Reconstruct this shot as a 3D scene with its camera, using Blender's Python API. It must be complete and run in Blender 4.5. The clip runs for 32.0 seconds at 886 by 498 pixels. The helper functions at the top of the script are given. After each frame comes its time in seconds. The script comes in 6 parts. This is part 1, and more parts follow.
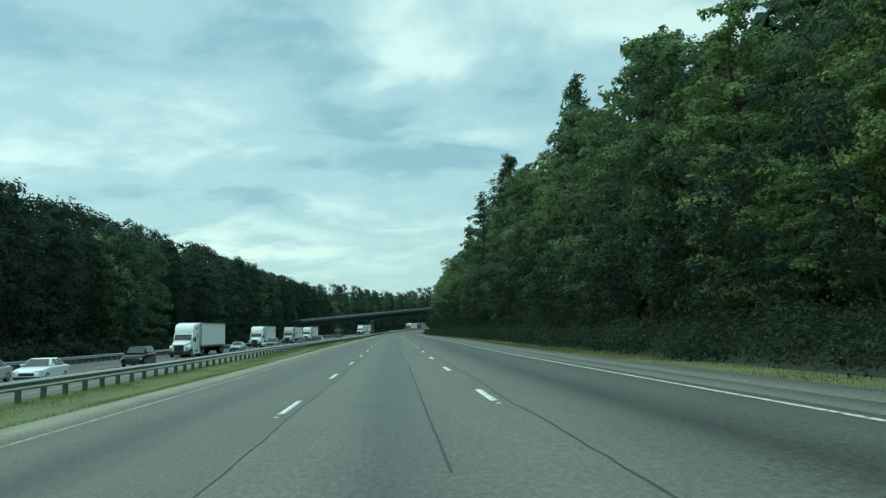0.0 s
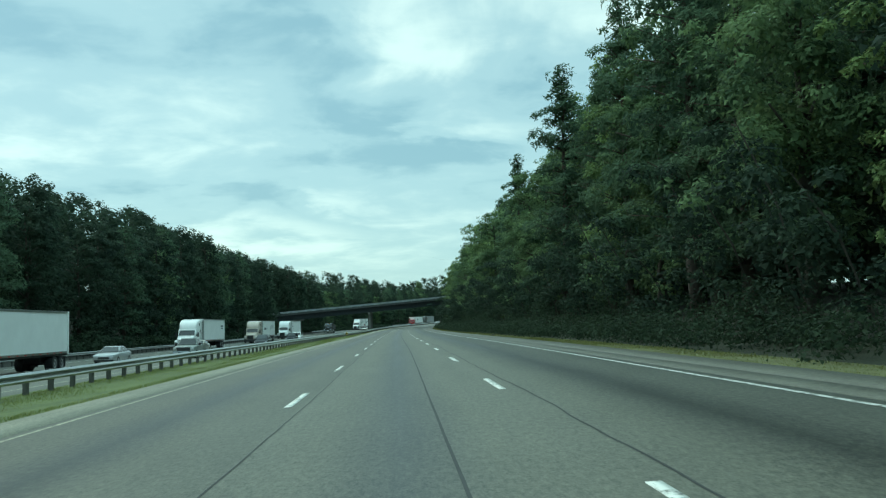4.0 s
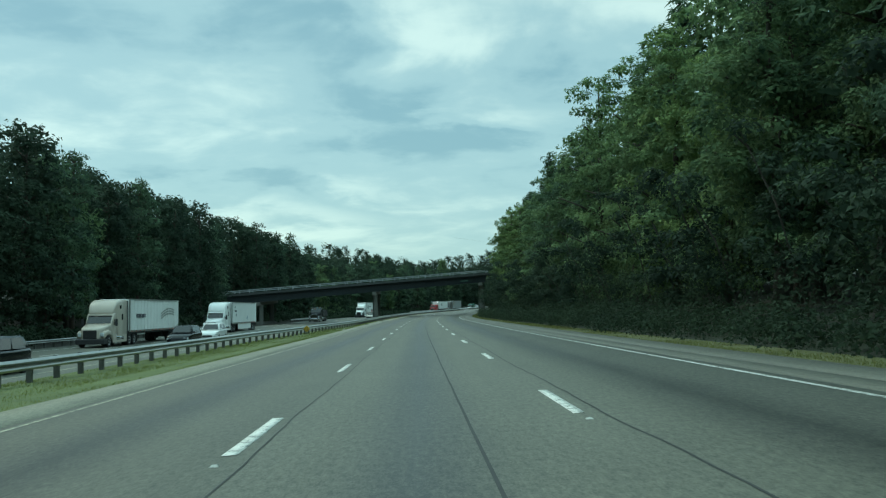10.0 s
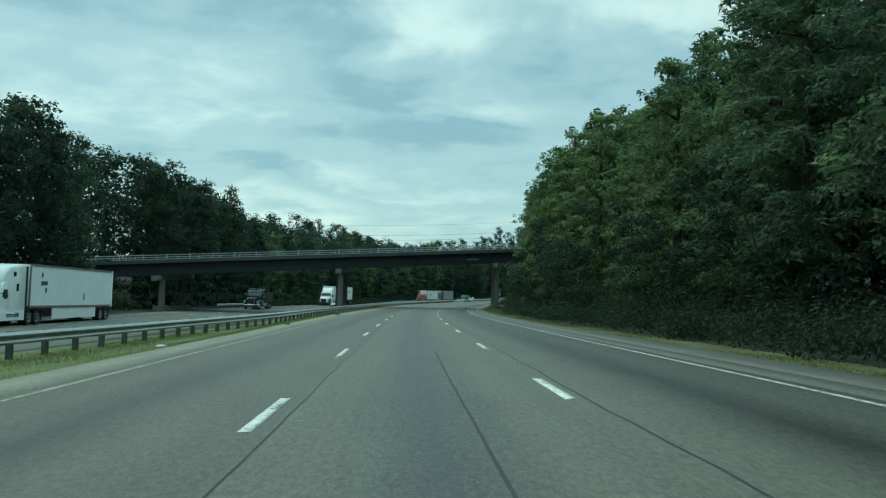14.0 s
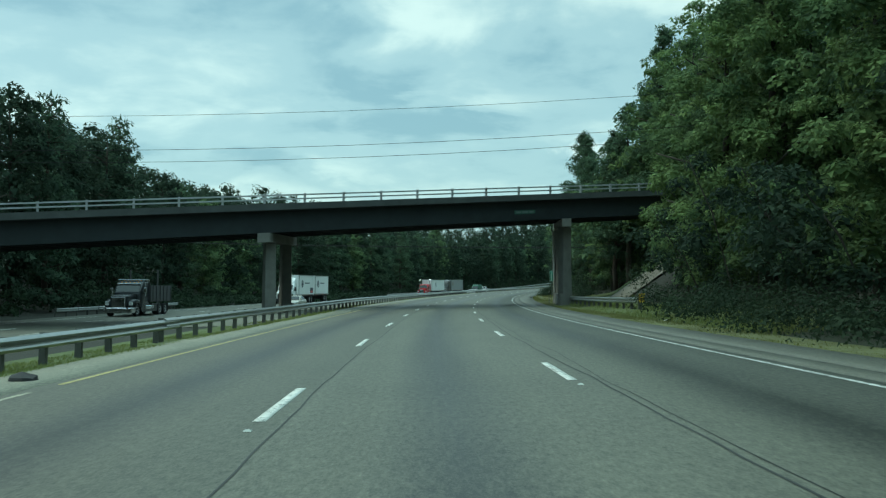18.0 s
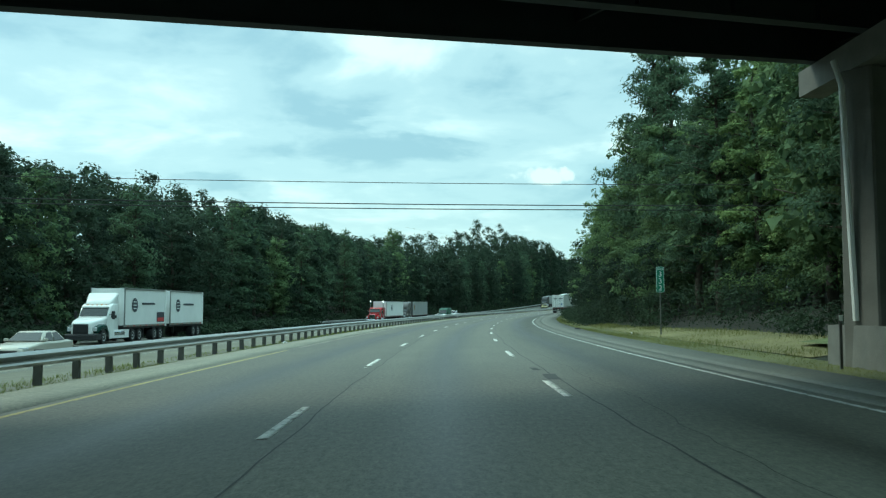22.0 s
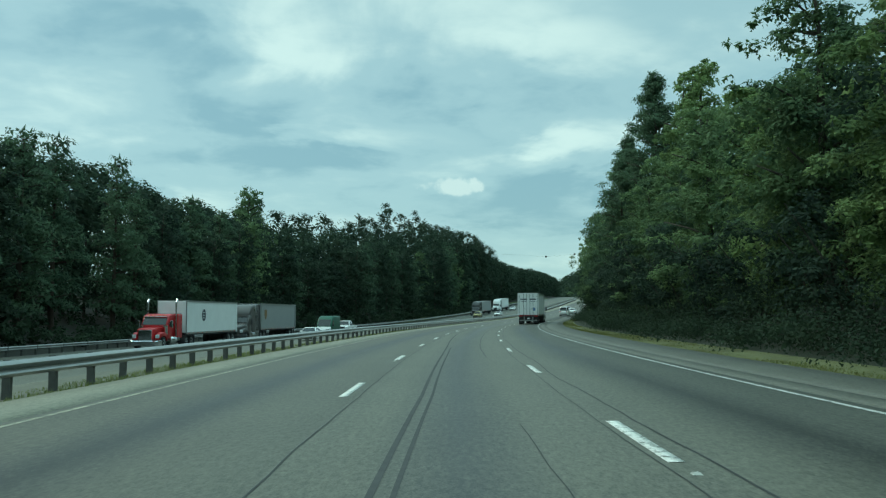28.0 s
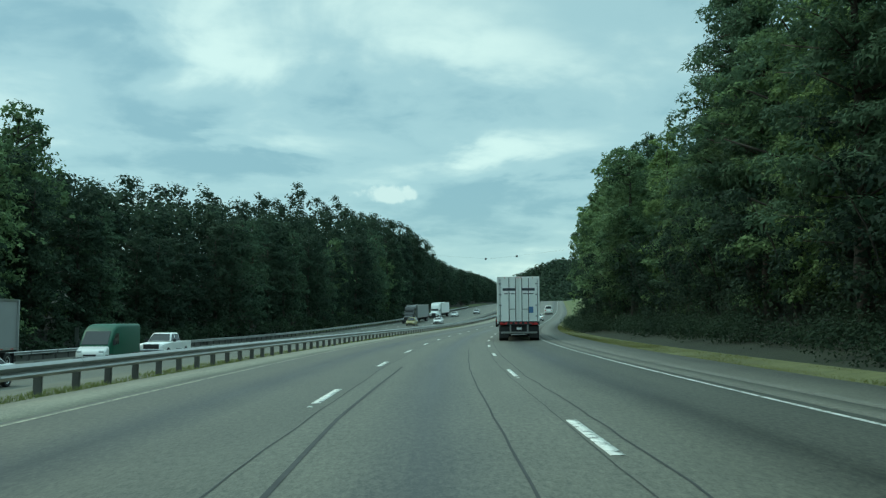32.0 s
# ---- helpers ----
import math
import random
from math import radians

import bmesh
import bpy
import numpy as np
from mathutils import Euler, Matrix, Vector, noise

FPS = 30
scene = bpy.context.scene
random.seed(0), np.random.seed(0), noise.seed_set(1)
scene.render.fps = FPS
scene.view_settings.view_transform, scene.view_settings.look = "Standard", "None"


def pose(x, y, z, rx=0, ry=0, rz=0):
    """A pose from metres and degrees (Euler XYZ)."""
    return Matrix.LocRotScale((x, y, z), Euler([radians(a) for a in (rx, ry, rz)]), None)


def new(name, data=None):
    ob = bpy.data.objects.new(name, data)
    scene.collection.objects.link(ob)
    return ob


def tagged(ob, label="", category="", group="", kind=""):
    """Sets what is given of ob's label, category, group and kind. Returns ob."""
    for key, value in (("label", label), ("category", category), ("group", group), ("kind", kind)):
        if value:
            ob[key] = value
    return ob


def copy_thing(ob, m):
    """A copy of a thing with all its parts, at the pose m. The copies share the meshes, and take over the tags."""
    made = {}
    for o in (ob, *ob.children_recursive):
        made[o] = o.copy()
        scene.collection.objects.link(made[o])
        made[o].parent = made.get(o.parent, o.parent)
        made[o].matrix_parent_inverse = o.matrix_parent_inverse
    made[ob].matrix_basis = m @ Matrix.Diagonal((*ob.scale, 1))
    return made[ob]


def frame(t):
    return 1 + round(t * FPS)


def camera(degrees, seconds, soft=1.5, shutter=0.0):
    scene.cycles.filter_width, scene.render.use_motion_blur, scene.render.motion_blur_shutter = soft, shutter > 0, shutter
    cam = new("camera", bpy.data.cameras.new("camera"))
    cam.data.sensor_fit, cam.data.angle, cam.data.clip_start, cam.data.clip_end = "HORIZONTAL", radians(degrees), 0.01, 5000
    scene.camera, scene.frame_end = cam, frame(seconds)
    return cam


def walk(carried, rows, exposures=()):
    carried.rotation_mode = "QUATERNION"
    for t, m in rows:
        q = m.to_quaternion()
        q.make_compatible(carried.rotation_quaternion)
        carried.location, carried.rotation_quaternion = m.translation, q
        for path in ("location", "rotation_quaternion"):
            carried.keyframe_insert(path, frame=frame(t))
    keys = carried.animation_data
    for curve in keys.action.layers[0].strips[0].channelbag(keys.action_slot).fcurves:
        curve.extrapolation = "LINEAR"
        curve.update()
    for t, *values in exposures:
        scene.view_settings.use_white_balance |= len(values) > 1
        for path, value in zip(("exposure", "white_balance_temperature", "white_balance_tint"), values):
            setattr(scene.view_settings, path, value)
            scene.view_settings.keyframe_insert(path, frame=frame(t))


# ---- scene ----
# Interstate highway between woods, driven in the middle of three lanes; an overpass, a curve to the right.
cam = camera(52.66, 32.0, soft=1.25, shutter=0.05)
PATH = [
    (0.0, pose(0.13, 0.00, 1.266, 94.76, 1.07, -3.14)),
    (0.5, pose(0.13, 7.66, 1.189, 94.83, 0.82, -3.04)),
    (1.0, pose(0.12, 15.32, 1.115, 94.76, 0.84, -2.93)),
    (1.5, pose(0.12, 22.96, 1.041, 94.67, 1.12, -2.92)),
    (2.0, pose(0.12, 30.59, 0.970, 94.53, 1.06, -2.99)),
    (2.5, pose(0.10, 38.21, 0.903, 94.40, 1.48, -3.08)),
    (3.0, pose(0.08, 45.82, 0.845, 94.43, 1.55, -3.12)),
    (3.5, pose(0.07, 53.42, 0.795, 94.43, 1.46, -3.08)),
    (5.5, pose(-0.01, 83.78, 0.626, 94.32, 1.05, -2.73)),
    (6.0, pose(-0.03, 91.37, 0.578, 94.26, 0.98, -2.54)),
    (6.5, pose(-0.05, 98.97, 0.527, 94.25, 0.61, -2.31)),
    (7.0, pose(-0.07, 106.57, 0.472, 94.09, 0.27, -1.97)),
    (7.5, pose(-0.09, 114.17, 0.413, 93.86, 0.02, -1.70)),
    (8.0, pose(-0.12, 121.77, 0.352, 93.73, 0.18, -1.44)),
    (8.5, pose(-0.09, 129.38, 0.292, 93.63, -0.10, -1.40)),
    (9.0, pose(-0.05, 136.97, 0.233, 93.57, -0.04, -1.53)),
    (9.5, pose(-0.02, 144.55, 0.175, 93.61, 0.21, -1.73)),
    (10.0, pose(0.02, 152.12, 0.118, 93.61, 0.78, -1.82)),
    (10.5, pose(0.01, 159.68, 0.058, 93.73, 0.81, -2.07)),
    (11.0, pose(0.01, 167.24, -0.003, 93.86, 0.77, -2.26)),
    (11.5, pose(0.01, 174.78, -0.065, 94.02, 0.61, -2.39)),
    (12.0, pose(0.02, 182.31, -0.127, 94.08, 0.41, -2.36)),
    (12.5, pose(0.02, 189.84, -0.187, 93.98, -0.47, -2.22)),
    (13.0, pose(0.03, 197.37, -0.244, 93.74, -1.30, -2.32)),
    (13.5, pose(0.04, 204.90, -0.297, 93.36, -1.84, -2.64)),
    (14.0, pose(0.06, 212.43, -0.346, 93.09, -1.87, -2.87)),
    (14.5, pose(0.09, 219.97, -0.392, 92.67, -1.19, -2.70)),
    (16.5, pose(0.38, 250.13, -0.555, 92.43, -0.73, -2.08)),
    (17.0, pose(0.56, 257.67, -0.586, 92.38, -0.73, -2.30)),
    (17.5, pose(0.75, 265.21, -0.614, 92.38, -0.36, -2.58)),
    (18.0, pose(0.97, 272.75, -0.640, 92.54, -0.29, -2.85)),
    (18.5, pose(1.25, 280.28, -0.663, 92.75, -0.26, -3.07)),
    (19.0, pose(1.56, 287.81, -0.685, 92.99, 0.07, -3.27)),
    (19.5, pose(1.93, 295.33, -0.706, 93.29, 0.37, -3.39)),
    (20.0, pose(2.34, 302.85, -0.727, 93.54, 0.46, -3.69)),
    (20.5, pose(2.69, 310.38, -0.742, 93.62, 0.47, -4.18)),
    (21.0, pose(3.10, 317.91, -0.749, 93.68, 0.48, -4.63)),
    (21.5, pose(3.57, 325.45, -0.747, 93.82, 0.22, -5.15)),
    (22.0, pose(4.11, 332.99, -0.736, 94.14, 0.05, -5.45)),
    (22.5, pose(4.78, 340.54, -0.722, 94.48, 0.03, -5.72)),
    (23.0, pose(5.51, 348.09, -0.707, 94.73, 0.07, -6.19)),
    (23.5, pose(6.31, 355.64, -0.691, 94.77, 0.30, -6.53)),
    (24.0, pose(7.18, 363.19, -0.672, 94.78, 0.51, -6.91)),
    (24.5, pose(8.13, 370.74, -0.650, 94.62, 0.53, -7.39)),
    (25.0, pose(9.14, 378.29, -0.624, 94.55, 0.49, -7.89)),
    (25.5, pose(10.23, 385.82, -0.593, 94.50, 0.41, -8.59)),
    (27.5, pose(15.04, 415.91, -0.447, 94.63, 0.30, -10.76)),
    (28.0, pose(16.40, 423.42, -0.405, 94.76, 0.10, -11.23)),
    (28.5, pose(17.89, 430.89, -0.358, 94.90, -0.10, -11.76)),
    (29.0, pose(19.44, 438.34, -0.305, 95.00, -0.05, -12.32)),
    (29.5, pose(21.05, 445.76, -0.246, 94.98, -0.03, -12.90)),
    (30.0, pose(22.72, 453.16, -0.182, 94.96, -0.37, -13.39)),
    (30.5, pose(24.50, 460.52, -0.116, 94.99, -0.42, -13.89)),
    (31.0, pose(26.34, 467.85, -0.049, 95.03, -0.37, -14.45)),
    (31.5, pose(28.23, 475.15, 0.019, 95.19, -0.30, -14.98)),
    (32.0, pose(30.19, 482.42, 0.090, 95.25, 0.18, -15.53)),
]
walk(cam, PATH, exposures=[(0.0, 0.22, 6500, -12), (3.0, 0.33, 6500, -12), (8.0, 0.33, 6500, -12), (9.0, 0.36, 6500, -12), (10.0, 0.14, 6500, -12), (11.0, 0.20, 6500, -12), (12.0, 0.42, 6500, -12), (13.0, 0.55, 6500, -12), (14.0, 0.12, 6500, -12), (17.0, 0.30, 6500, -12), (18.5, 0.20, 6500, -12), (20.0, 0.30, 6500, -12), (22.0, 0.56, 6500, -12), (23.0, 0.54, 6500, -12), (24.0, 0.33, 6500, -12), (25.0, 0.22, 6500, -12), (28.0, 0.09, 6500, -12), (30.0, 0.00, 6500, -12), (31.0, -0.04, 6500, -12), (32.0, 0.15, 6500, -12)])

# ---- light ----
SUN_ELEVATION, SUN_TURN = 50.0, -70.0
world = bpy.data.worlds.new("overcast_sky")
scene.world = world
world.use_nodes = True
wn, wl = world.node_tree.nodes, world.node_tree.links
wn.clear()


def wnode(kind, **values):
    n = wn.new(kind)
    for key, value in values.items():
        n.inputs[key].default_value = value
    return n


sky = wn.new("ShaderNodeTexSky")
sky.sky_type, sky.sun_disc = "NISHITA", False
sky.sun_elevation, sky.sun_rotation = radians(SUN_ELEVATION), radians(SUN_TURN)
sky.air_density, sky.dust_density, sky.ozone_density = 1.0, 1.5, 2.0
coord = wn.new("ShaderNodeTexCoord")
split = wn.new("ShaderNodeSeparateXYZ")
wl.new(coord.outputs["Generated"], split.inputs[0])
# cloud deck: the view direction carried up to a flat layer
lift = wn.new("ShaderNodeMath"); lift.operation = "MAXIMUM"; lift.inputs[1].default_value = 0.0
wl.new(split.outputs["Z"], lift.inputs[0])
lift2 = wn.new("ShaderNodeMath"); lift2.operation = "ADD"; lift2.inputs[1].default_value = 0.16
wl.new(lift.outputs[0], lift2.inputs[0])
deck = []
for axis in ("X", "Y"):
    d = wn.new("ShaderNodeMath"); d.operation = "DIVIDE"
    wl.new(split.outputs[axis], d.inputs[0]); wl.new(lift2.outputs[0], d.inputs[1])
    deck.append(d)
plane = wn.new("ShaderNodeCombineXYZ")
wl.new(deck[0].outputs[0], plane.inputs["X"]); wl.new(deck[1].outputs[0], plane.inputs["Y"])
plane.inputs["Z"].default_value = 3.7
big = wnode("ShaderNodeTexNoise", Scale=1.3, Detail=6.0, Roughness=0.55, Distortion=0.5)
wl.new(plane.outputs[0], big.inputs["Vector"])
fine = wnode("ShaderNodeTexNoise", Scale=4.2, Detail=5.0, Roughness=0.55, Distortion=0.3)
wl.new(plane.outputs[0], fine.inputs["Vector"])


def wmath(kind, a, b=None, c=None):
    """A math node; each input is a number or another node's output."""
    q = wn.new("ShaderNodeMath"); q.operation = kind
    for k, v in enumerate((a, b, c)):
        if isinstance(v, (int, float)):
            q.inputs[k].default_value = v
        elif v is not None:
            wl.new(v, q.inputs[k])
    return q.outputs[0]


# bearing and height of each direction, in degrees, frayed by the noise
frayed = wmath("SUBTRACT", fine.outputs["Fac"], 0.5)
bearing = wmath("MULTIPLY_ADD", frayed, 13.0, wmath("MULTIPLY", wmath("ARCTAN2", split.outputs["X"], split.outputs["Y"]), 57.3))
height_up = wmath("MULTIPLY_ADD", wmath("SUBTRACT", big.outputs["Fac"], 0.5), 6.0, wmath("MULTIPLY", wmath("ARCSINE", split.outputs["Z"]), 57.3))
cover = wmath("MULTIPLY_ADD", big.outputs["Fac"], 0.62, wmath("MULTIPLY", fine.outputs["Fac"], 0.38))
# the thicker and thinner banks of the overcast: bearing, height, half width, half height, how much paler
for az, el, w, h, gain in ((-18, 13.0, 15, 4.2, 0.08), (9, 19.0, 20, 4.5, 0.19), (-9.5, 5.6, 9.0, 1.3, 0.17), (6.5, 11.7, 6.5, 1.2, 0.09),
                           (-3.5, 8.0, 2.6, 0.9, 0.06), (21, 12.2, 7, 1.5, 0.12), (20, 17.0, 7, 2.0, 0.12), (3, 4.6, 13, 1.6, 0.07),
                           (-2, 10.5, 10, 2.2, -0.07), (18, 8.0, 9, 2.4, -0.08), (-17, 8.0, 8, 1.6, -0.05), (-5, 17.0, 12, 3.5, 0.05)):
    across_it = wmath("POWER", wmath("DIVIDE", wmath("SUBTRACT", bearing, float(az)), float(w)), 2.0)
    up_it = wmath("POWER", wmath("DIVIDE", wmath("SUBTRACT", height_up, float(el)), float(h)), 2.0)
    bank = wn.new("ShaderNodeMapRange"); bank.interpolation_type = "SMOOTHSTEP"
    bank.inputs["From Min"].default_value, bank.inputs["From Max"].default_value = 1.0, 0.0
    bank.inputs["To Min"].default_value, bank.inputs["To Max"].default_value = 0.0, gain
    wl.new(wmath("ADD", across_it, up_it), bank.inputs["Value"])
    cover = wmath("ADD", cover, bank.outputs[0])
ramp = wn.new("ShaderNodeValToRGB")
ramp.color_ramp.interpolation = "EASE"
e = ramp.color_ramp.elements
e[0].position, e[0].color = 0.36, (0.26, 0.43, 0.53, 1)
e[1].position, e[1].color = 0.77, (0.74, 0.88, 0.90, 1)
mid = e.new(0.51); mid.color = (0.40, 0.575, 0.66, 1)
wl.new(cover, ramp.inputs[0])
low = wn.new("ShaderNodeMapRange")
low.inputs["From Min"].default_value, low.inputs["From Max"].default_value = 0.0, 0.10
low.inputs["To Min"].default_value = 0.35
wl.new(split.outputs["Z"], low.inputs["Value"])
haze = wn.new("ShaderNodeMix"); haze.data_type = "RGBA"
haze.inputs[6].default_value = (0.50, 0.70, 0.77, 1)
wl.new(low.outputs[0], haze.inputs[0]); wl.new(ramp.outputs["Color"], haze.inputs[7])
# one small fair-weather cloud low over the far hill
puff_shape = wnode("ShaderNodeTexNoise", Scale=46.0, Detail=4.0, Roughness=0.55)
wl.new(coord.outputs["Generated"], puff_shape.inputs["Vector"])
reach = []
for vec, size in (((0.978, -0.207, 0.0), 0.037), ((-0.031, -0.148, 0.9885), 0.0105)):
    dot = wn.new("ShaderNodeVectorMath"); dot.operation = "DOT_PRODUCT"; dot.inputs[1].default_value = vec
    wl.new(coord.outputs["Generated"], dot.inputs[0])
    q = wn.new("ShaderNodeMath"); q.operation = "DIVIDE"; q.inputs[1].default_value = size
    wl.new(dot.outputs["Value"], q.inputs[0])
    sq = wn.new("ShaderNodeMath"); sq.operation = "POWER"; sq.inputs[1].default_value = 2.0
    wl.new(q.outputs[0], sq.inputs[0])
    reach.append(sq)
far = wn.new("ShaderNodeMath"); far.operation = "ADD"
wl.new(reach[0].outputs[0], far.inputs[0]); wl.new(reach[1].outputs[0], far.inputs[1])
ahead = wn.new("ShaderNodeMath"); ahead.operation = "LESS_THAN"; ahead.inputs[1].default_value = 0.0
wl.new(split.outputs["Y"], ahead.inputs[0])
far2 = wn.new("ShaderNodeMath"); far2.operation = "MULTIPLY_ADD"; far2.inputs[1].default_value = 9.0
wl.new(ahead.outputs[0], far2.inputs[0]); wl.new(far.outputs[0], far2.inputs[2])
ragged = wn.new("ShaderNodeMath"); ragged.operation = "MULTIPLY_ADD"; ragged.inputs[1].default_value = -4.6
wl.new(puff_shape.outputs["Fac"], ragged.inputs[0]); wl.new(far2.outputs[0], ragged.inputs[2])
puff = wn.new("ShaderNodeMapRange"); puff.interpolation_type = "SMOOTHSTEP"
puff.inputs["From Min"].default_value, puff.inputs["From Max"].default_value = -1.35, -2.3
puff.inputs["To Min"].default_value, puff.inputs["To Max"].default_value = 0.0, 0.55
wl.new(ragged.outputs[0], puff.inputs["Value"])
cloud = wn.new("ShaderNodeMix"); cloud.data_type = "RGBA"; cloud.inputs[7].default_value = (0.88, 0.96, 0.96, 1)
wl.new(puff.outputs[0], cloud.inputs[0]); wl.new(haze.outputs[2], cloud.inputs[6])
# an overcast sky is brightest overhead
zenith = wn.new("ShaderNodeMapRange"); zenith.interpolation_type = "SMOOTHSTEP"
zenith.inputs["From Min"].default_value, zenith.inputs["From Max"].default_value = 0.34, 0.95
zenith.inputs["To Min"].default_value, zenith.inputs["To Max"].default_value = 0.80, 2.0
wl.new(split.outputs["Z"], zenith.inputs["Value"])
sky_light = wnode("ShaderNodeBackground", Strength=0.03)
cloud_light = wnode("ShaderNodeBackground", Strength=0.86)
wl.new(zenith.outputs[0], cloud_light.inputs["Strength"])
wl.new(sky.outputs[0], sky_light.inputs["Color"]); wl.new(cloud.outputs[2], cloud_light.inputs["Color"])
total = wn.new("ShaderNodeAddShader")
wl.new(sky_light.outputs[0], total.inputs[0]); wl.new(cloud_light.outputs[0], total.inputs[1])
world_out = wn.new("ShaderNodeOutputWorld")
wl.new(total.outputs[0], world_out.inputs["Surface"])

sun_data = bpy.data.lights.new("sun", "SUN")
sun_data.energy, sun_data.angle, sun_data.color = 1.0, radians(18), (1.0, 0.97, 0.90)
sun = new("sun", sun_data)
sun.matrix_world = pose(0, 0, 200, 90 - SUN_ELEVATION, 0, -SUN_TURN + 180)

# ---- the road's line: distance s along the middle lane, offset to the right ----
KNOTS = np.arange(-30.0, 781.0, 30.0)
CURVE = [0.047, 0.005, -0.038, -0.019, 0.061, 0.032, -0.119, -0.168, -0.057, -0.192, -0.51, -1.004, -1.18, -1.147, -1.275,
         -1.188, -1.055, -1.105, -1.245, -1.255, -1.2, -1.0, -0.5, 0.0, 0.2, 0.3, 0.3, 0.1]
GRADE = [-0.97, -1.0, -0.93, -0.48, -0.63, -0.81, -0.77, -0.82, -0.62, -0.53, -0.35, -0.29, 0.16, 0.24, 0.46, 0.54, 0.84,
         0.91, 0.98, 1.2, 1.5, 2.0, 2.7, 3.5, 4.2, 4.6, 4.7, 4.7]
SG = np.arange(-200.0, 1301.0, 1.0)


def summed(a):
    b = np.concatenate([[0.0], np.cumsum((a[1:] + a[:-1]) / 2)])
    return b - b[200]


PSI = summed(np.interp(SG, KNOTS, CURVE, left=0.0, right=0.0) * 1e-3)
RX, RY = summed(-np.sin(PSI)), summed(np.cos(PSI))
RZ = summed(np.interp(SG, np.append(KNOTS, [1040.0, 1120.0]), np.append(GRADE, [3.8, 0.0])) * 1e-2)


def heading(s):
    return np.interp(s, SG, PSI)


def cross(s):
    return np.interp(s, [0, 225, 350, 500], [0.0474, 0.0410, 0.0087, 0.0120])


def verge_edge(s):
    """Offset at which the right-hand paving gives way to grass."""
    return np.interp(s, [0, 200, 400, 480], [7.1, 7.2, 7.8, 8.2])


def rail_lat(s):
    """Offset of the median guardrail."""
    return np.interp(s, [210, 232, 266], [-10.8, -10.0, -8.25])


def lift_of(s, lat):
    """Height of the ground over the road's middle line."""
    s, lat = np.asarray(s, float), np.asarray(lat, float)
    near = cross(s) * np.clip(lat, -7.2, 7.2)
    rl = rail_lat(s)
    left = np.interp(-lat, [7.2, 8.2, 10.8, 12.0, 15.0, 31.5, 33.5, 45.0, 62.0, 110.0, 700.0], [0, -0.16, -0.22, -0.30, -1.0, -1.0, -1.05, 0.8, 3.5, 7.0, 12.0])
    # past the overpass the oncoming carriageway lies lower
    left = left + np.interp(s, [398, 428, 600, 660], [0, -0.36, -0.30, 0]) * np.interp(-lat, [9.0, 15.0, 33.5, 45.0], [0, 1, 1, 0])
    # under the overpass and along the slope east of it the ground climbs to the bridge seat
    base = np.interp(lat, [7.2, 9.0, 12.0, 20.0, 40.0, 110.0, 700.0], [0, 0.0, 0.35, 1.8, 4.0, 7.0, 12.0])
    climb = np.interp(s, [322, 331, 364, 372], [0, 1, 1, 0]) * np.clip((lat - np.interp(s, [343, 347], [11.4, 15.0])) * 0.72, 0, 7.4)
    return near + np.where(lat < 0, left, np.maximum(base, climb))


def at(s, lat, dz=0.0, on_ground=True):
    x, y, z, a = (float(np.interp(s, SG, v)) for v in (RX, RY, RZ, PSI))
    if on_ground:
        z += float(lift_of(s, lat))
    return Vector((x + lat * math.cos(a), y + lat * math.sin(a), z + dz))


def at_many(s, lat, dz=0.0, on_ground=True):
    s, lat = np.broadcast_arrays(np.asarray(s, float), np.asarray(lat, float))
    x, y, z, a = (np.interp(s, SG, v) for v in (RX, RY, RZ, PSI))
    if on_ground:
        z = z + lift_of(s, lat)
    return np.stack([x + lat * np.cos(a), y + lat * np.sin(a), z + dz], -1)


def spot(s, lat, dz=0.0, turn=0.0):
    """A pose on the road that faces along it; turn in degrees."""
    p = at(s, lat, dz)
    tilt = math.degrees(math.atan((np.interp(s + 3, SG, RZ) - np.interp(s - 3, SG, RZ)) / 6))
    if abs(turn) > 90:
        tilt = -tilt
    return pose(p.x, p.y, p.z, tilt, 0, math.degrees(heading(s)) + turn)


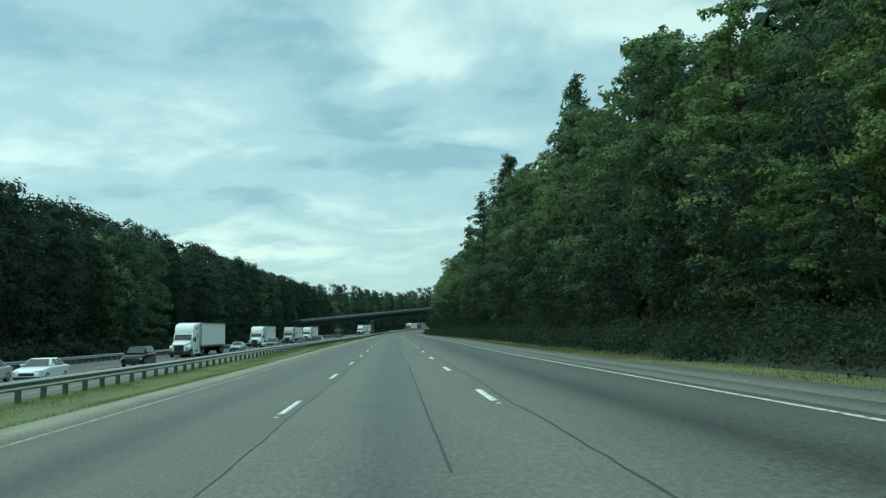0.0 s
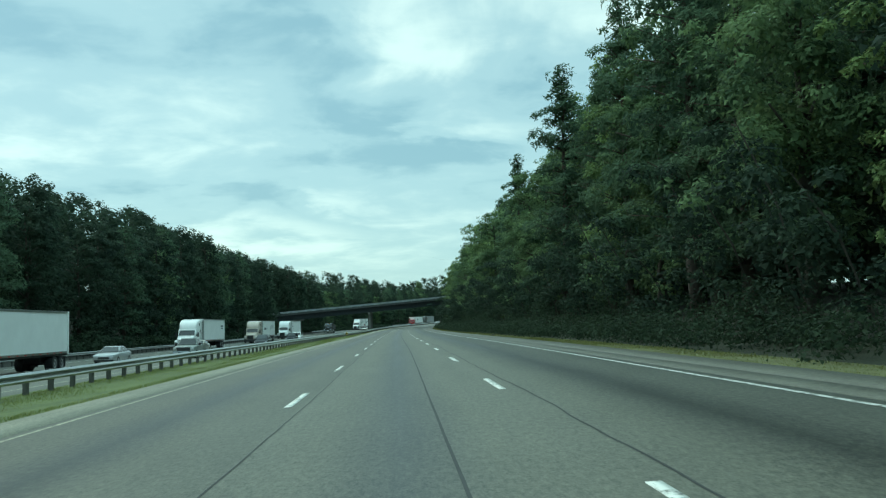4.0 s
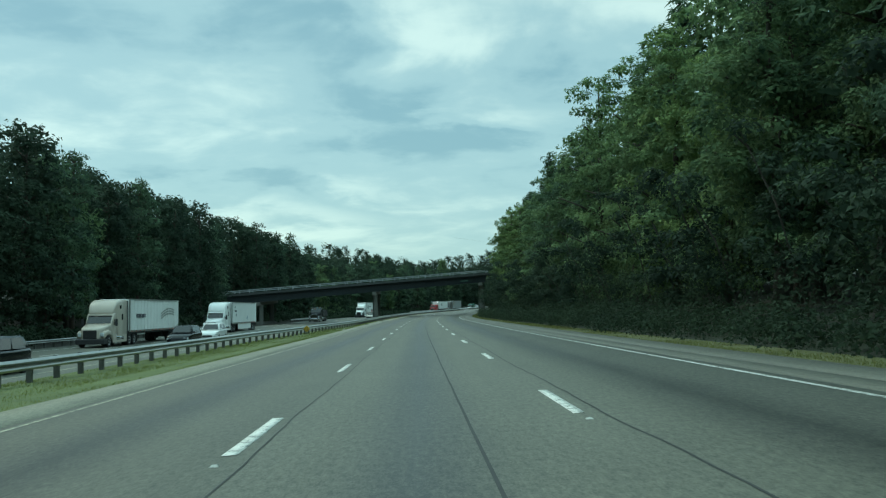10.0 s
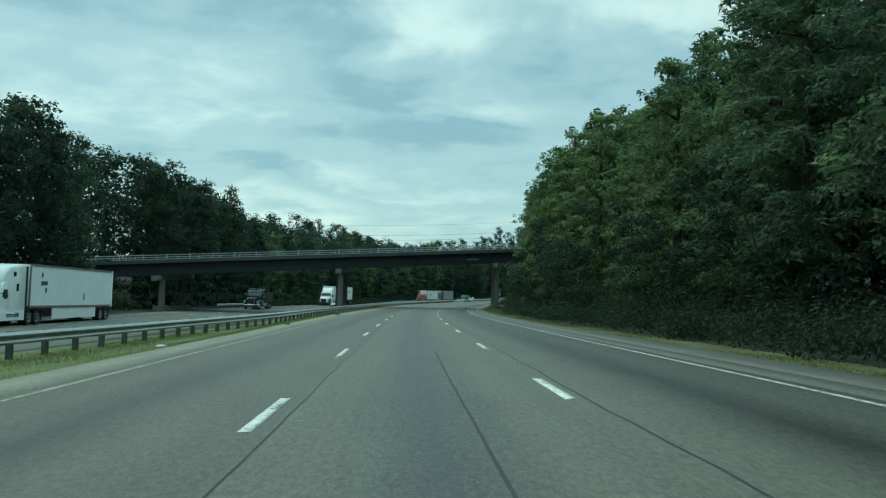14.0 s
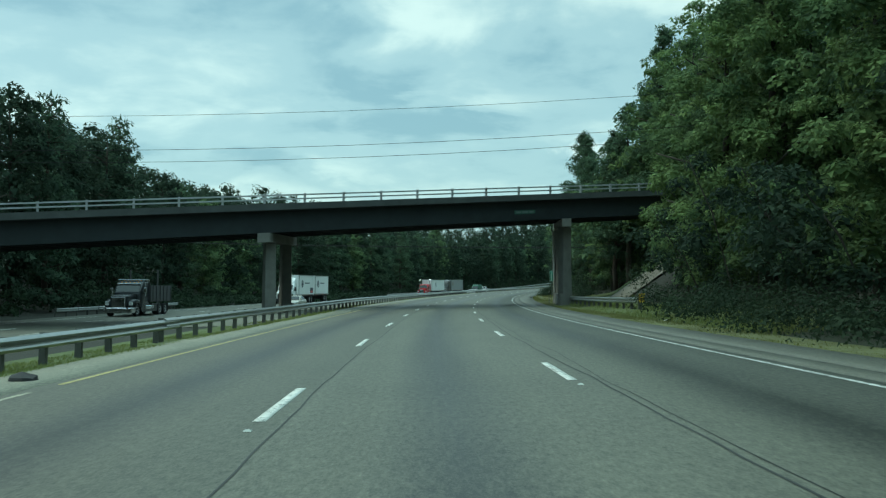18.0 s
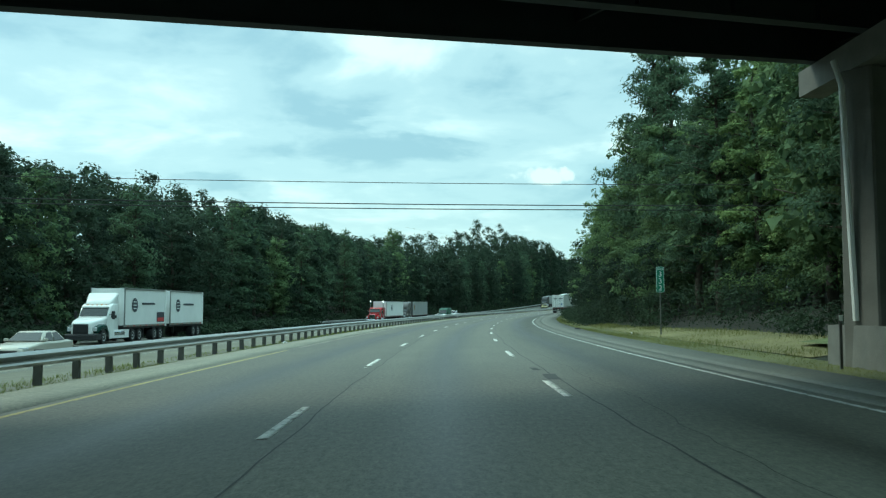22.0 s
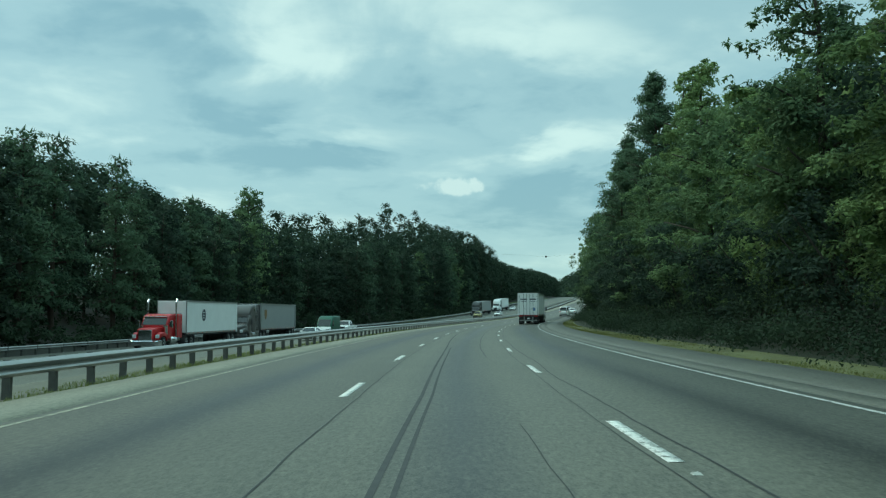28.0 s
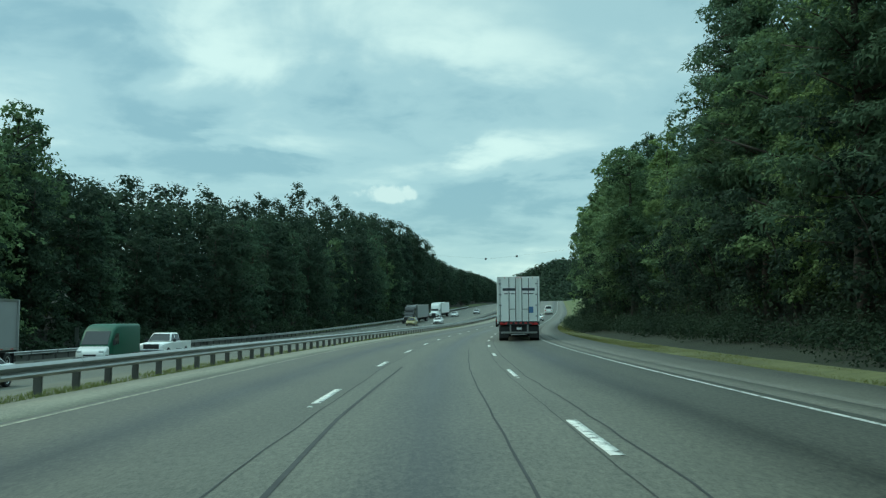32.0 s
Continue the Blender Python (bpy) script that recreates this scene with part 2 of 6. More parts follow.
# ---- materials ----
def material(name, colour, rough=0.7, metal=0.0, vary=0.15, scale=4.0, bump=0.0, bump_scale=40.0, per_island=0.0, per_object=0.0, spec=0.5, glass=0.0):
    m = bpy.data.materials.new(name)
    m.use_nodes = True
    n, l = m.node_tree.nodes, m.node_tree.links
    b = n["Principled BSDF"]
    b.inputs["Roughness"].default_value, b.inputs["Metallic"].default_value = rough, metal
    b.inputs["Specular IOR Level"].default_value = spec
    b.inputs["Transmission Weight"].default_value = glass
    tc = n.new("ShaderNodeTexCoord")
    noise1 = n.new("ShaderNodeTexNoise")
    noise1.inputs["Scale"].default_value, noise1.inputs["Detail"].default_value = scale, 6
    l.new(tc.outputs["Object"], noise1.inputs["Vector"])
    noise2 = n.new("ShaderNodeTexNoise")
    noise2.inputs["Scale"].default_value, noise2.inputs["Detail"].default_value = scale * 0.13, 3
    l.new(tc.outputs["Object"], noise2.inputs["Vector"])
    add = n.new("ShaderNodeMath"); add.operation = "ADD"
    l.new(noise1.outputs["Fac"], add.inputs[0]); l.new(noise2.outputs["Fac"], add.inputs[1])
    last = add.outputs[0]
    for amount, node, out in ((per_island, "ShaderNodeNewGeometry", "Random Per Island"), (per_object, "ShaderNodeObjectInfo", "Random")):
        if amount:
            g = n.new(node)
            mad = n.new("ShaderNodeMath"); mad.operation = "MULTIPLY_ADD"
            mad.inputs[1].default_value = amount
            l.new(g.outputs[out], mad.inputs[0]); l.new(last, mad.inputs[2])
            last = mad.outputs[0]
    spread = n.new("ShaderNodeMapRange")
    extra = (per_island + per_object)
    spread.inputs["From Min"].default_value, spread.inputs["From Max"].default_value = 0.55, 1.45 + extra
    spread.inputs["To Min"].default_value, spread.inputs["To Max"].default_value = 1 - vary, 1 + vary
    l.new(last, spread.inputs["Value"])
    mul = n.new("ShaderNodeVectorMath"); mul.operation = "SCALE"
    mul.inputs[0].default_value = colour
    l.new(spread.outputs[0], mul.inputs["Scale"])
    l.new(mul.outputs[0], b.inputs["Base Color"])
    if bump:
        nb = n.new("ShaderNodeTexNoise")
        nb.inputs["Scale"].default_value, nb.inputs["Detail"].default_value = bump_scale, 4
        l.new(tc.outputs["Object"], nb.inputs["Vector"])
        bp = n.new("ShaderNodeBump")
        bp.inputs["Strength"].default_value, bp.inputs["Distance"].default_value = bump, 0.02
        l.new(nb.outputs["Fac"], bp.inputs["Height"]); l.new(bp.outputs[0], b.inputs["Normal"])
    return m


def leaf_material(name, colour, tip, patch=1.0, island=0.5, thing=0.5):
    """Leaves: two greens mixed leaf by leaf and tree by tree, letting some light through."""
    m = bpy.data.materials.new(name)
    m.use_nodes = True
    n, l = m.node_tree.nodes, m.node_tree.links
    b, out = n["Principled BSDF"], n["Material Output"]
    g, o = n.new("ShaderNodeNewGeometry"), n.new("ShaderNodeObjectInfo")
    tc = n.new("ShaderNodeTexCoord")
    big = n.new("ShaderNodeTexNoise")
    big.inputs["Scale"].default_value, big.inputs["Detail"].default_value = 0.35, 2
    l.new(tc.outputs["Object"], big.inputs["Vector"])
    # patch above 1 widens the noise, painting lit boughs and dark gaps
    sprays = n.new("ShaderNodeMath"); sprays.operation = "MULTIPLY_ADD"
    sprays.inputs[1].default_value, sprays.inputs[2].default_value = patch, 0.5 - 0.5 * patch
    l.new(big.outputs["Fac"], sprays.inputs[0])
    a = n.new("ShaderNodeMath"); a.operation = "MULTIPLY_ADD"; a.inputs[1].default_value = island
    l.new(g.outputs["Random Per Island"], a.inputs[0]); l.new(sprays.outputs[0], a.inputs[2])
    c = n.new("ShaderNodeMath"); c.operation = "MULTIPLY_ADD"; c.inputs[1].default_value = thing
    l.new(o.outputs["Random"], c.inputs[0]); l.new(a.outputs[0], c.inputs[2])
    r = n.new("ShaderNodeMapRange")
    r.inputs["From Min"].default_value, r.inputs["From Max"].default_value = 0.35, 0.65 + island + thing
    l.new(c.outputs[0], r.inputs["Value"])
    mix = n.new("ShaderNodeMix"); mix.data_type = "RGBA"
    mix.inputs[6].default_value, mix.inputs[7].default_value = (*colour, 1), (*tip, 1)
    l.new(r.outputs[0], mix.inputs[0])
    l.new(mix.outputs[2], b.inputs["Base Color"])
    b.inputs["Roughness"].default_value, b.inputs["Specular IOR Level"].default_value = 0.75, 0.12
    t = n.new("ShaderNodeBsdfTranslucent")
    l.new(mix.outputs[2], t.inputs["Color"])
    ms = n.new("ShaderNodeMixShader"); ms.inputs[0].default_value = 0.36
    l.new(b.outputs[0], ms.inputs[1]); l.new(t.outputs[0], ms.inputs[2]); l.new(ms.outputs[0], out.inputs["Surface"])
    return m


def road_material(name, base, stain, wear, lanes):
    """Worn asphalt. The mesh's UV holds metres: across in U, along in V. A dark oil band runs down the middle of each lane."""
    m = bpy.data.materials.new(name)
    m.use_nodes = True
    n, l = m.node_tree.nodes, m.node_tree.links
    b = n["Principled BSDF"]
    uv = n.new("ShaderNodeUVMap")
    sep = n.new("ShaderNodeSeparateXYZ")
    l.new(uv.outputs[0], sep.inputs[0])

    def op(kind, a, c=None, d=None):
        q = n.new("ShaderNodeMath"); q.operation = kind
        for i, v in enumerate((a, c, d)):
            if v is None:
                continue
            if isinstance(v, (int, float)):
                q.inputs[i].default_value = v
            else:
                l.new(v, q.inputs[i])
        return q.outputs[0]

    def tex(scale, detail=4.0, rough=0.55, stretch=1.0):
        mp = n.new("ShaderNodeMapping")
        mp.inputs["Scale"].default_value = (1.0, stretch, 1.0)
        l.new(uv.outputs[0], mp.inputs[0])
        t = n.new("ShaderNodeTexNoise")
        t.inputs["Scale"].default_value, t.inputs["Detail"].default_value, t.inputs["Roughness"].default_value = scale, detail, rough
        l.new(mp.outputs[0], t.inputs["Vector"])
        return t.outputs["Fac"]

    wobble = op("MULTIPLY_ADD", tex(0.15, 2, 0.5, 0.2), 0.5, -0.25)
    across = op("ADD", sep.outputs["X"], wobble)
    local = op("ABSOLUTE", op("SUBTRACT", op("FRACT", op("ADD", op("DIVIDE", across, 3.66), 0.5 + 100)), 0.5))
    band = op("SUBTRACT", 1.06, op("SMOOTH_MIN", op("MULTIPLY", local, 4.2), 1.0, 0.25))
    band = op("MAXIMUM", band, 0.0)
    band = op("MULTIPLY", band, op("MULTIPLY_ADD", tex(0.35, 3, 0.5, 0.12), 0.8, 0.75))
    grain = op("MULTIPLY_ADD", tex(16.0, 3, 0.75, 0.35), 0.6, op("MULTIPLY", tex(44.0, 2, 0.6, 0.5), 0.4))
    blotch = tex(0.9, 5, 0.6, 0.4)
    streak = tex(2.2, 4, 0.6, 0.03)
    v = op("MULTIPLY_ADD", op("SUBTRACT", grain, 0.5), 3.6, 1.0)
    v = op("MULTIPLY_ADD", op("SUBTRACT", blotch, 0.5), wear, v)
    v = op("MULTIPLY_ADD", op("SUBTRACT", streak, 0.5), wear * 0.9, v)
    if lanes:
        v = op("SUBTRACT", v, op("MULTIPLY", band, stain))
        # the innermost lane is darker than the other two
        inner = n.new("ShaderNodeMapRange")
        inner.inputs["From Min"].default_value, inner.inputs["From Max"].default_value = -1.65, -1.55
        inner.inputs["To Min"].default_value, inner.inputs["To Max"].default_value = 0.84, 1.0
        l.new(sep.outputs["X"], inner.inputs["Value"])
        v = op("MULTIPLY", v, inner.outputs[0])
    v = op("MAXIMUM", v, 0.15)
    sc = n.new("ShaderNodeVectorMath"); sc.operation = "SCALE"
    sc.inputs[0].default_value = base
    l.new(v, sc.inputs["Scale"])
    l.new(sc.outputs[0], b.inputs["Base Color"])
    l.new(op("MULTIPLY_ADD", band, -0.14 if lanes else 0.0, 0.66), b.inputs["Roughness"])
    b.inputs["Specular IOR Level"].default_value = 0.6
    bp = n.new("ShaderNodeBump")
    bp.inputs["Strength"].default_value, bp.inputs["Distance"].default_value = 0.6, 0.012
    l.new(grain, bp.inputs["Height"]); l.new(bp.outputs[0], b.inputs["Normal"])
    return m


ASPHALT = road_material("worn_asphalt", (0.106, 0.105, 0.077), 0.58, 0.46, True)
SHOULDER = road_material("shoulder_asphalt", (0.096, 0.096, 0.072), 0.0, 0.55, False)
GRIT = road_material("sandy_grit", (0.104, 0.104, 0.080), 0.0, 0.6, False)
STRAW_SOIL = material("straw_grass_soil", (0.165, 0.152, 0.066), 0.95, vary=0.4, scale=2.5, bump=0.6, bump_scale=25)
# weedy soil with the overhanging boughs' shade put into its dark colour
SHADED_SOIL = material("shaded_weedy_soil", (0.020, 0.026, 0.012), 0.95, vary=0.5, scale=2.5, bump=0.6, bump_scale=20)
SAND = road_material("pale_sandy_shoulder", (0.188, 0.182, 0.130), 0.0, 0.8, False)
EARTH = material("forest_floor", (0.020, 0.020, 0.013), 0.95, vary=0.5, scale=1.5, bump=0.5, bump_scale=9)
DIRT = material("sandy_dirt", (0.145, 0.142, 0.108), 0.95, vary=0.35, scale=1.6, bump=0.5, bump_scale=25)
GRASS_SOIL = material("grass_soil", (0.098, 0.122, 0.042), 0.95, vary=0.4, scale=2.5, bump=0.6, bump_scale=25)
GRASS = leaf_material("grass_blades", (0.135, 0.172, 0.055), (0.270, 0.290, 0.105), island=0.6, thing=0.1)
GRASS_DRY = leaf_material("dry_grass_blades", (0.115, 0.135, 0.045), (0.235, 0.235, 0.090), island=0.7, thing=0.1)
TAR = material("tar_seal", (0.030, 0.031, 0.029), 0.7, vary=0.5, scale=3)
SKID = material("skid_rubber", (0.040, 0.041, 0.039), 0.75, vary=0.5, scale=5)


def worn_paint(name, colour, lost):
    """Road paint of which traffic has scuffed a share away, down to the asphalt's stones."""
    m = material(name, colour, 0.7, vary=0.25, scale=5, bump=0.3, bump_scale=60)
    n, l = m.node_tree.nodes, m.node_tree.links
    b = n["Principled BSDF"]
    tc = n.new("ShaderNodeTexCoord")
    chips = n.new("ShaderNodeTexNoise")
    chips.inputs["Scale"].default_value, chips.inputs["Detail"].default_value, chips.inputs["Roughness"].default_value = 7.0, 8.0, 0.75
    l.new(tc.outputs["Object"], chips.inputs["Vector"])
    edge = n.new("ShaderNodeMapRange")
    edge.inputs["From Min"].default_value, edge.inputs["From Max"].default_value = 0.30 + 0.3 * lost, 0.40 + 0.3 * lost
    l.new(chips.outputs["Fac"], edge.inputs["Value"])
    mix = n.new("ShaderNodeMix"); mix.data_type = "RGBA"
    mix.inputs[6].default_value = (0.13, 0.135, 0.115, 1)
    l.new(edge.outputs[0], mix.inputs[0])
    l.new(b.inputs["Base Color"].links[0].from_socket, mix.inputs[7])
    l.new(mix.outputs[2], b.inputs["Base Color"])
    return m


WHITE_PAINT = worn_paint("white_road_paint", (0.70, 0.70, 0.65), 0.30)
DULL_PAINT = worn_paint("worn_white_road_paint", (0.50, 0.51, 0.47), 0.35)
YELLOW_PAINT = worn_paint("yellow_road_paint", (0.40, 0.38, 0.28), 0.42)
FRESH_YELLOW = worn_paint("fresher_yellow_road_paint", (0.44, 0.37, 0.14), 0.30)
GALV = material("galvanised_steel", (0.36, 0.37, 0.36), 0.30, 0.9, vary=0.25, scale=3, per_object=0.4)
POST_STEEL = material("weathered_post", (0.10, 0.10, 0.09), 0.8, 0.1, vary=0.4, scale=6, per_object=0.5)
CONCRETE = material("bridge_concrete", (0.165, 0.165, 0.148), 0.88, vary=0.3, scale=2.2, bump=0.35, bump_scale=18)
SLAB = material("slope_paving_concrete", (0.140, 0.124, 0.096), 0.9, vary=0.6, scale=1.6, bump=0.35, bump_scale=14)
OLD_CONCRETE = material("blackened_concrete", (0.10, 0.10, 0.092), 0.9, vary=0.4, scale=1.5, bump=0.3, bump_scale=16)
# dark concrete of the deck slab and kerbs
DARK_DECK = material("dark_deck_concrete", (0.066, 0.072, 0.070), 0.85, vary=0.4, scale=1.4, bump=0.3, bump_scale=20)
DRY_SOIL = material("dry_grass_soil", (0.120, 0.128, 0.052), 0.95, vary=0.4, scale=2.5, bump=0.6, bump_scale=25)
GIRDER = material("dark_painted_girder", (0.018, 0.025, 0.028), 0.75, 0.0, vary=0.35, scale=1.6)
BRIDGE_RAIL = material("aluminium_bridge_rail", (0.38, 0.40, 0.41), 0.45, 0.3, vary=0.15, scale=3)
BARK = material("grey_bark", (0.060, 0.052, 0.041), 0.95, vary=0.45, scale=5, bump=0.7, bump_scale=14)
PINE_BARK = material("reddish_pine_bark", (0.070, 0.052, 0.040), 0.95, vary=0.45, scale=5, bump=0.7, bump_scale=14)
# wide spread of greens and patch imitates lit and shaded boughs
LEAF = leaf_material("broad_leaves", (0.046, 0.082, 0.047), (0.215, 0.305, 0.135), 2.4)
# darkened greens: the far woods' low light is put into the leaf colour
LEAF_SHADED = leaf_material("shaded_broad_leaves", (0.021, 0.036, 0.027), (0.064, 0.096, 0.058), 1.5)
# the shade under the trees is put into the undergrowth's dark leaf colour
SHADE_LEAF = leaf_material("shaded_undergrowth_leaves", (0.017, 0.030, 0.021), (0.052, 0.079, 0.043), 1.6)
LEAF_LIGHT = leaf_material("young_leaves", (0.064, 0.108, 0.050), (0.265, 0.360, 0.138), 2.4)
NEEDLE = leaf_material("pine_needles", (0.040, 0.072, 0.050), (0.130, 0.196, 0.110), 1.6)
# deep woods: their dimness is likewise put into the leaf colour
WOODS = leaf_material("shaded_woods_leaves", (0.021, 0.037, 0.028), (0.062, 0.094, 0.055), island=0.35, thing=0.0)
TYRE = material("tyre_rubber", (0.022, 0.022, 0.023), 0.85, vary=0.2, scale=8)
RIM = material("wheel_alloy", (0.55, 0.56, 0.57), 0.35, 0.85, vary=0.15, scale=8)
CHROME = material("chrome", (0.75, 0.76, 0.78), 0.14, 1.0, vary=0.05, scale=5)
GLASS = material("dark_car_glass", (0.016, 0.020, 0.021), 0.05, 0.0, vary=0.1, scale=2, spec=0.6)
BLACK = material("black_plastic", (0.03, 0.03, 0.032), 0.6, vary=0.2, scale=6)
CHASSIS = material("chassis_steel", (0.045, 0.045, 0.047), 0.65, 0.3, vary=0.3, scale=4)
LAMP_CLEAR = material("headlight_lens", (0.75, 0.78, 0.80), 0.1, 0.3, vary=0.05, scale=4)
LAMP_RED = material("red_lens", (0.42, 0.02, 0.02), 0.25, vary=0.1, scale=4)
LAMP_AMBER = material("amber_lens", (0.75, 0.28, 0.03), 0.25, vary=0.1, scale=4)
SIGN_GREEN = material("green_sign_sheeting", (0.012, 0.19, 0.115), 0.45, vary=0.08, scale=3)
FADED_GREEN = material("faded_green_plate", (0.030, 0.085, 0.064), 0.6, vary=0.2, scale=4)
FADED_PRINT = material("faded_print", (0.10, 0.14, 0.125), 0.7, vary=0.2, scale=6)
SHIELD = material("brown_gold_print", (0.22, 0.13, 0.04), 0.5, vary=0.3, scale=5)
SIGN_WHITE = material("white_sign_sheeting", (0.82, 0.84, 0.82), 0.5, vary=0.05, scale=4)
SIGN_YELLOW = material("yellow_sign_sheeting", (0.85, 0.52, 0.03), 0.5, vary=0.1, scale=4)
SIGN_BLACK = material("black_sign_ink", (0.02, 0.02, 0.02), 0.5, vary=0.1, scale=4)
CABLE = material("black_cable", (0.02, 0.02, 0.02), 0.7, vary=0.1, scale=4)
LITTER = material("white_litter", (0.72, 0.73, 0.72), 0.8, vary=0.15, scale=10)
RED_TAPE = material("red_reflective_tape", (0.55, 0.04, 0.04), 0.4, vary=0.1, scale=8)
PRINT = material("dark_print", (0.05, 0.055, 0.07), 0.6, vary=0.1, scale=8)
BLUE_PRINT = material("blue_print", (0.10, 0.20, 0.38), 0.6, vary=0.1, scale=8)
_paints = {}


def paint(rgb, rough=0.3, metal=0.0):
    key = (*rgb, rough, metal)
    if key not in _paints:
        _paints[key] = material("vehicle_paint", rgb, rough, metal, vary=0.07, scale=1.1, spec=0.5)
    return _paints[key]


# ---- mesh tools ----
def part(name, bm, mat, parent=None, label="", smooth=False):
    me = bpy.data.meshes.new(name)
    bm.normal_update()
    bm.to_mesh(me)
    bm.free()
    if smooth:
        me.polygons.foreach_set("use_smooth", np.ones(len(me.polygons), bool))
    me.materials.append(mat)
    ob = new(name, me)
    ob.parent = parent
    if label:
        tagged(ob, label)
    return ob


def raw(name, verts, faces, mat, parent=None, uv=None, smooth=False):
    """A mesh straight from arrays; faces all of one length."""
    verts, faces = np.asarray(verts, np.float32), np.asarray(faces, np.int32)
    me = bpy.data.meshes.new(name)
    k = faces.shape[1]
    me.vertices.add(len(verts)); me.loops.add(faces.size); me.polygons.add(len(faces))
    me.vertices.foreach_set("co", verts.ravel())
    me.loops.foreach_set("vertex_index", faces.ravel())
    me.polygons.foreach_set("loop_start", np.arange(0, faces.size, k, dtype=np.int32))
    me.polygons.foreach_set("loop_total", np.full(len(faces), k, np.int32))
    if uv is not None:
        layer = me.uv_layers.new(name="metres")
        layer.data.foreach_set("uv", np.asarray(uv, np.float32)[faces.ravel()].ravel())
    if smooth:
        me.polygons.foreach_set("use_smooth", np.ones(len(faces), bool))
    me.update(calc_edges=True)
    me.validate()
    me.materials.append(mat)
    ob = new(name, me)
    ob.parent = parent
    return ob


def empty(name, m, label, category, group="", kind=""):
    ob = new(name)
    ob.matrix_world = m
    return tagged(ob, label, category, group, kind)


def hexa(bm, p):
    """A six-sided block: four corners of its foot, then four of its head."""
    v = [bm.verts.new(q) for q in p]
    for f in ((3, 2, 1, 0), (4, 5, 6, 7), (0, 1, 5, 4), (1, 2, 6, 5), (2, 3, 7, 6), (3, 0, 4, 7)):
        bm.faces.new([v[i] for i in f])
    return v


def box(x0, x1, y0, y1, z0, z1, bevel=0.0, bm=None, top=(0, 0, 0, 0)):
    """A block; top: how far its head draws in at x0, x1, y0, y1."""
    own = bm or bmesh.new()
    a, b, c, d = top
    hexa(own, [(x0, y0, z0), (x1, y0, z0), (x1, y1, z0), (x0, y1, z0), (x0 + a, y0 + c, z1), (x1 - b, y0 + c, z1), (x1 - b, y1 - d, z1), (x0 + a, y1 - d, z1)])
    if bevel and bm is None:
        bmesh.ops.bevel(own, geom=own.edges[:], offset=bevel, segments=2, affect="EDGES", profile=0.6)
    return own


def ring(y, hw, z0, z1, r=0.12, cx=0.0, crown=0.0):
    """A rounded rectangle across the y axis."""
    r = min(r, hw * 0.9, (z1 - z0) * 0.45)
    pts = []
    for sx, sz, a0 in ((1, 1, 0), (-1, 1, 90), (-1, -1, 180), (1, -1, 270)):
        for k in range(4):
            a = radians(a0 + 30 * k)
            pts.append((cx + sx * (hw - r) + r * math.cos(a), y, (z1 - r if sz > 0 else z0 + r) + r * math.sin(a)))
    return [(x, yy, z + (crown * (1 - (x / hw) ** 2) if z > (z0 + z1) / 2 else 0)) for x, yy, z in pts]


def loft(rings, bm=None):
    own = bm or bmesh.new()
    rows = [[own.verts.new(p) for p in r] for r in rings]
    n = len(rows[0])
    for a, b in zip(rows, rows[1:]):
        for i in range(n):
            own.faces.new((a[i], a[(i + 1) % n], b[(i + 1) % n], b[i]))
    own.faces.new(rows[0][::-1]); own.faces.new(rows[-1])
    bmesh.ops.recalc_face_normals(own, faces=own.faces[:])
    return own


def tube(points, radii, sides=8, bm=None):
    """A tapering round bar along points."""
    own = bm or bmesh.new()
    rows = []
    pts = [Vector(p) for p in points]
    for i, p in enumerate(pts):
        d = (pts[min(i + 1, len(pts) - 1)] - pts[max(i - 1, 0)]).normalized()
        u = d.orthogonal().normalized(); w = d.cross(u)
        r = radii[i] if hasattr(radii, "__len__") else radii
        rows.append([own.verts.new(p + r * (math.cos(2 * math.pi * k / sides) * u + math.sin(2 * math.pi * k / sides) * w)) for k in range(sides)])
    for a, b in zip(rows, rows[1:]):
        # match the nearest start so that rings don't twist
        k0 = min(range(sides), key=lambda k: (b[k].co - a[0].co).length)
        for i in range(sides):
            own.faces.new((a[i], a[(i + 1) % sides], b[(i + 1 + k0) % sides], b[(i + k0) % sides]))
        rows[rows.index(b)][:] = b[k0:] + b[:k0]
    own.faces.new(rows[0][::-1]); own.faces.new(rows[-1])
    bmesh.ops.recalc_face_normals(own, faces=own.faces[:])
    return own


def lathe_x(profile, sides=20, bm=None):
    """Turned round the x axis: (x, radius) pairs."""
    own = bm or bmesh.new()
    rows = [[own.verts.new((x, r * math.cos(2 * math.pi * k / sides), r * math.sin(2 * math.pi * k / sides))) for k in range(sides)] for x, r in profile]
    for a, b in zip(rows, rows[1:]):
        for i in range(sides):
            own.faces.new((a[i], a[(i + 1) % sides], b[(i + 1) % sides], b[i]))
    own.faces.new(rows[0][::-1]); own.faces.new(rows[-1])
    bmesh.ops.recalc_face_normals(own, faces=own.faces[:])
    return own


def strip(name, s, lats, dz, mat, parent=None, skirt=0.0):
    """A sheet laid along the road: one row of offsets, constant or varying with s."""
    s = np.asarray(s, float)
    cols = [np.broadcast_to(np.asarray(a, float), s.shape) for a in lats]
    pts = np.stack([at_many(s, c, dz) for c in cols], 1)
    uv = np.stack([np.stack([c, s], -1) for c in cols], 1)
    nc = len(cols)
    if skirt:
        lo, hi = pts[:, :1].copy(), pts[:, -1:].copy()
        lo[..., 2] -= skirt; hi[..., 2] -= skirt
        pts = np.concatenate([lo, pts, hi], 1); uv = np.concatenate([uv[:, :1], uv, uv[:, -1:]], 1); nc += 2
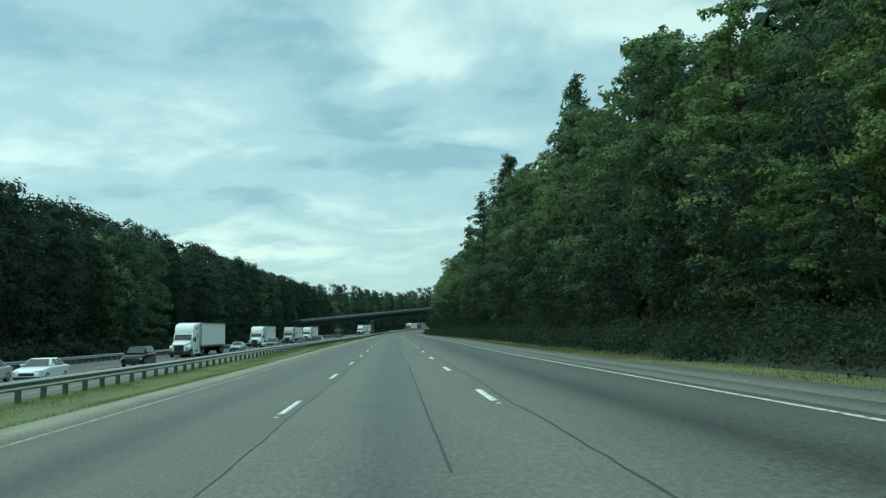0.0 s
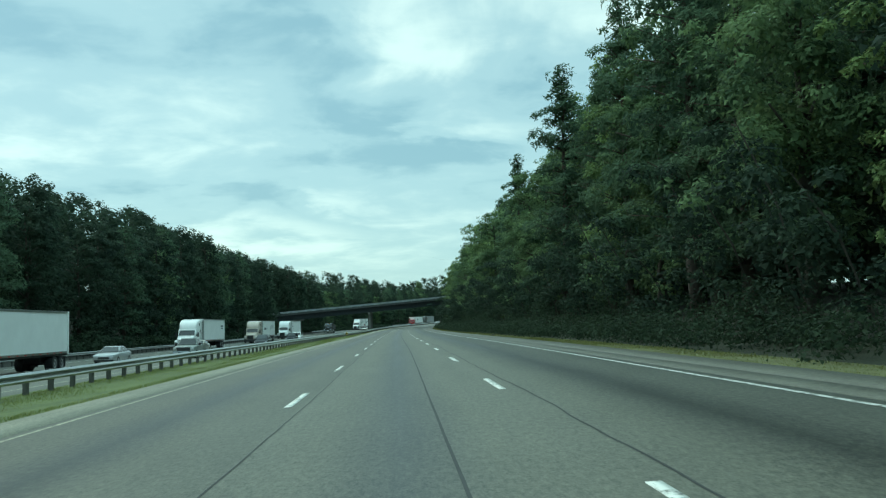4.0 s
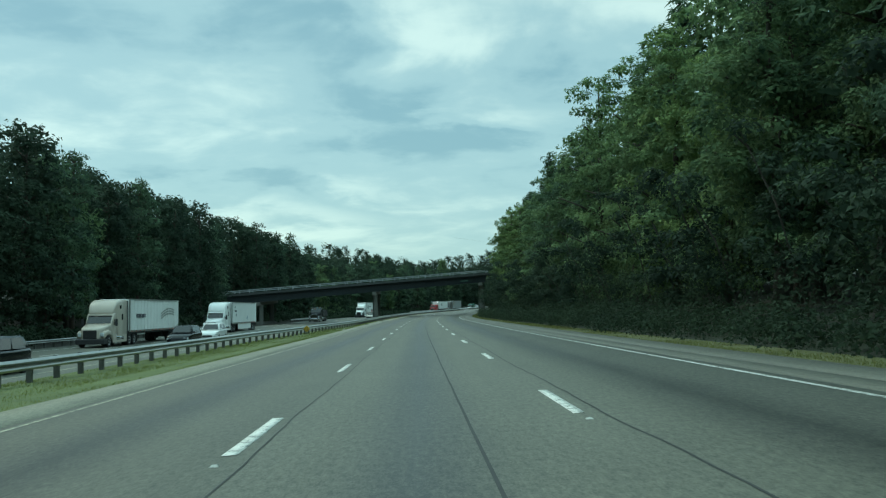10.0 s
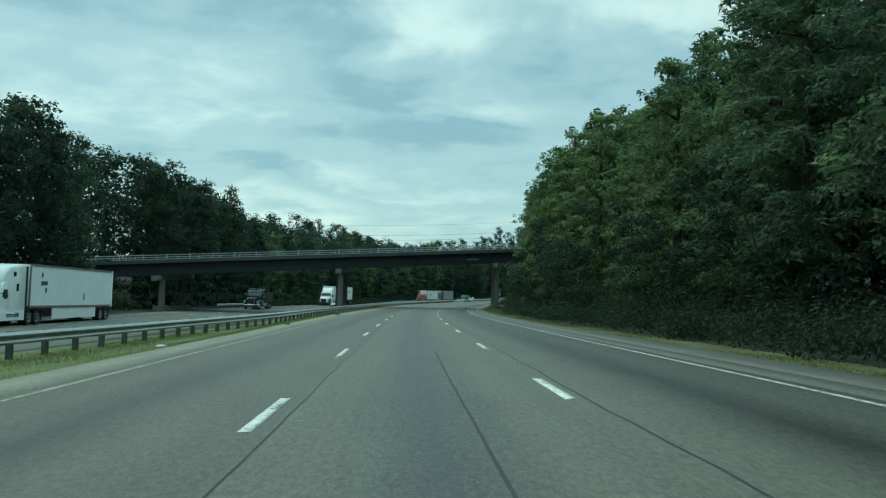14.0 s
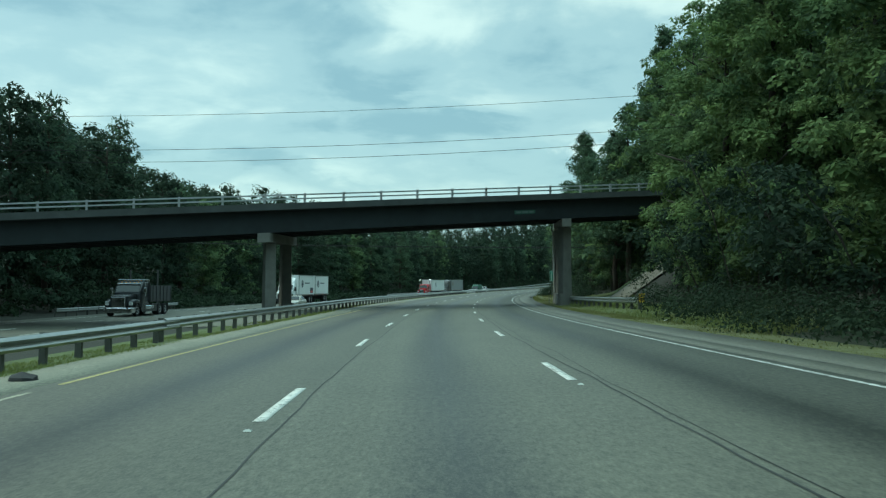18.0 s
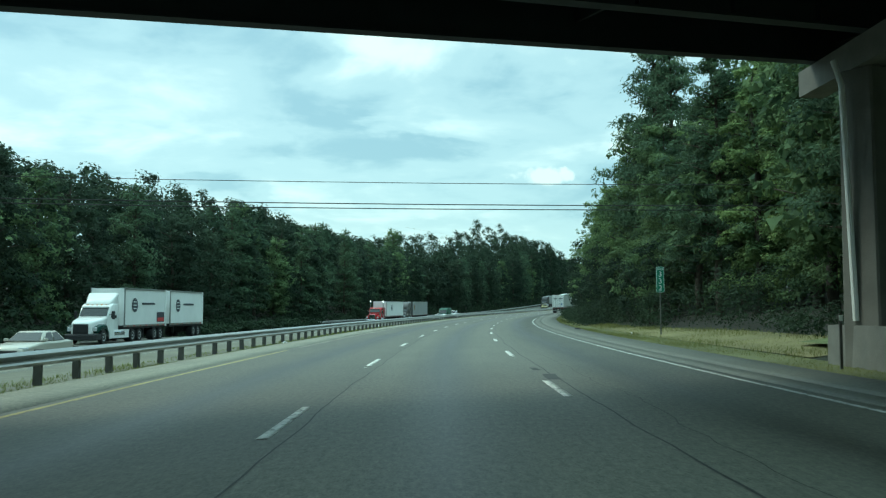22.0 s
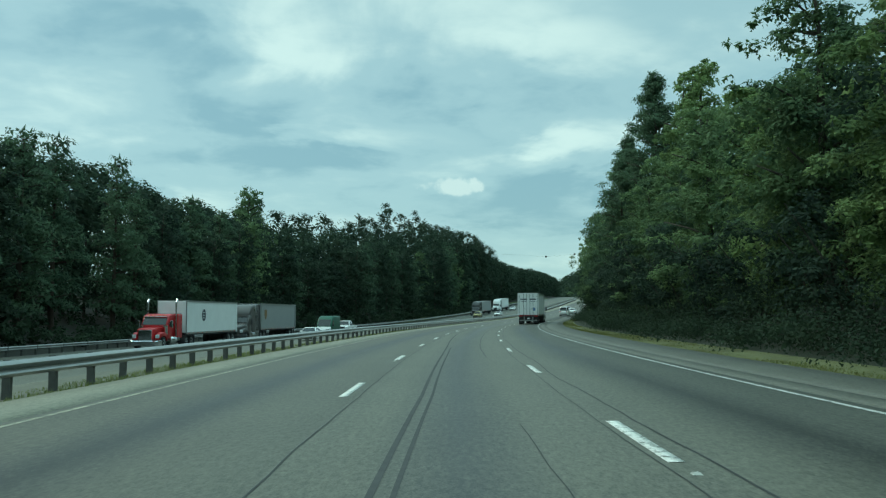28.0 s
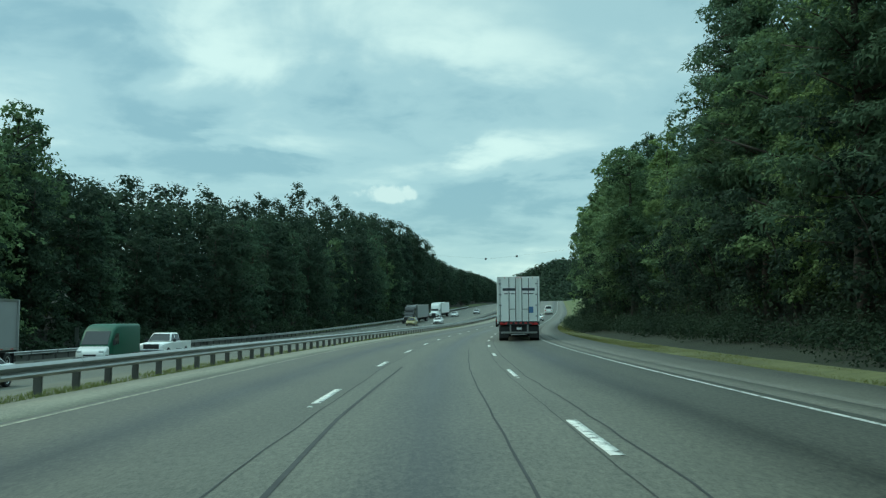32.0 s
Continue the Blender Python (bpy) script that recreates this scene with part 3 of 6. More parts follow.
    idx = np.arange(len(s) * nc).reshape(len(s), nc)
    f = np.stack([idx[:-1, :-1], idx[:-1, 1:], idx[1:, 1:], idx[1:, :-1]], -1).reshape(-1, 4)
    return raw(name, pts.reshape(-1, 3), f, mat, parent, uv.reshape(-1, 2), smooth=True)


# ---- ground and road ----
ALONG = np.concatenate([np.arange(-190.0, 0, 10), np.arange(0, 820, 5.0), np.arange(820, 1300, 20.0)])
ACROSS = np.array([-700, -400, -220, -110, -80, -62, -52, -45, -38, -33, -31.5, -22, -15, -12, -10.5, -8.8, -7.2, -5.6, 0, 5.3, 7.2, 8.2, 9, 10.5, 12, 15, 20, 30, 40, 70, 110, 220, 400, 600.0])
gs, gl = np.meshgrid(ALONG, ACROSS, indexing="ij")
gp = at_many(gs, gl, -0.06)
far = np.abs(gl) > 14
gp[..., 2] += np.where(far, 0.6 * np.sin(gs * 0.05 + gl * 0.11) + 0.4 * np.sin(gs * 0.13 - gl * 0.07), 0) * np.clip((np.abs(gl) - 33) / 20, 0, 1)
idx = np.arange(gs.size).reshape(gs.shape)
gf = np.stack([idx[:-1, :-1], idx[:-1, 1:], idx[1:, 1:], idx[1:, :-1]], -1).reshape(-1, 4)
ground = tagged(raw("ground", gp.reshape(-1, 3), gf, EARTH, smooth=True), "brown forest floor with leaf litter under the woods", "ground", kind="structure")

ROAD_S = np.concatenate([np.arange(-190.0, 700, 2.5), np.arange(700, 1290, 10.0)])
road = tagged(strip("road", ROAD_S, [-5.75, -1.83, 0, 1.83, 5.55], 0.0, ASPHALT, skirt=0.1), "worn grey asphalt of three lanes with dark oil bands", "road", kind="structure")
tagged(strip("road_shoulder", ROAD_S, [5.55, 5.9, 6.2], -0.004, SHOULDER, skirt=0.1), "dark asphalt shoulder beside the edge line", "road shoulder", kind="structure")
tagged(strip("gravel_shoulder", ROAD_S, [6.2, 6.6, verge_edge(ROAD_S)], -0.008, GRIT, skirt=0.1), "pale gritty strip between asphalt and grass verge", "road shoulder", kind="structure")
tagged(strip("median_shoulder", ROAD_S, [np.interp(ROAD_S, [280, 320], [-7.0, -7.7]), -6.4, -5.75], -0.004, SAND, skirt=0.1), "pale gritty strip beside the median grass", "road shoulder", kind="structure")
opposite = tagged(strip("opposite_road", ROAD_S, [-31.2, -28.9, -25.1, -21.4, -17.7, -15.1], 0.0, SHOULDER, skirt=0.1), "grey asphalt of the oncoming carriageway", "road", kind="structure")
near = ROAD_S[ROAD_S <= 312.5]
later = ROAD_S[ROAD_S >= 312.5]
tagged(strip("median_grass", near, [rail_lat(near) - 1.4, rail_lat(near), (rail_lat(near) - 7.0) / 2, np.interp(near, [280, 320], [-7.0, -7.7])], -0.012, GRASS_SOIL), "green and straw-coloured mown grass on the median", "grass", kind="structure")
tagged(strip("median_dirt", later, [rail_lat(later) - 3.4, rail_lat(later) - 1.0, rail_lat(later), np.interp(later, [280, 320], [-7.0, -7.7])], -0.012, DIRT), "bare sandy ground with thin weeds under the guardrail", "ground", kind="structure")
tagged(strip("verge_grass", ROAD_S, [verge_edge(ROAD_S), verge_edge(ROAD_S) + 0.7, verge_edge(ROAD_S) + 1.5], -0.012, DRY_SOIL), "narrow green grass verge before the trees", "grass", kind="structure")
tagged(strip("weedy_ground", ROAD_S, [verge_edge(ROAD_S) + 1.5, verge_edge(ROAD_S) + 2.4, verge_edge(ROAD_S) + 4.2], -0.016, SHADED_SOIL), "weedy ground coloured dark as if shaded by the overhanging boughs", "ground", kind="structure")


def line_run(name, s0, s1, lat, width, mat, label, dz=0.004, wander=0.0, step=2.5, seed=0):
    s = np.arange(s0, s1, step)
    w = 0.0
    if wander:
        rng = np.random.default_rng(seed)
        w = np.convolve(rng.normal(0, 1, len(s) + 20), np.ones(9) / 3, "same")[10:-10] * wander
    c = np.broadcast_to(lat, s.shape) + w
    return tagged(strip(name, s, [c - width / 2, c + width / 2], dz, mat), label, "road marking", kind="structure")


line_run("edge_line", -40, 1000, 5.28, 0.10, DULL_PAINT, "solid white edge line of the right lane")
line_run("edge_line", -40, 286, -5.53, 0.09, YELLOW_PAINT, "worn pale yellow edge line beside the median")
line_run("edge_line", 286, 366, -5.53, 0.10, FRESH_YELLOW, "yellow edge line beside the median near the overpass")
line_run("edge_line", 366, 1000, -5.53, 0.09, YELLOW_PAINT, "worn pale edge line beside the curving median")
line_run("edge_line", -40, 1000, -17.6, 0.13, YELLOW_PAINT, "yellow edge line of the oncoming lanes")
line_run("edge_line", -40, 1000, -28.9, 0.13, WHITE_PAINT, "white edge line of the oncoming lanes")
line_run("joint_seal", -40, 700, -1.58, 0.022, TAR, "black tar-filled joint beside the lane line", wander=0.022, step=0.7, seed=3)
line_run("joint_seal", -40, 700, 2.10, 0.028, TAR, "black tar-filled joint beside the lane line", wander=0.03, step=0.7, seed=4)
crack_s = np.arange(8, 236, 1.0)
line_run("crack_seal", 8, 236, np.interp(crack_s, [8, 37, 44, 52, 98, 130, 180, 219, 236], [0.62, 0.68, 0.54, 0.46, 0.6, 0.57, 0.52, 0.43, 0.46]), 0.034, TAR, "black tar-filled crack down the middle lane", wander=0.006, step=1.0, seed=5)
line_run("joint_seal", 236, 318, 2.27, 0.014, TAR, "thin broken joint along the outer lane", wander=0.035, step=0.7, seed=15)
line_run("joint_seal", 372, 560, 1.70, 0.016, TAR, "thin dark joint along the lane dashes", wander=0.018, step=0.8, seed=14)
line_run("crack_seal", 380, 436, 0.72, 0.012, TAR, "thin black crack down the middle lane", wander=0.03, step=1.0, seed=6)
line_run("crack_seal", 452, 530, 0.85, 0.03, TAR, "thin black crack down the middle lane", wander=0.03, step=1.0, seed=7)
line_run("crack_seal", 322, 404, 2.62, 0.010, TAR, "thin jagged crack along the outer lane", wander=0.09, step=0.5, seed=8)
line_run("spalled_patch", 349.6, 351.4, 2.02, 0.26, SKID, "dark crumbled patch of asphalt beside a lane dash", wander=0.03, step=0.3, seed=9)
line_run("spalled_patch", 352.2, 353.1, 1.98, 0.16, SKID, "small dark crumbled patch of asphalt beside a lane dash", wander=0.03, step=0.3, seed=10)
for s0, s1, shift, w in ((425, 512, 0.0, 0.06), (425, 462, 0.17, 0.045)):
    s = np.arange(s0, s1, 1.0)
    c = np.interp(s, [425, 431, 439, 455, 462, 471, 486, 497, 508], [-0.73, -0.68, -0.56, -0.55, -0.60, -0.78, -1.04, -1.20, -1.10]) + shift
    tagged(strip("skid_mark", s, [c - w / 2, c + w / 2], 0.004, SKID), "dark curving rubber skid mark on the asphalt", "skid mark", "skid marks", "structure")

# lane dashes: ten feet of paint, thirty feet of gap; each one a thin slab of paint
dash_rng = np.random.default_rng(11)
for lat0, first, period in ((-1.83, 3.59, 12.092), (1.83, 3.13, 12.257), (-21.4, 1.0, 12.192), (-25.2, 5.0, 12.192)):
    for k in range(-3, 62):
        s = first + k * period
        if lat0 < -3 and not 20 < s < 720:
            continue
        ss = np.linspace(s, s + 3.05, 4)
        cuts = dash_rng.uniform(-0.012, 0.012, 2)
        d = strip("lane_dash", ss, [lat0 - 0.065 + cuts[0], lat0 + 0.065 + cuts[1]], 0.006, WHITE_PAINT, skirt=0.008)
        d.parent = road if lat0 > -3 else opposite
mk = bmesh.new()
box(-0.04, 0.04, -0.045, 0.045, 0, 0.016, bm=mk, top=(0.015, 0.015, 0.015, 0.015))
marker = part("pavement_marker", mk, DULL_PAINT, road)
marker.matrix_world = spot(3.59 - 0.6, -1.83, 0.004)
for lat0, first, period in ((-1.83, 3.59, 12.092), (1.83, 3.13, 12.257)):
    for k in range(1, 44, 2):
        o = marker.copy(); scene.collection.objects.link(o)
        o.matrix_world = spot(first + k * period - 0.6, lat0, 0.004)

# ---- guardrails ----
WAVE = [(0.0, -0.155), (0.05, -0.12), (0.085, -0.085), (0.05, -0.045), (0.0, 0.0), (0.05, 0.045), (0.085, 0.085), (0.05, 0.12), (0.0, 0.155)]


def beam_mesh(length, side):
    """One length of corrugated beam, face towards +x times side, with a rolled thickness."""
    bm = bmesh.new()
    pts = [(side * x, z) for x, z in WAVE] + [(side * (x - 0.012), z) for x, z in WAVE[::-1]]
    rows = [[bm.verts.new((x, y, z)) for x, z in pts] for y in (0.0, length)]
    n = len(pts)
    for i in range(n):
        bm.faces.new((rows[0][i], rows[0][(i + 1) % n], rows[1][(i + 1) % n], rows[1][i]))
    bm.faces.new(rows[0][::-1]); bm.faces.new(rows[1])
    bmesh.ops.recalc_face_normals(bm, faces=bm.faces[:])
    return bm


def guardrail(s0, s1, lat_of, side, label, top=0.66):
    """Beams on posts along the road; side: +1 when the face looks to the right."""
    root = empty("guardrail", Matrix.Translation(at(s0, float(lat_of(s0)))), label, "guardrail", "guardrails")
    inv = root.matrix_world.inverted()
    beam = post = block = None
    rng = random.Random(int(s0) + 5)
    s = s0
    while s < s1:
        a, b = at(s, float(lat_of(s))), at(s + 3.81, float(lat_of(s + 3.81)))
        d = b - a
        turn = math.atan2(-d.x, d.y)
        tilt = math.atan2(d.z, d.xy.length)
        m = Matrix.Translation(a + Vector((0, 0, top - 0.155))) @ Euler((tilt, rng.uniform(-0.03, 0.03), turn)).to_matrix().to_4x4()
        if beam is None:
            beam = part("beam", beam_mesh(3.84, side), GALV, root)
            o = beam
        else:
            o = beam.copy(); scene.collection.objects.link(o)
        o.matrix_basis = inv @ m
        for k in (0, 1):
            q = a.lerp(b, k * 0.5)
            pm = Matrix.Translation(q) @ Euler((rng.uniform(-0.02, 0.02), rng.uniform(-0.03, 0.03), turn)).to_matrix().to_4x4()
            if post is None:
                pb = bmesh.new()
                box(-0.10 * side - 0.075, -0.10 * side + 0.075, -0.06, 0.06, -0.25, top + 0.01, bm=pb)
                post = part("post", pb, POST_STEEL, root)
                p2 = post
            else:
                p2 = post.copy(); scene.collection.objects.link(p2)
            p2.matrix_basis = inv @ pm
        s += 3.81
    return root


guardrail(-30, 300, rail_lat, 1, "galvanised corrugated guardrail on posts along the grassy median")
guardrail(300.05, 860, rail_lat, 1, "galvanised corrugated guardrail on posts along the curving median", 0.71)
guardrail(20, 296, lambda s: -32.0, 1, "long steel guardrail beside the far edge of the oncoming lanes")
guardrail(344, 370, lambda s: -32.0, 1, "short steel guardrail under the overpass beyond the oncoming lanes")
guardrail(477, 860, lambda s: -32.0, 1, "long steel guardrail at the foot of the dark woods")
right_rail = guardrail(320.3, 352, lambda s: np.interp(s, [320, 350], [10.4, 9.2]), -1, "galvanised guardrail shielding the overpass pier")


def object_marker(name, m, w, h, post_h, label, lean=0.0):
    """A striped panel on a post; lean turns the panel in its plane, in degrees."""
    root = empty(name, m, label, "road sign")
    middle = Matrix.Translation((0, 0, post_h + h / 2))
    turn = middle @ Matrix.Rotation(radians(lean), 4, "Y") @ middle.inverted()
    panel = box(-w / 2, w / 2, -0.012, 0.0, post_h, post_h + h, 0.004)
    panel.transform(turn)
    part("panel", panel, SIGN_YELLOW, root)
    bm = bmesh.new()
    n = 4
    for k in range(n):
        z = post_h + h * (k + 0.1) / n
        z2 = min(post_h + h, z + h * 0.5 / n)
        rise = 0.0 if lean else h / n * 0.9
        v = [(-w / 2, -0.016, z), (w / 2, -0.016, min(z + rise, post_h + h)), (w / 2, -0.016, min(z2 + rise, post_h + h)), (-w / 2, -0.016, z2)]
        b = [(x, -0.013, zz) for x, y, zz in v]
        hexa(bm, [v[0], v[1], b[1], b[0], v[3], v[2], b[2], b[3]])
    bm.transform(turn)
    part("stripes", bm, SIGN_BLACK, root, "black slanting stripes")
    part("post", box(-0.03, 0.03, 0.0, 0.04, -0.1, post_h + h * 0.6), POST_STEEL, root)
    return root


object_marker("hazard_marker", spot(229, -9.72), 0.42, 0.42, 0.24, "yellow and black striped diamond marker at the guardrail's bend", 45.0)
object_marker("hazard_marker", spot(319.6, 10.45), 0.30, 0.45, 0.42, "yellow and black striped marker at the guardrail's end")

# ---- overpass ----
B0 = Vector((-8.6, 332.9, 0.0))                      # over the median pier, near side
BA = math.atan(0.385)                                 # its turn against the x axis
BU = Vector((math.cos(BA), math.sin(BA), 0.078))      # along the deck, climbing to the right
BV = Vector((-math.sin(BA), math.cos(BA), 0))         # across the deck, away
RAIL_TOP0 = 5.60                                      # top of the railing over B0
DECK_W = 11.25


def bp(u, v, z):
    """A point of the bridge: along, across, and height below or above the railing's top."""
    p = B0 + BU * u + BV * v
    p.z = RAIL_TOP0 + BU.z * u + z
    return p


def bridge_bar(u0, u1, v0, v1, z0, z1, bm=None):
    own = bm or bmesh.new()
    hexa(own, [bp(u0, v0, z0), bp(u1, v0, z0), bp(u1, v1, z0), bp(u0, v1, z0), bp(u0, v0, z1), bp(u1, v0, z1), bp(u1, v1, z1), bp(u0, v1, z1)])
    return own


overpass = empty("overpass", Matrix.Identity(4), "dark steel-girder highway overpass with concrete piers and metal railing", "bridge")
UL, UR = -52.0, 50.0
part("deck_slab", bridge_bar(UL, UR, 0.0, DECK_W, -1.10, -0.86), DARK_DECK, overpass, "concrete deck slab")
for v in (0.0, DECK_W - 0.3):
    part("kerb", bridge_bar(UL, UR, v, v + 0.3, -0.86, -0.66), DARK_DECK, overpass)
for k in range(5):
    v = 0.55 + k * (DECK_W - 1.1 - 0.35) / 4
    bm = bmesh.new()
    bridge_bar(UL + 4, UR - 4, v + 0.14, v + 0.17, -2.55, -1.10, bm)
    bridge_bar(UL + 4, UR - 4, v, v + 0.31, -2.60, -2.55, bm)
    bridge_bar(UL + 4, UR - 4, v, v + 0.31, -1.13, -1.101, bm)
    for u in np.arange(UL + 5, UR - 4, 2.3) if 0 < k < 4 else ():
        bridge_bar(u, u + 0.02, v + 0.02, v + 0.29, -2.55, -1.13, bm)
    part("girder", bm, GIRDER, overpass, "dark painted steel girder")
for u in np.arange(-46, 46, 7.6):
    bm = bmesh.new()
    for k in range(4):
        v = 0.55 + k * (DECK_W - 1.45) / 4
        bridge_bar(u, u + 0.08, v + 0.3, v + 2.55, -2.1, -1.5, bm)
    part("cross_frame", bm, GIRDER, overpass)
for v in (0.12, DECK_W - 0.2):
    for z in (-0.10, -0.38):
        part("rail", bridge_bar(UL, UR, v, v + 0.09, z - 0.045, z + 0.05), BRIDGE_RAIL, overpass, "aluminium railing tube")
    for k in range(-17, 18):
        u = -2.2 + k * 2.78
        part("rail_post", bridge_bar(u, u + 0.13, v + 0.05, v + 0.19, -0.68, 0.0), BRIDGE_RAIL, overpass)


def pier(u, wall, pipe, SKEW=0.53):
    """Two columns, a cap that oversails them, and a low crash wall; they stand along the highway, askew to the deck."""
    foot = float(at_many(340, B0.x + BU.x * u)[2]) - 0.7 if u < 20 else float(at_many(340, 8.5)[2]) - 0.3
    bm = bmesh.new()
    k0, k1 = u - 0.1 * SKEW, u + (DECK_W + 0.1) * SKEW
    hexa(bm, [bp(k0 - 0.42, -0.1, -3.25), bp(k0 + 0.42, -0.1, -3.25), bp(k1 + 0.42, DECK_W + 0.1, -3.25), bp(k1 - 0.42, DECK_W + 0.1, -3.25),
              bp(k0 - 0.42, -0.1, -2.62), bp(k0 + 0.42, -0.1, -2.62), bp(k1 + 0.42, DECK_W + 0.1, -2.62), bp(k1 - 0.42, DECK_W + 0.1, -2.62)])
    part("pier_cap", bm, CONCRETE, overpass, "grey concrete pier cap")
    for v in (2.0, DECK_W - 2.6):
        bm = bmesh.new()
        c = bp(u + v * SKEW, v, -3.25)
        e1, e2 = BU.xy.normalized() * 0.36, BV.xy * 0.42
        pts = []
        for z, k in ((foot, 1.12), (c.z, 1.0)):
            for sx, sy in ((-1, -1), (1, -1), (1, 1), (-1, 1)):
                pts.append((c.x + k * (sx * e1.x + sy * e2.x), c.y + k * (sx * e1.y + sy * e2.y), z))
        hexa(bm, pts)
        bmesh.ops.bevel(bm, geom=bm.edges[:], offset=0.04, segments=1, affect="EDGES")
        part("column", bm, CONCRETE, overpass, "square grey concrete column")
    if wall:
        bm = bmesh.new()
        a, b = bp(u + 0.9 * SKEW, 0.9, 0), bp(u + (DECK_W - 1.2) * SKEW, DECK_W - 1.2, 0)
        e1 = BU.xy.normalized() * 0.55
        z1 = foot + 1.2
        hexa(bm, [(a.x - e1.x, a.y - e1.y, foot), (a.x + e1.x, a.y + e1.y, foot), (b.x + e1.x, b.y + e1.y, foot), (b.x - e1.x, b.y - e1.y, foot),
                  (a.x - e1.x * .9, a.y - e1.y * .9, z1), (a.x + e1.x * .9, a.y + e1.y * .9, z1), (b.x + e1.x * .9, b.y + e1.y * .9, z1), (b.x - e1.x * .9, b.y - e1.y * .9, z1)])
        part("crash_wall", bm, CONCRETE, overpass, "low concrete crash wall")
    if pipe:
        t, q = bp(u - 0.75 + 9 * SKEW, 9.0, -3.0), bp(u - 0.75 + 9 * SKEW, 8.8, -3.0)
        part("downpipe", tube([t, (q.x, q.y, t.z - 0.6), (q.x + 0.15, q.y, foot + 1.3)], 0.07), SIGN_WHITE, overpass, "pale drain pipe")


pier(-22.9, True, False)
pier(0.6, False, False, 0.42)
pier(24.2, True, True)
part("name_plate", bridge_bar(19.6, 21.4, -0.03, -0.005, -2.12, -1.84), FADED_GREEN, overpass, "small green name plate with worn lettering")
bm = bmesh.new()
for a, b in ((19.75, 20.15), (20.25, 20.75), (20.85, 21.25)):
    bridge_bar(a, b, -0.036, -0.031, -2.05, -1.91, bm)
part("plate_lettering", bm, FADED_PRINT, overpass)
# bridge seats and the paved slopes that climb to them
tagged(strip("slope_paving", np.linspace(334.0, 342.0, 6), [11.9, 12.8, 15.0, 18.4, 19.4], 0.09, SLAB, skirt=0.4), "stained pale concrete slope beside the overpass", "slope paving", kind="structure")
tagged(strip("slope_grass", np.linspace(341.9, 360.0, 19), [10.4, 12.0, 13.5, 15.0, 17.0, 19.0, 21.0, 24.0], 0.14, GRASS_SOIL), "rough green grass slope under the overpass", "grass", kind="structure")
part("abutment", bridge_bar(45.0, 50.0, 0.2, DECK_W - 0.2, -4.0, -2.62), OLD_CONCRETE, overpass)
for sign, u0, u1 in ((-1, -25.5, -45.0),):
    bm = bmesh.new()
    a, b = bp(u0, -1.2, 0), bp(u0, DECK_W + 1.5, 0)
    c, d = bp(u1, -1.2, -2.7), bp(u1, DECK_W + 1.5, -2.7)
    z0 = float(at_many(340, a.x)[2]) - 0.1
    hexa(bm, [(a.x, a.y, z0 - 1), (c.x, c.y, z0 - 1), (d.x, d.y, z0 - 1), (b.x, b.y, z0 - 1), (a.x, a.y, z0), (c.x, c.y, c.z), (d.x, d.y, d.z), (b.x, b.y, z0)])
    part("slope_paving", bm, SLAB, overpass, "stained pale concrete slope under the deck")
    part("abutment", bridge_bar(u1 - 1, u1 + 6 * sign, -0.5, DECK_W + 0.5, -5.2, -2.62), CONCRETE, overpass)


# ---- woods ----
def leaf_cloud(rng, centres, radii, count, size, droop=0.0, flat=0.75, aspect=0.32, inner=0.16, face=None, axis=None):
    """Pointed leaf sprays on the skins of overlapping boughs, with coarser foliage inside them; each spray is one pointed blade."""
    odds = radii ** 2
    if face is not None:
        # trees at a forest's edge carry most of their leaves on the side that gets the light
        odds = odds * np.where((centres - axis) @ face < -0.6, 0.35, 1.0)
    k = rng.choice(len(centres), count, p=odds / odds.sum())
    d = rng.normal(0, 1, (count, 3)); d /= np.linalg.norm(d, axis=1)[:, None]
    d[:, 2] = np.where((d[:, 2] < -0.35) & (rng.random(count) < 0.6), -d[:, 2], d[:, 2])
    if face is not None:
        away = d @ face
        d = d - np.where((away < -0.2) & (rng.random(count) < 0.65), 2 * away, 0.0)[:, None] * face
    deep = rng.random(count) < inner
    r = radii[k] * np.where(deep, rng.uniform(0.25, 0.72, count), 1.08 - 0.42 * rng.random(count) ** 1.6)
    pos = centres[k] + d * r[:, None] * np.array([1, 1, flat])
    # each spray lies roughly on its bough's skin, tipped towards the sky, its point drooping
    nrm = d * 0.75 + np.array([0, 0, 0.55]) + rng.normal(0, 0.36, (count, 3))
    nrm /= np.linalg.norm(nrm, axis=1)[:, None]
    ax = rng.normal(0, 0.8, (count, 3)) + d * 0.7; ax[:, 2] -= droop
    ax -= nrm * (ax * nrm).sum(1)[:, None]
    ax /= np.linalg.norm(ax, axis=1)[:, None] + 1e-9
    sd = np.cross(nrm, ax)
    ln = (size * rng.uniform(0.6, 1.3, count) * np.where(deep, 1.4, 1.0))[:, None]
    w = ln * aspect * rng.uniform(0.7, 1.2, count)[:, None] * np.where(deep, 1.3, 1.0)[:, None]
    v = np.stack([pos - sd * w, pos + sd * w, pos + ax * ln - nrm * ln * 0.12], 1)
    return v.reshape(-1, 3)


def blades(n):
    return np.arange(n * 3).reshape(n, 3)


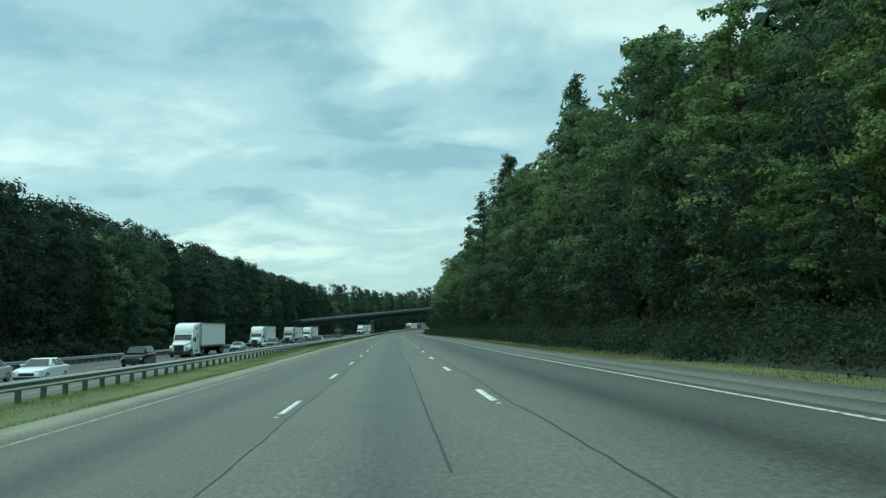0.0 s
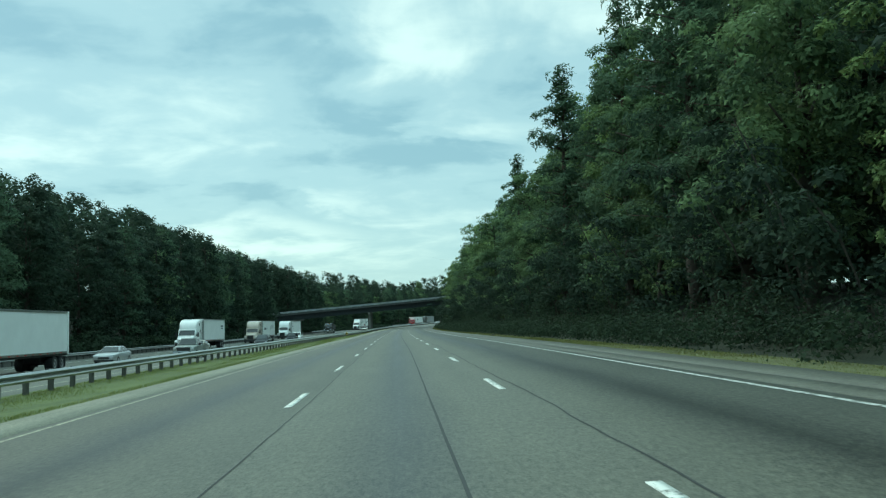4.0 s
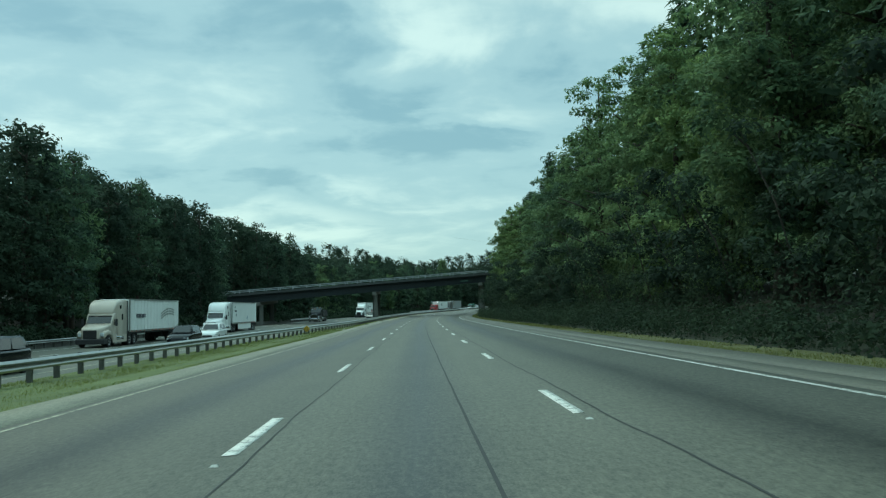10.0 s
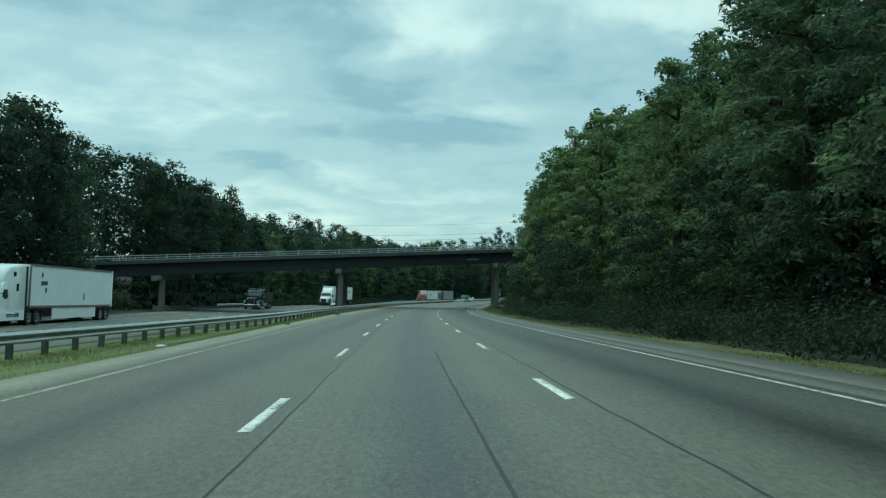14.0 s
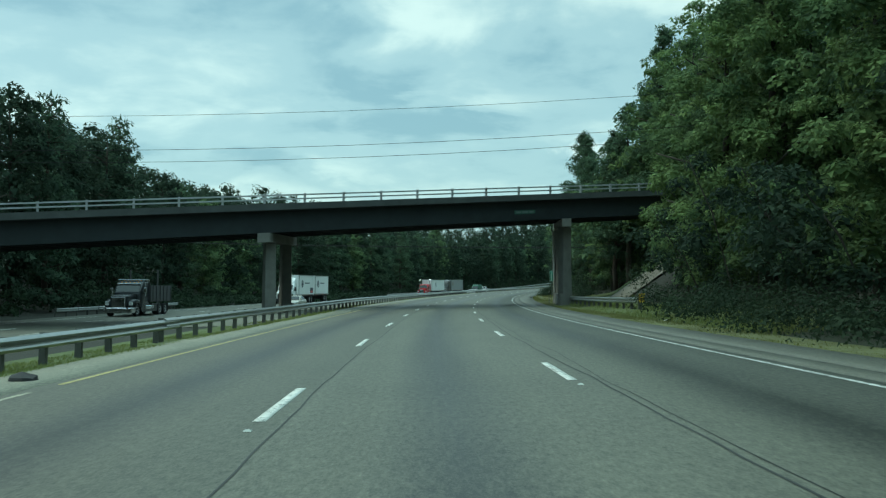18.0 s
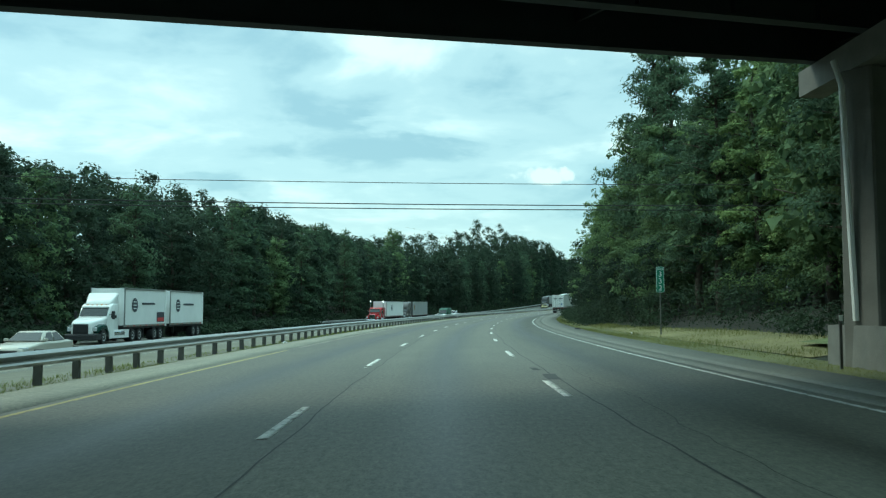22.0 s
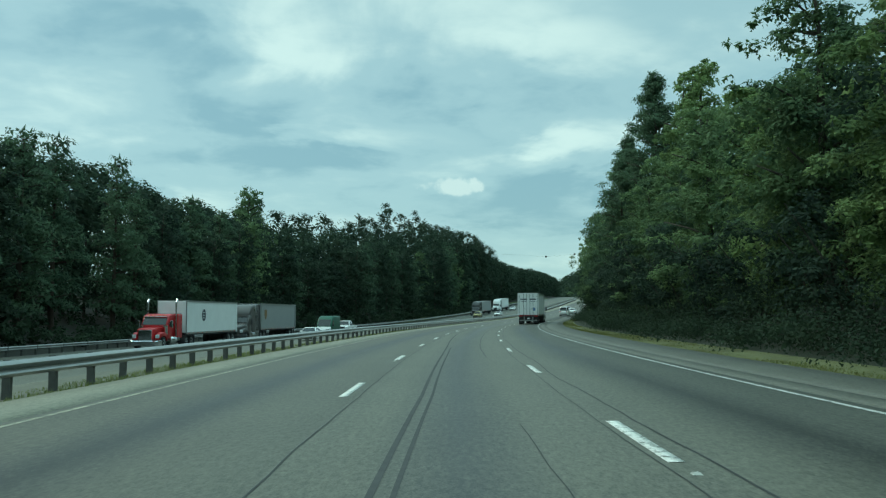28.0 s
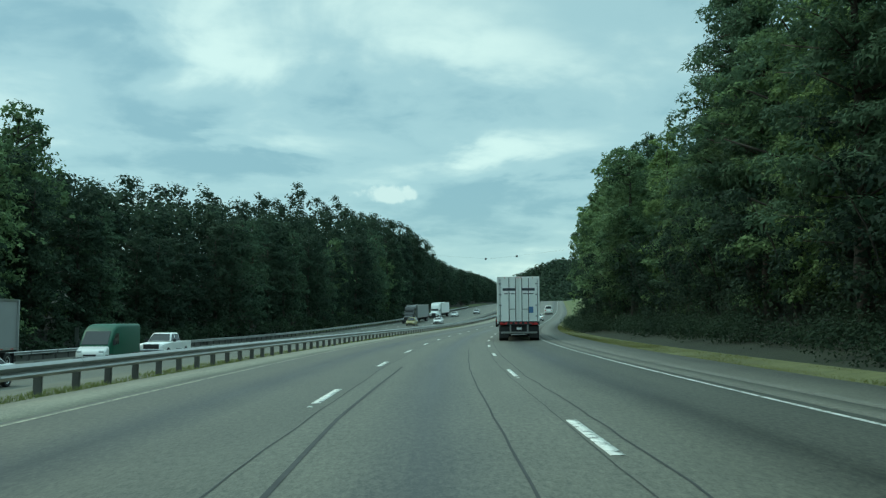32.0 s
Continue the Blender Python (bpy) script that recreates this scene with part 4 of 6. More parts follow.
def trunk_mesh(rng, height, girth, lean, limbs, reach):
    bm = bmesh.new()
    pts = [(lean * (z / height) ** 2 * 0.6 + rng.normal(0, 0.08), rng.normal(0, 0.08), z) for z in np.linspace(-0.4, height, 7)]
    tube(pts, [girth * (1 - 0.9 * i / 6) + 0.02 for i in range(7)], 7, bm)
    ends = []
    for i in range(limbs):
        z = height * rng.uniform(0.25, 0.92)
        a = rng.uniform(0, 2 * math.pi)
        ln = reach * rng.uniform(0.5, 1.0) * (1.15 - 0.7 * z / height)
        b = (lean * (z / height) ** 2 * 0.6, 0, z)
        m = (b[0] + math.cos(a) * ln * 0.5, math.sin(a) * ln * 0.5, z + ln * 0.22)
        e = (b[0] + math.cos(a) * ln, math.sin(a) * ln, z + ln * 0.38)
        tube([b, m, e], [girth * 0.32, girth * 0.2, 0.03], 5, bm)
        ends.append(e)
    return bm, np.array(ends)


LIT_EAST, LIT_WEST = np.array([-0.78, -0.62, 0.0]), np.array([0.78, -0.62, 0.0])


def broadleaf(seed, height, width, low, count, size, mat, label, face=LIT_EAST):
    """A broadleaved tree: tapered trunk, limbs, and an uneven crown of leaf sprays with gaps."""
    rng = np.random.default_rng(seed)
    root = empty("broadleaf_tree", Matrix.Identity(4), label, "tree", "roadside trees")
    bm, ends = trunk_mesh(rng, height * 0.9, 0.16 + height * 0.008, rng.normal(0, 0.6), 13, width * 0.5)
    part("trunk", bm, BARK, root, smooth=True)
    # boughs: each one a chain of shrinking clumps that reaches outwards, sags a little and ends in a raised tip
    n = 36
    z = low + (height * 0.95 - low) * (np.arange(n) + rng.uniform(0, 1, n)) / n
    prof = np.interp(z / height, [0, 0.15, 0.45, 0.72, 0.88, 1.0], [0.72, 0.95, 1.0, 0.80, 0.50, 0.12])
    a = np.arange(n) * 2.4 + rng.normal(0, 0.5, n)
    reach = width * 0.5 * prof * rng.uniform(0.62, 1.22, n)
    first = rng.uniform(0.62, 1.12, n) * width / 7.0 * (0.5 + 0.5 * prof)
    c, rad = [], []
    for f, k, rise in ((0.42, 1.0, 0.25), (0.74, 0.80, 0.1), (1.0, 0.55, -0.2), (1.02, 0.36, 0.5)):
        turn = a + rng.normal(0, 0.22, n)
        c.append(np.stack([np.cos(turn) * reach * f, np.sin(turn) * reach * f, z + rise * first + rng.normal(0, 0.15, n)], -1))
        rad.append(first * k * rng.uniform(0.8, 1.2, n))
    # the heart of the crown along the trunk
    hz = np.linspace(low + 1.0, height * 0.9, 8)
    hp = np.interp(hz / height, [0, 0.2, 0.5, 0.8, 1.0], [0.7, 0.95, 1.0, 0.6, 0.2])
    c = np.concatenate(c + [np.stack([rng.normal(0, 0.3, 8), rng.normal(0, 0.3, 8), hz], -1)])
    rad = np.concatenate(rad + [width * 0.19 * hp])
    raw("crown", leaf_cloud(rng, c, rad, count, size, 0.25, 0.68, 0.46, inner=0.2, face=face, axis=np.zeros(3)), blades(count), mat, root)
    return root


def pine(seed, height, width, low, count, size, label, face=LIT_EAST):
    """A pine: straight reddish trunk, whorls of limbs, needle tufts in layered clumps."""
    rng = np.random.default_rng(seed)
    root = empty("pine_tree", Matrix.Identity(4), label, "tree", "roadside trees")
    bm = bmesh.new()
    tube([(rng.normal(0, 0.05), rng.normal(0, 0.05), q) for q in np.linspace(-0.4, height * 0.97, 7)], [0.26 * (1 - 0.9 * i / 6) + 0.02 for i in range(7)], 7, bm)
    c, rad = [], []
    z = low
    while z < height:
        f = np.interp((z - low) / (height - low), [0, 0.25, 0.7, 1.0], [0.8, 1.0, 0.65, 0.12])
        for k in range(rng.integers(4, 7)):
            a = rng.uniform(0, 2 * math.pi)
            ln = width * 0.5 * f * rng.uniform(0.6, 1.1)
            e = np.array([math.cos(a) * ln, math.sin(a) * ln, z + rng.uniform(-0.2, 0.5) + 0.1 * ln])
            tube([(0, 0, z), tuple(e)], [0.06, 0.015], 3, bm)
            for t in (0.3, 0.65, 1.0):
                c.append(e * np.array([t, t, 1]) + rng.normal(0, 0.18, 3)); rad.append(rng.uniform(0.45, 0.85) * (0.55 + 0.45 * f) * width / 5.5)
        z += rng.uniform(0.5, 0.95)
    part("trunk", bm, PINE_BARK, root, smooth=True)
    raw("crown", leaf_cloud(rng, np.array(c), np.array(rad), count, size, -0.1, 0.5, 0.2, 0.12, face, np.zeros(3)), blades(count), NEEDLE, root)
    return root


FINE, MEDIUM, ROUGH = 15000, 4200, 5000
fine_trees = [
    broadleaf(1, 15, 7.2, 0.8, FINE, 0.158, LEAF, "tall dark green broadleaved tree at the forest edge"),
    broadleaf(2, 15, 6.4, 0.6, FINE, 0.158, LEAF, "dense dark green broadleaved tree at the forest edge"),
    broadleaf(3, 15, 6.0, 1.0, FINE, 0.158, LEAF_LIGHT, "light green leafy tree standing at the forest edge"),
    broadleaf(4, 15, 7.6, 2.0, FINE, 0.164, LEAF, "broad-crowned green tree leaning over the verge"),
    broadleaf(5, 15, 5.2, 0.7, FINE, 0.154, LEAF_LIGHT, "slim young tulip-like tree with bright green leaves"),
    pine(6, 15, 5.8, 3.0, FINE, 0.24, "tall dark pine rising among broadleaved trees"),
    pine(7, 15, 5.0, 2.0, FINE, 0.23, "narrow dark green pine at the forest edge"),
]
medium_trees = [
    broadleaf(11, 15, 7.6, 2.0, MEDIUM, 0.34, LEAF, "dark green broadleaved tree behind the forest edge"),
    broadleaf(12, 15, 6.6, 3.0, MEDIUM, 0.33, LEAF_LIGHT, "light green broadleaved tree behind the forest edge"),
    pine(13, 15, 5.6, 4.0, MEDIUM, 0.42, "tall dark pine behind the forest edge"),
    pine(14, 15, 6.4, 6.0, MEDIUM, 0.42, "high-crowned pine with a bare reddish trunk"),
]
rough_trees = [
    broadleaf(21, 15, 8.0, 0.5, ROUGH, 0.27, LEAF_SHADED, "dark green broadleaved tree beyond the oncoming lanes", LIT_WEST),
    broadleaf(22, 15, 7.2, 0.5, ROUGH, 0.27, LEAF_SHADED, "dense green tree in the woods beyond the oncoming lanes", LIT_WEST),
    broadleaf(23, 15, 7.6, 0.8, ROUGH, 0.27, LEAF, "paler green tree in the woods beyond the oncoming lanes", LIT_WEST),
    pine(24, 15, 6.2, 2.0, ROUGH, 0.40, "dark pine in the woods beyond the oncoming lanes", LIT_WEST),
]
plant_rng = random.Random(42)


def plant(models, s, lat, height, weights):
    t = plant_rng.choices(models, weights)[0]
    k = height / 15.0
    p = at(s, lat, -0.1)
    if "used" not in t:
        t["used"] = 1
        o = t
    else:
        o = copy_thing(t, Matrix.Identity(4))
    w = k ** 0.5 * plant_rng.uniform(0.9, 1.15)
    o.matrix_basis = Matrix.LocRotScale(p, Euler((0, 0, float(heading(s)) + plant_rng.uniform(-0.75, 0.75))), (w, w, k))
    return o


def height_right(s):
    return np.interp(s, [0, 34, 48, 61, 77, 88, 104, 125, 144, 160, 173, 190, 202, 212, 227, 236, 255, 276, 300, 324, 345, 372, 388, 415, 458, 470, 484, 505, 520, 530, 541, 548, 578, 640],
                     [15, 18.5, 19, 20, 21.8, 22.3, 22, 20.5, 20.5, 19.5, 17.5, 17.5, 18.5, 19.8, 19.5, 18, 17, 17.5, 18.5, 19.5, 17, 17.5, 17, 18, 18, 15, 15, 15.5, 18, 20.0, 18.5, 16.2, 20, 22])


def height_left(s):
    return np.interp(s, [45, 95, 173, 208, 236, 255, 281, 300, 337, 356, 376, 392, 421, 433, 459, 488, 530, 564, 576, 585, 610, 690, 730, 770, 810, 900],
                     [17.0, 18.2, 19.0, 20.6, 22.0, 22.8, 21.2, 20.8, 21.4, 20.2, 20.2, 17.8, 15.2, 15.8, 16.0, 19.0, 17.2, 16.6, 16.2, 15.4, 17.0, 21.5, 27, 27, 20, 16])


def clear_of_bridge(s, lat):
    p = at(s, lat)
    d = (p - B0)
    v = d.x * BV.x + d.y * BV.y
    return v < -3.2 or v > DECK_W + 3.0


def bare(s, lat):
    """Ground kept free of trees: the overpass and the slope beside it."""
    return not clear_of_bridge(s, lat) or (331 < s < 346 and 0 < lat < 21)


for lat0, step, extra, s0, s1 in ((14.6, 5.2, -1.4, 22, 640), (19.0, 6.4, 0.2, 4, 640)):
    s = s0
    while s < s1:
        la = lat0 + plant_rng.uniform(-1.3, 1.9) + float(np.interp(s, [356, 362, 382, 388, 525, 540, 556, 566], [0, 1.7, 1.7, 0, 0, 1.6, 1.6, -0.6]))
        if not bare(s, la):
            h = float(height_right(s)) * plant_rng.uniform(0.78, 1.05) + extra
            if lat0 < 16 and s < 575 or s < 62:
                # light-leaved trees crowd s 262 to 318, imitating brighter light there
                plant(fine_trees, s, la, h, (2, 2, 7, 3, 6, 1, 1) if 262 < s < 318 else (5, 5, 1, 4, 1, 4, 4) if 195 < s < 262 else (3, 3, 5, 4, 5, 2, 2) if s < 100 else (4, 4, 4, 4, 4, 4, 4))
            else:
                plant(medium_trees, s, la, h, (3, 2, 2, 2))
        s += step * plant_rng.uniform(0.7, 1.3)
for s, la, h, k in ((365, 17, 18.5, 2), (368, 21, 23, 3), (366, 24, 22, 2), (371, 17.2, 17, 0), (351, 27, 19, 2), (344, 29, 20, 0), (353, 24, 19, 0), (357, 21, 18, 0), (361, 19, 19, 1), (358, 27, 21, 0), (364, 28, 22, 0), (350, 32, 21, 0), (372, 25, 21, 0)):
    plant(medium_trees[k:k + 1], s, la, h, (1,))
for s, la, h, k in ((27, 13.4, 5.6, 2), (321, 14.8, 17, 0), (327.5, 14.6, 16, 2), (314, 16.0, 17, 1), (319, 17.2, 18, 3), (324, 16.6, 17, 0), (328.5, 18.6, 18, 1), (331, 23.5, 17, 0), (336, 25.0, 18, 1)):
    plant(fine_trees[k:k + 1], s, la, h, (1,))
for s, la, h in ((495, 17.4, 20.5), (489, 16.8, 19.5), (500, 17.6, 21.0)):
    plant(fine_trees[4:5], s, la, h, (1,))
for s, la, h in ((357.5, 19.5, 22.0), (401, 15.4, 21.0), (406, 15.0, 22.5), (411, 16.4, 20.5), (534, 16.2, 21.0), (539, 16.8, 21.0), (509, 16.4, 22.0), (514, 16.8, 23.0)):
    plant(fine_trees[5:6], s, la, h, (1,))
s = 45
while s < 760:
    la = -38.8 + plant_rng.uniform(-1.5, 1.5)
    if clear_of_bridge(s, la):
        plant(rough_trees, s, la, float(height_left(s)) * plant_rng.uniform(0.74, 1.03), (5, 5, 1, 4))
    s += 5.8 * plant_rng.uniform(0.7, 1.3)
for s, la, h in ((566, -44.0, 23.0), (571, -45.5, 22.0), (470, -43.0, 19.0)):
    plant(rough_trees[2:3], s, la, h, (1,))
for t in fine_trees + medium_trees + rough_trees:
    if "used" in t:
        del t["used"]


def woods(name, rows, label, seed, tall, face, count=420, size=1.0, bare_foot=0.08):
    """Deeper rows of the forest, past counting: one mesh of crowns and one of trunks."""
    rng = np.random.default_rng(seed)
    leaves, trunks = [], bmesh.new()
    for s0, s1, lat, step, h0, h1 in rows:
        s = s0
        while s < s1:
            la = lat + rng.uniform(-2, 2)
            if clear_of_bridge(s, la):
                p = np.array(at(s, la))
                h, w = tall(s) * rng.uniform(h0, h1), rng.uniform(7.0, 9.8)
                n = 26
                z = bare_foot + (np.arange(n) + rng.uniform(0, 1, n)) / n * (0.97 - bare_foot)
                prof = np.interp(z, [0, 0.2, 0.5, 0.75, 0.9, 1.0], [0.6, 0.9, 1.0, 0.86, 0.62, 0.22])
                a = np.arange(n) * 2.4 + rng.normal(0, 0.5, n)
                rr = w * 0.5 * prof * rng.uniform(0.2, 0.85, n)
                c = np.stack([np.cos(a) * rr, np.sin(a) * rr, z * h], -1) + p
                leaves.append(leaf_cloud(rng, c, rng.uniform(1.3, 2.2, n) * (0.72 + 0.28 * prof), count, size, 0.1, 0.85, 0.58, 0.25, face, p))
                tube([p - [0, 0, 0.5], p + [0, 0, h * 0.8]], [0.22, 0.06], 4, trunks)
            s += step * rng.uniform(0.75, 1.3)
    v = np.concatenate(leaves)
    root = empty(name, Matrix.Identity(4), label, "woods", kind="stuff")
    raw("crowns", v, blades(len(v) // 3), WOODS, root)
    part("trunks", trunks, BARK, root)
    return root


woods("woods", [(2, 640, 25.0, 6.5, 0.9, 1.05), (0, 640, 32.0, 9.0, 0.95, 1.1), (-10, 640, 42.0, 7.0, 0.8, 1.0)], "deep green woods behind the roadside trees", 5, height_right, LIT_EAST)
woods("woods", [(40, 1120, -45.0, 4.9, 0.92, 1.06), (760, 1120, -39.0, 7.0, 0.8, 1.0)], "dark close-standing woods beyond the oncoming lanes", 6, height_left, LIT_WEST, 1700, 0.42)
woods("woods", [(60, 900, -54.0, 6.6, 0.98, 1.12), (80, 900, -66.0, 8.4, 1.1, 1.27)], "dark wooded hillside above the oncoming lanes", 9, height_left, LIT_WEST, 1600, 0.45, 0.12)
woods("woods", [(636, 1000, 30.0, 7.0, 0.3, 0.42), (645, 1000, 40.0, 9.0, 0.36, 0.5)], "low distant woods along the climbing road", 8, height_right, LIT_EAST, 700, 0.7)


def thicket(name, rows, label, seed, size=0.18, mat=LEAF):
    """Low growth and saplings at the forest's hem."""
    rng = np.random.default_rng(seed)
    leaves = []
    for s0, s1, lat, step, h0, h1, count in rows:
        s = s0
        while s < s1:
            la = float(lat(s)) + rng.uniform(-0.6, 0.6) + (1.4 if 358 < s < 382 and lat(s) > 0 else float(np.interp(s, [500, 515, 555, 566], [0, 1.7, 1.7, 0])) if lat(s) > 0 else 0.0)
            if 312 < s < 358 and la > 0:
                clear = s > 346 and la > 13.0 or s < 331 and la > 11.6
            else:
                clear = True
            if clear:
                p = np.array(at(s, la))
                h = rng.uniform(h0, h1)
                n = 7
                c = np.stack([rng.uniform(-1.1, 1.1, n), rng.uniform(-1.1, 1.1, n), rng.uniform(0.1, 1, n) * h], -1) + p
                leaves.append(leaf_cloud(rng, c, rng.uniform(0.5, 0.95, n), count, size, 0.2, 0.8))
            s += step * rng.uniform(0.7, 1.3)
    v = np.concatenate(leaves)
    ob = raw(name, v, blades(len(v) // 3), mat)
    return tagged(ob, label, "undergrowth", kind="stuff")


thicket("undergrowth", [(0, 640, lambda s: verge_edge(s) + 3.9, 2.2, 0.4, 2.9, 560)], "tangled green undergrowth at the foot of the trees", 12, 0.115, SHADE_LEAF)


def saplings(name, s0, s1, lat, step, count, size, label, seed):
    """Slender young trees that lean out from the forest's edge and hang their boughs over the verge."""
    rng = np.random.default_rng(seed)
    leaves, stems = [], bmesh.new()
    s = s0
    while s < s1:
        la = float(lat(s)) + rng.uniform(-0.5, 0.9) + float(np.interp(s, [500, 515, 555, 566], [0, 1.7, 1.7, 0]))
        if not 317 < s < 384:
            foot, h = np.array(at(s, la + 1.6)), rng.uniform(3.6, 7.0)
            top = np.array(at(s, la - 0.5)) + [0, 0, h]
            tube([foot - [0, 0, 0.2], (foot + top) / 2 + [0, 0, h * 0.12], top], [0.06, 0.04, 0.015], 4, stems)
            n = 9
            f = np.linspace(0.28, 1.0, n)[:, None]
            c = foot * (1 - f) + top * f + rng.uniform(-1.0, 1.0, (n, 3)) * [1, 1, 0.35]
            leaves.append(leaf_cloud(rng, c, rng.uniform(0.45, 0.85, n), count, size, 0.3, 0.6, 0.46))
        s += step * rng.uniform(0.6, 1.4)
    v = np.concatenate(leaves)
    root = empty(name, Matrix.Identity(4), label, "undergrowth", kind="stuff")
    raw("leaves", v, blades(len(v) // 3), LEAF_SHADED, root)
    part("stems", stems, BARK, root)
    return root


saplings("saplings", 5, 600, lambda s: verge_edge(s) + 3.0, 4.2, 900, 0.16, "leaning young trees whose boughs overhang the verge", 17)
thicket("weeds", [(2, 356, lambda s: verge_edge(s) + 2.45, 1.15, 0.1, 1.0, 520), (403, 640, lambda s: verge_edge(s) + 2.45, 1.15, 0.1, 1.0, 520)], "low dark weeds between the verge and the trees", 15, 0.105, SHADE_LEAF)
thicket("undergrowth", [(0, 680, lambda s: 23.0, 2.6, 2.0, 5.5, 120), (30, 110, lambda s: 19.0, 2.4, 3.0, 7.0, 150), (40, 300, lambda s: 30.0, 2.2, 5.0, 9.0, 150), (50, 300, lambda s: 26.5, 2.0, 3.5, 8.0, 170)], "shaded undergrowth deep between the trees", 14, 0.42, SHADE_LEAF)
thicket("undergrowth", [(40, 330, lambda s: 36.0, 1.9, 4.0, 9.0, 130), (60, 360, lambda s: 48.0, 2.1, 5.0, 10.0, 130)], "tall dark thicket far back in the woods", 18, 0.7, SHADE_LEAF)
thicket("undergrowth", [(50, 760, lambda s: -35.4, 2.8, 0.5, 2.4, 300), (40, 760, lambda s: -42.0, 2.6, 2.0, 6.0, 190), (371, 477, lambda s: -32.3, 1.5, 0.3, 1.1, 160)], "dark undergrowth behind the far guardrail", 13, 0.34, SHADE_LEAF)


def grass(name, s0, s1, lat0, lat1, per_m, h0, h1, label, seed, mat):
    rng = np.random.default_rng(seed)
    n = int((s1 - s0) * per_m)
    s = rng.uniform(s0, s1, n)
    f = rng.random(n)
    lat = (lat0(s) if callable(lat0) else lat0) * (1 - f) + (lat1(s) if callable(lat1) else lat1) * f
    patch = np.sin(s * 0.7) * np.sin(s * 0.23 + lat) + np.sin(s * 0.11 + 2 * lat)
    keep = rng.random(n) < 0.75 + 0.25 * patch
    s, lat = s[keep], lat[keep]
    p = at_many(s, lat, -0.02)
    n = len(p)
    a = rng.uniform(0, 6.28, n)
    h = rng.uniform(h0, h1, n) * (1 + 0.35 * patch[keep])
    w = rng.uniform(0.005, 0.014, n)
    d = np.stack([np.cos(a), np.sin(a), np.zeros(n)], -1)
    lean = np.stack([rng.normal(0, 0.35, n) * h, rng.normal(0, 0.35, n) * h, h], -1)
    v = np.stack([p - d * w[:, None], p + d * w[:, None], p + lean], 1).reshape(-1, 3)
    return tagged(raw(name, v, np.arange(n * 3).reshape(n, 3), mat), label, "grass", kind="stuff")


grass("median_grass_blades", 5, 330, lambda s: rail_lat(s) - 0.8, -7.0, 700, 0.02, 0.075, "tufted green and straw-coloured grass below the guardrail", 31, GRASS)
grass("median_grass_blades", 330, 640, lambda s: rail_lat(s) - 0.9, lambda s: -7.65 + 0 * s, 190, 0.03, 0.10, "thin weedy grass under the curving guardrail", 32, GRASS)
tagged(strip("roadside_grass", np.linspace(298, 334.0, 15), [9.0, 10.0, 11.0, 12.4], 0.012, GRASS_SOIL), "rough grass behind the short guardrail", "grass", kind="structure")
tagged(strip("roadside_grass", np.linspace(612, 1000.0, 50), [9.4, 12.0, 16.0, 22.0, 29.0], 0.012, GRASS_SOIL), "mown grass slope beside the climbing road", "grass", kind="structure")
tagged(strip("roadside_grass", np.linspace(620, 1000.0, 50), [-37.0, -34.5, -33.2], 0.012, GRASS_SOIL), "mown grass beyond the far oncoming lanes", "grass", kind="structure")
SIGN_S = np.linspace(356, 404.0, 20)


def sign_hem(q):
    """Offset at which the straw grass round the mile sign ends."""
    return np.interp(q, [356, 372, 388, 404], [12.2, 12.2, 10.8, 10.3])


tagged(strip("roadside_grass", SIGN_S, [9.2, 9.8, (9.8 + sign_hem(SIGN_S)) / 2, sign_hem(SIGN_S)], 0.012, STRAW_SOIL), "wide straw-coloured grass verge round the mile sign", "grass", kind="structure")
grass("verge_grass_blades", 296, 346, lambda s: 8.8 + 0 * s, lambda s: 12.6 + 0 * s, 420, 0.06, 0.26, "rough green and straw-coloured grass round the short guardrail", 34, GRASS)
grass("verge_grass_blades", 356, 404, lambda s: 9.0 + 0 * s, sign_hem, 300, 0.05, 0.16, "straw-coloured grass round the mile sign", 35, GRASS_DRY)
grass("slope_grass_blades", 342, 361, lambda s: 10.6 + 0 * s, lambda s: 19.0 + 0 * s, 900, 0.06, 0.24, "rough green grass on the slope below the deck", 36, GRASS)
grass("verge_grass_blades", 5, 620, verge_edge, lambda s: verge_edge(s) + 1.35, 330, 0.02, 0.07, "dry yellow-green grass on the narrow verge", 33, GRASS_DRY)


# ---- vehicles: the nose points along +y, the origin lies on the ground below it ----
def wheel(parent, x, y, r, w, label="", rim=RIM, dual=False):
    """A tyre with a dished rim; x is the outer face's side."""
    side = 1 if x > 0 else -1
    depth = w * (2.1 if dual else 1.0)
    prof = [(-depth, r * 0.62), (-depth, r * 0.93), (-depth + 0.04, r), (-0.04, r), (0, r * 0.93), (0.0, r * 0.62), (-0.03, r * 0.58)]
    tyre = part("wheel", lathe_x([(side * a, b) for a, b in prof], 18), TYRE, parent, label)
    tyre.location = (x, y, r)
    disc = lathe_x([(side * a, b) for a, b in ((-0.06, r * 0.6), (-0.015, r * 0.6), (-0.02, r * 0.5), (-0.07 if not dual else -0.12, r * 0.32), (-0.04, r * 0.2), (-0.02, r * 0.12))], 14)
    part("rim", disc, rim, tyre, smooth=False)
    return tyre


def pane(pts, off=0.012, mat=GLASS):
    """A thin glass plate on four corners, proud of the body."""
    p = [Vector(q) for q in pts]
    n = (p[1] - p[0]).cross(p[3] - p[0]).normalized() * off
    bm = bmesh.new()
    hexa(bm, [p[0] - n * 0.5, p[1] - n * 0.5, p[2] - n * 0.5, p[3] - n * 0.5, p[0] + n, p[1] + n, p[2] + n, p[3] + n])
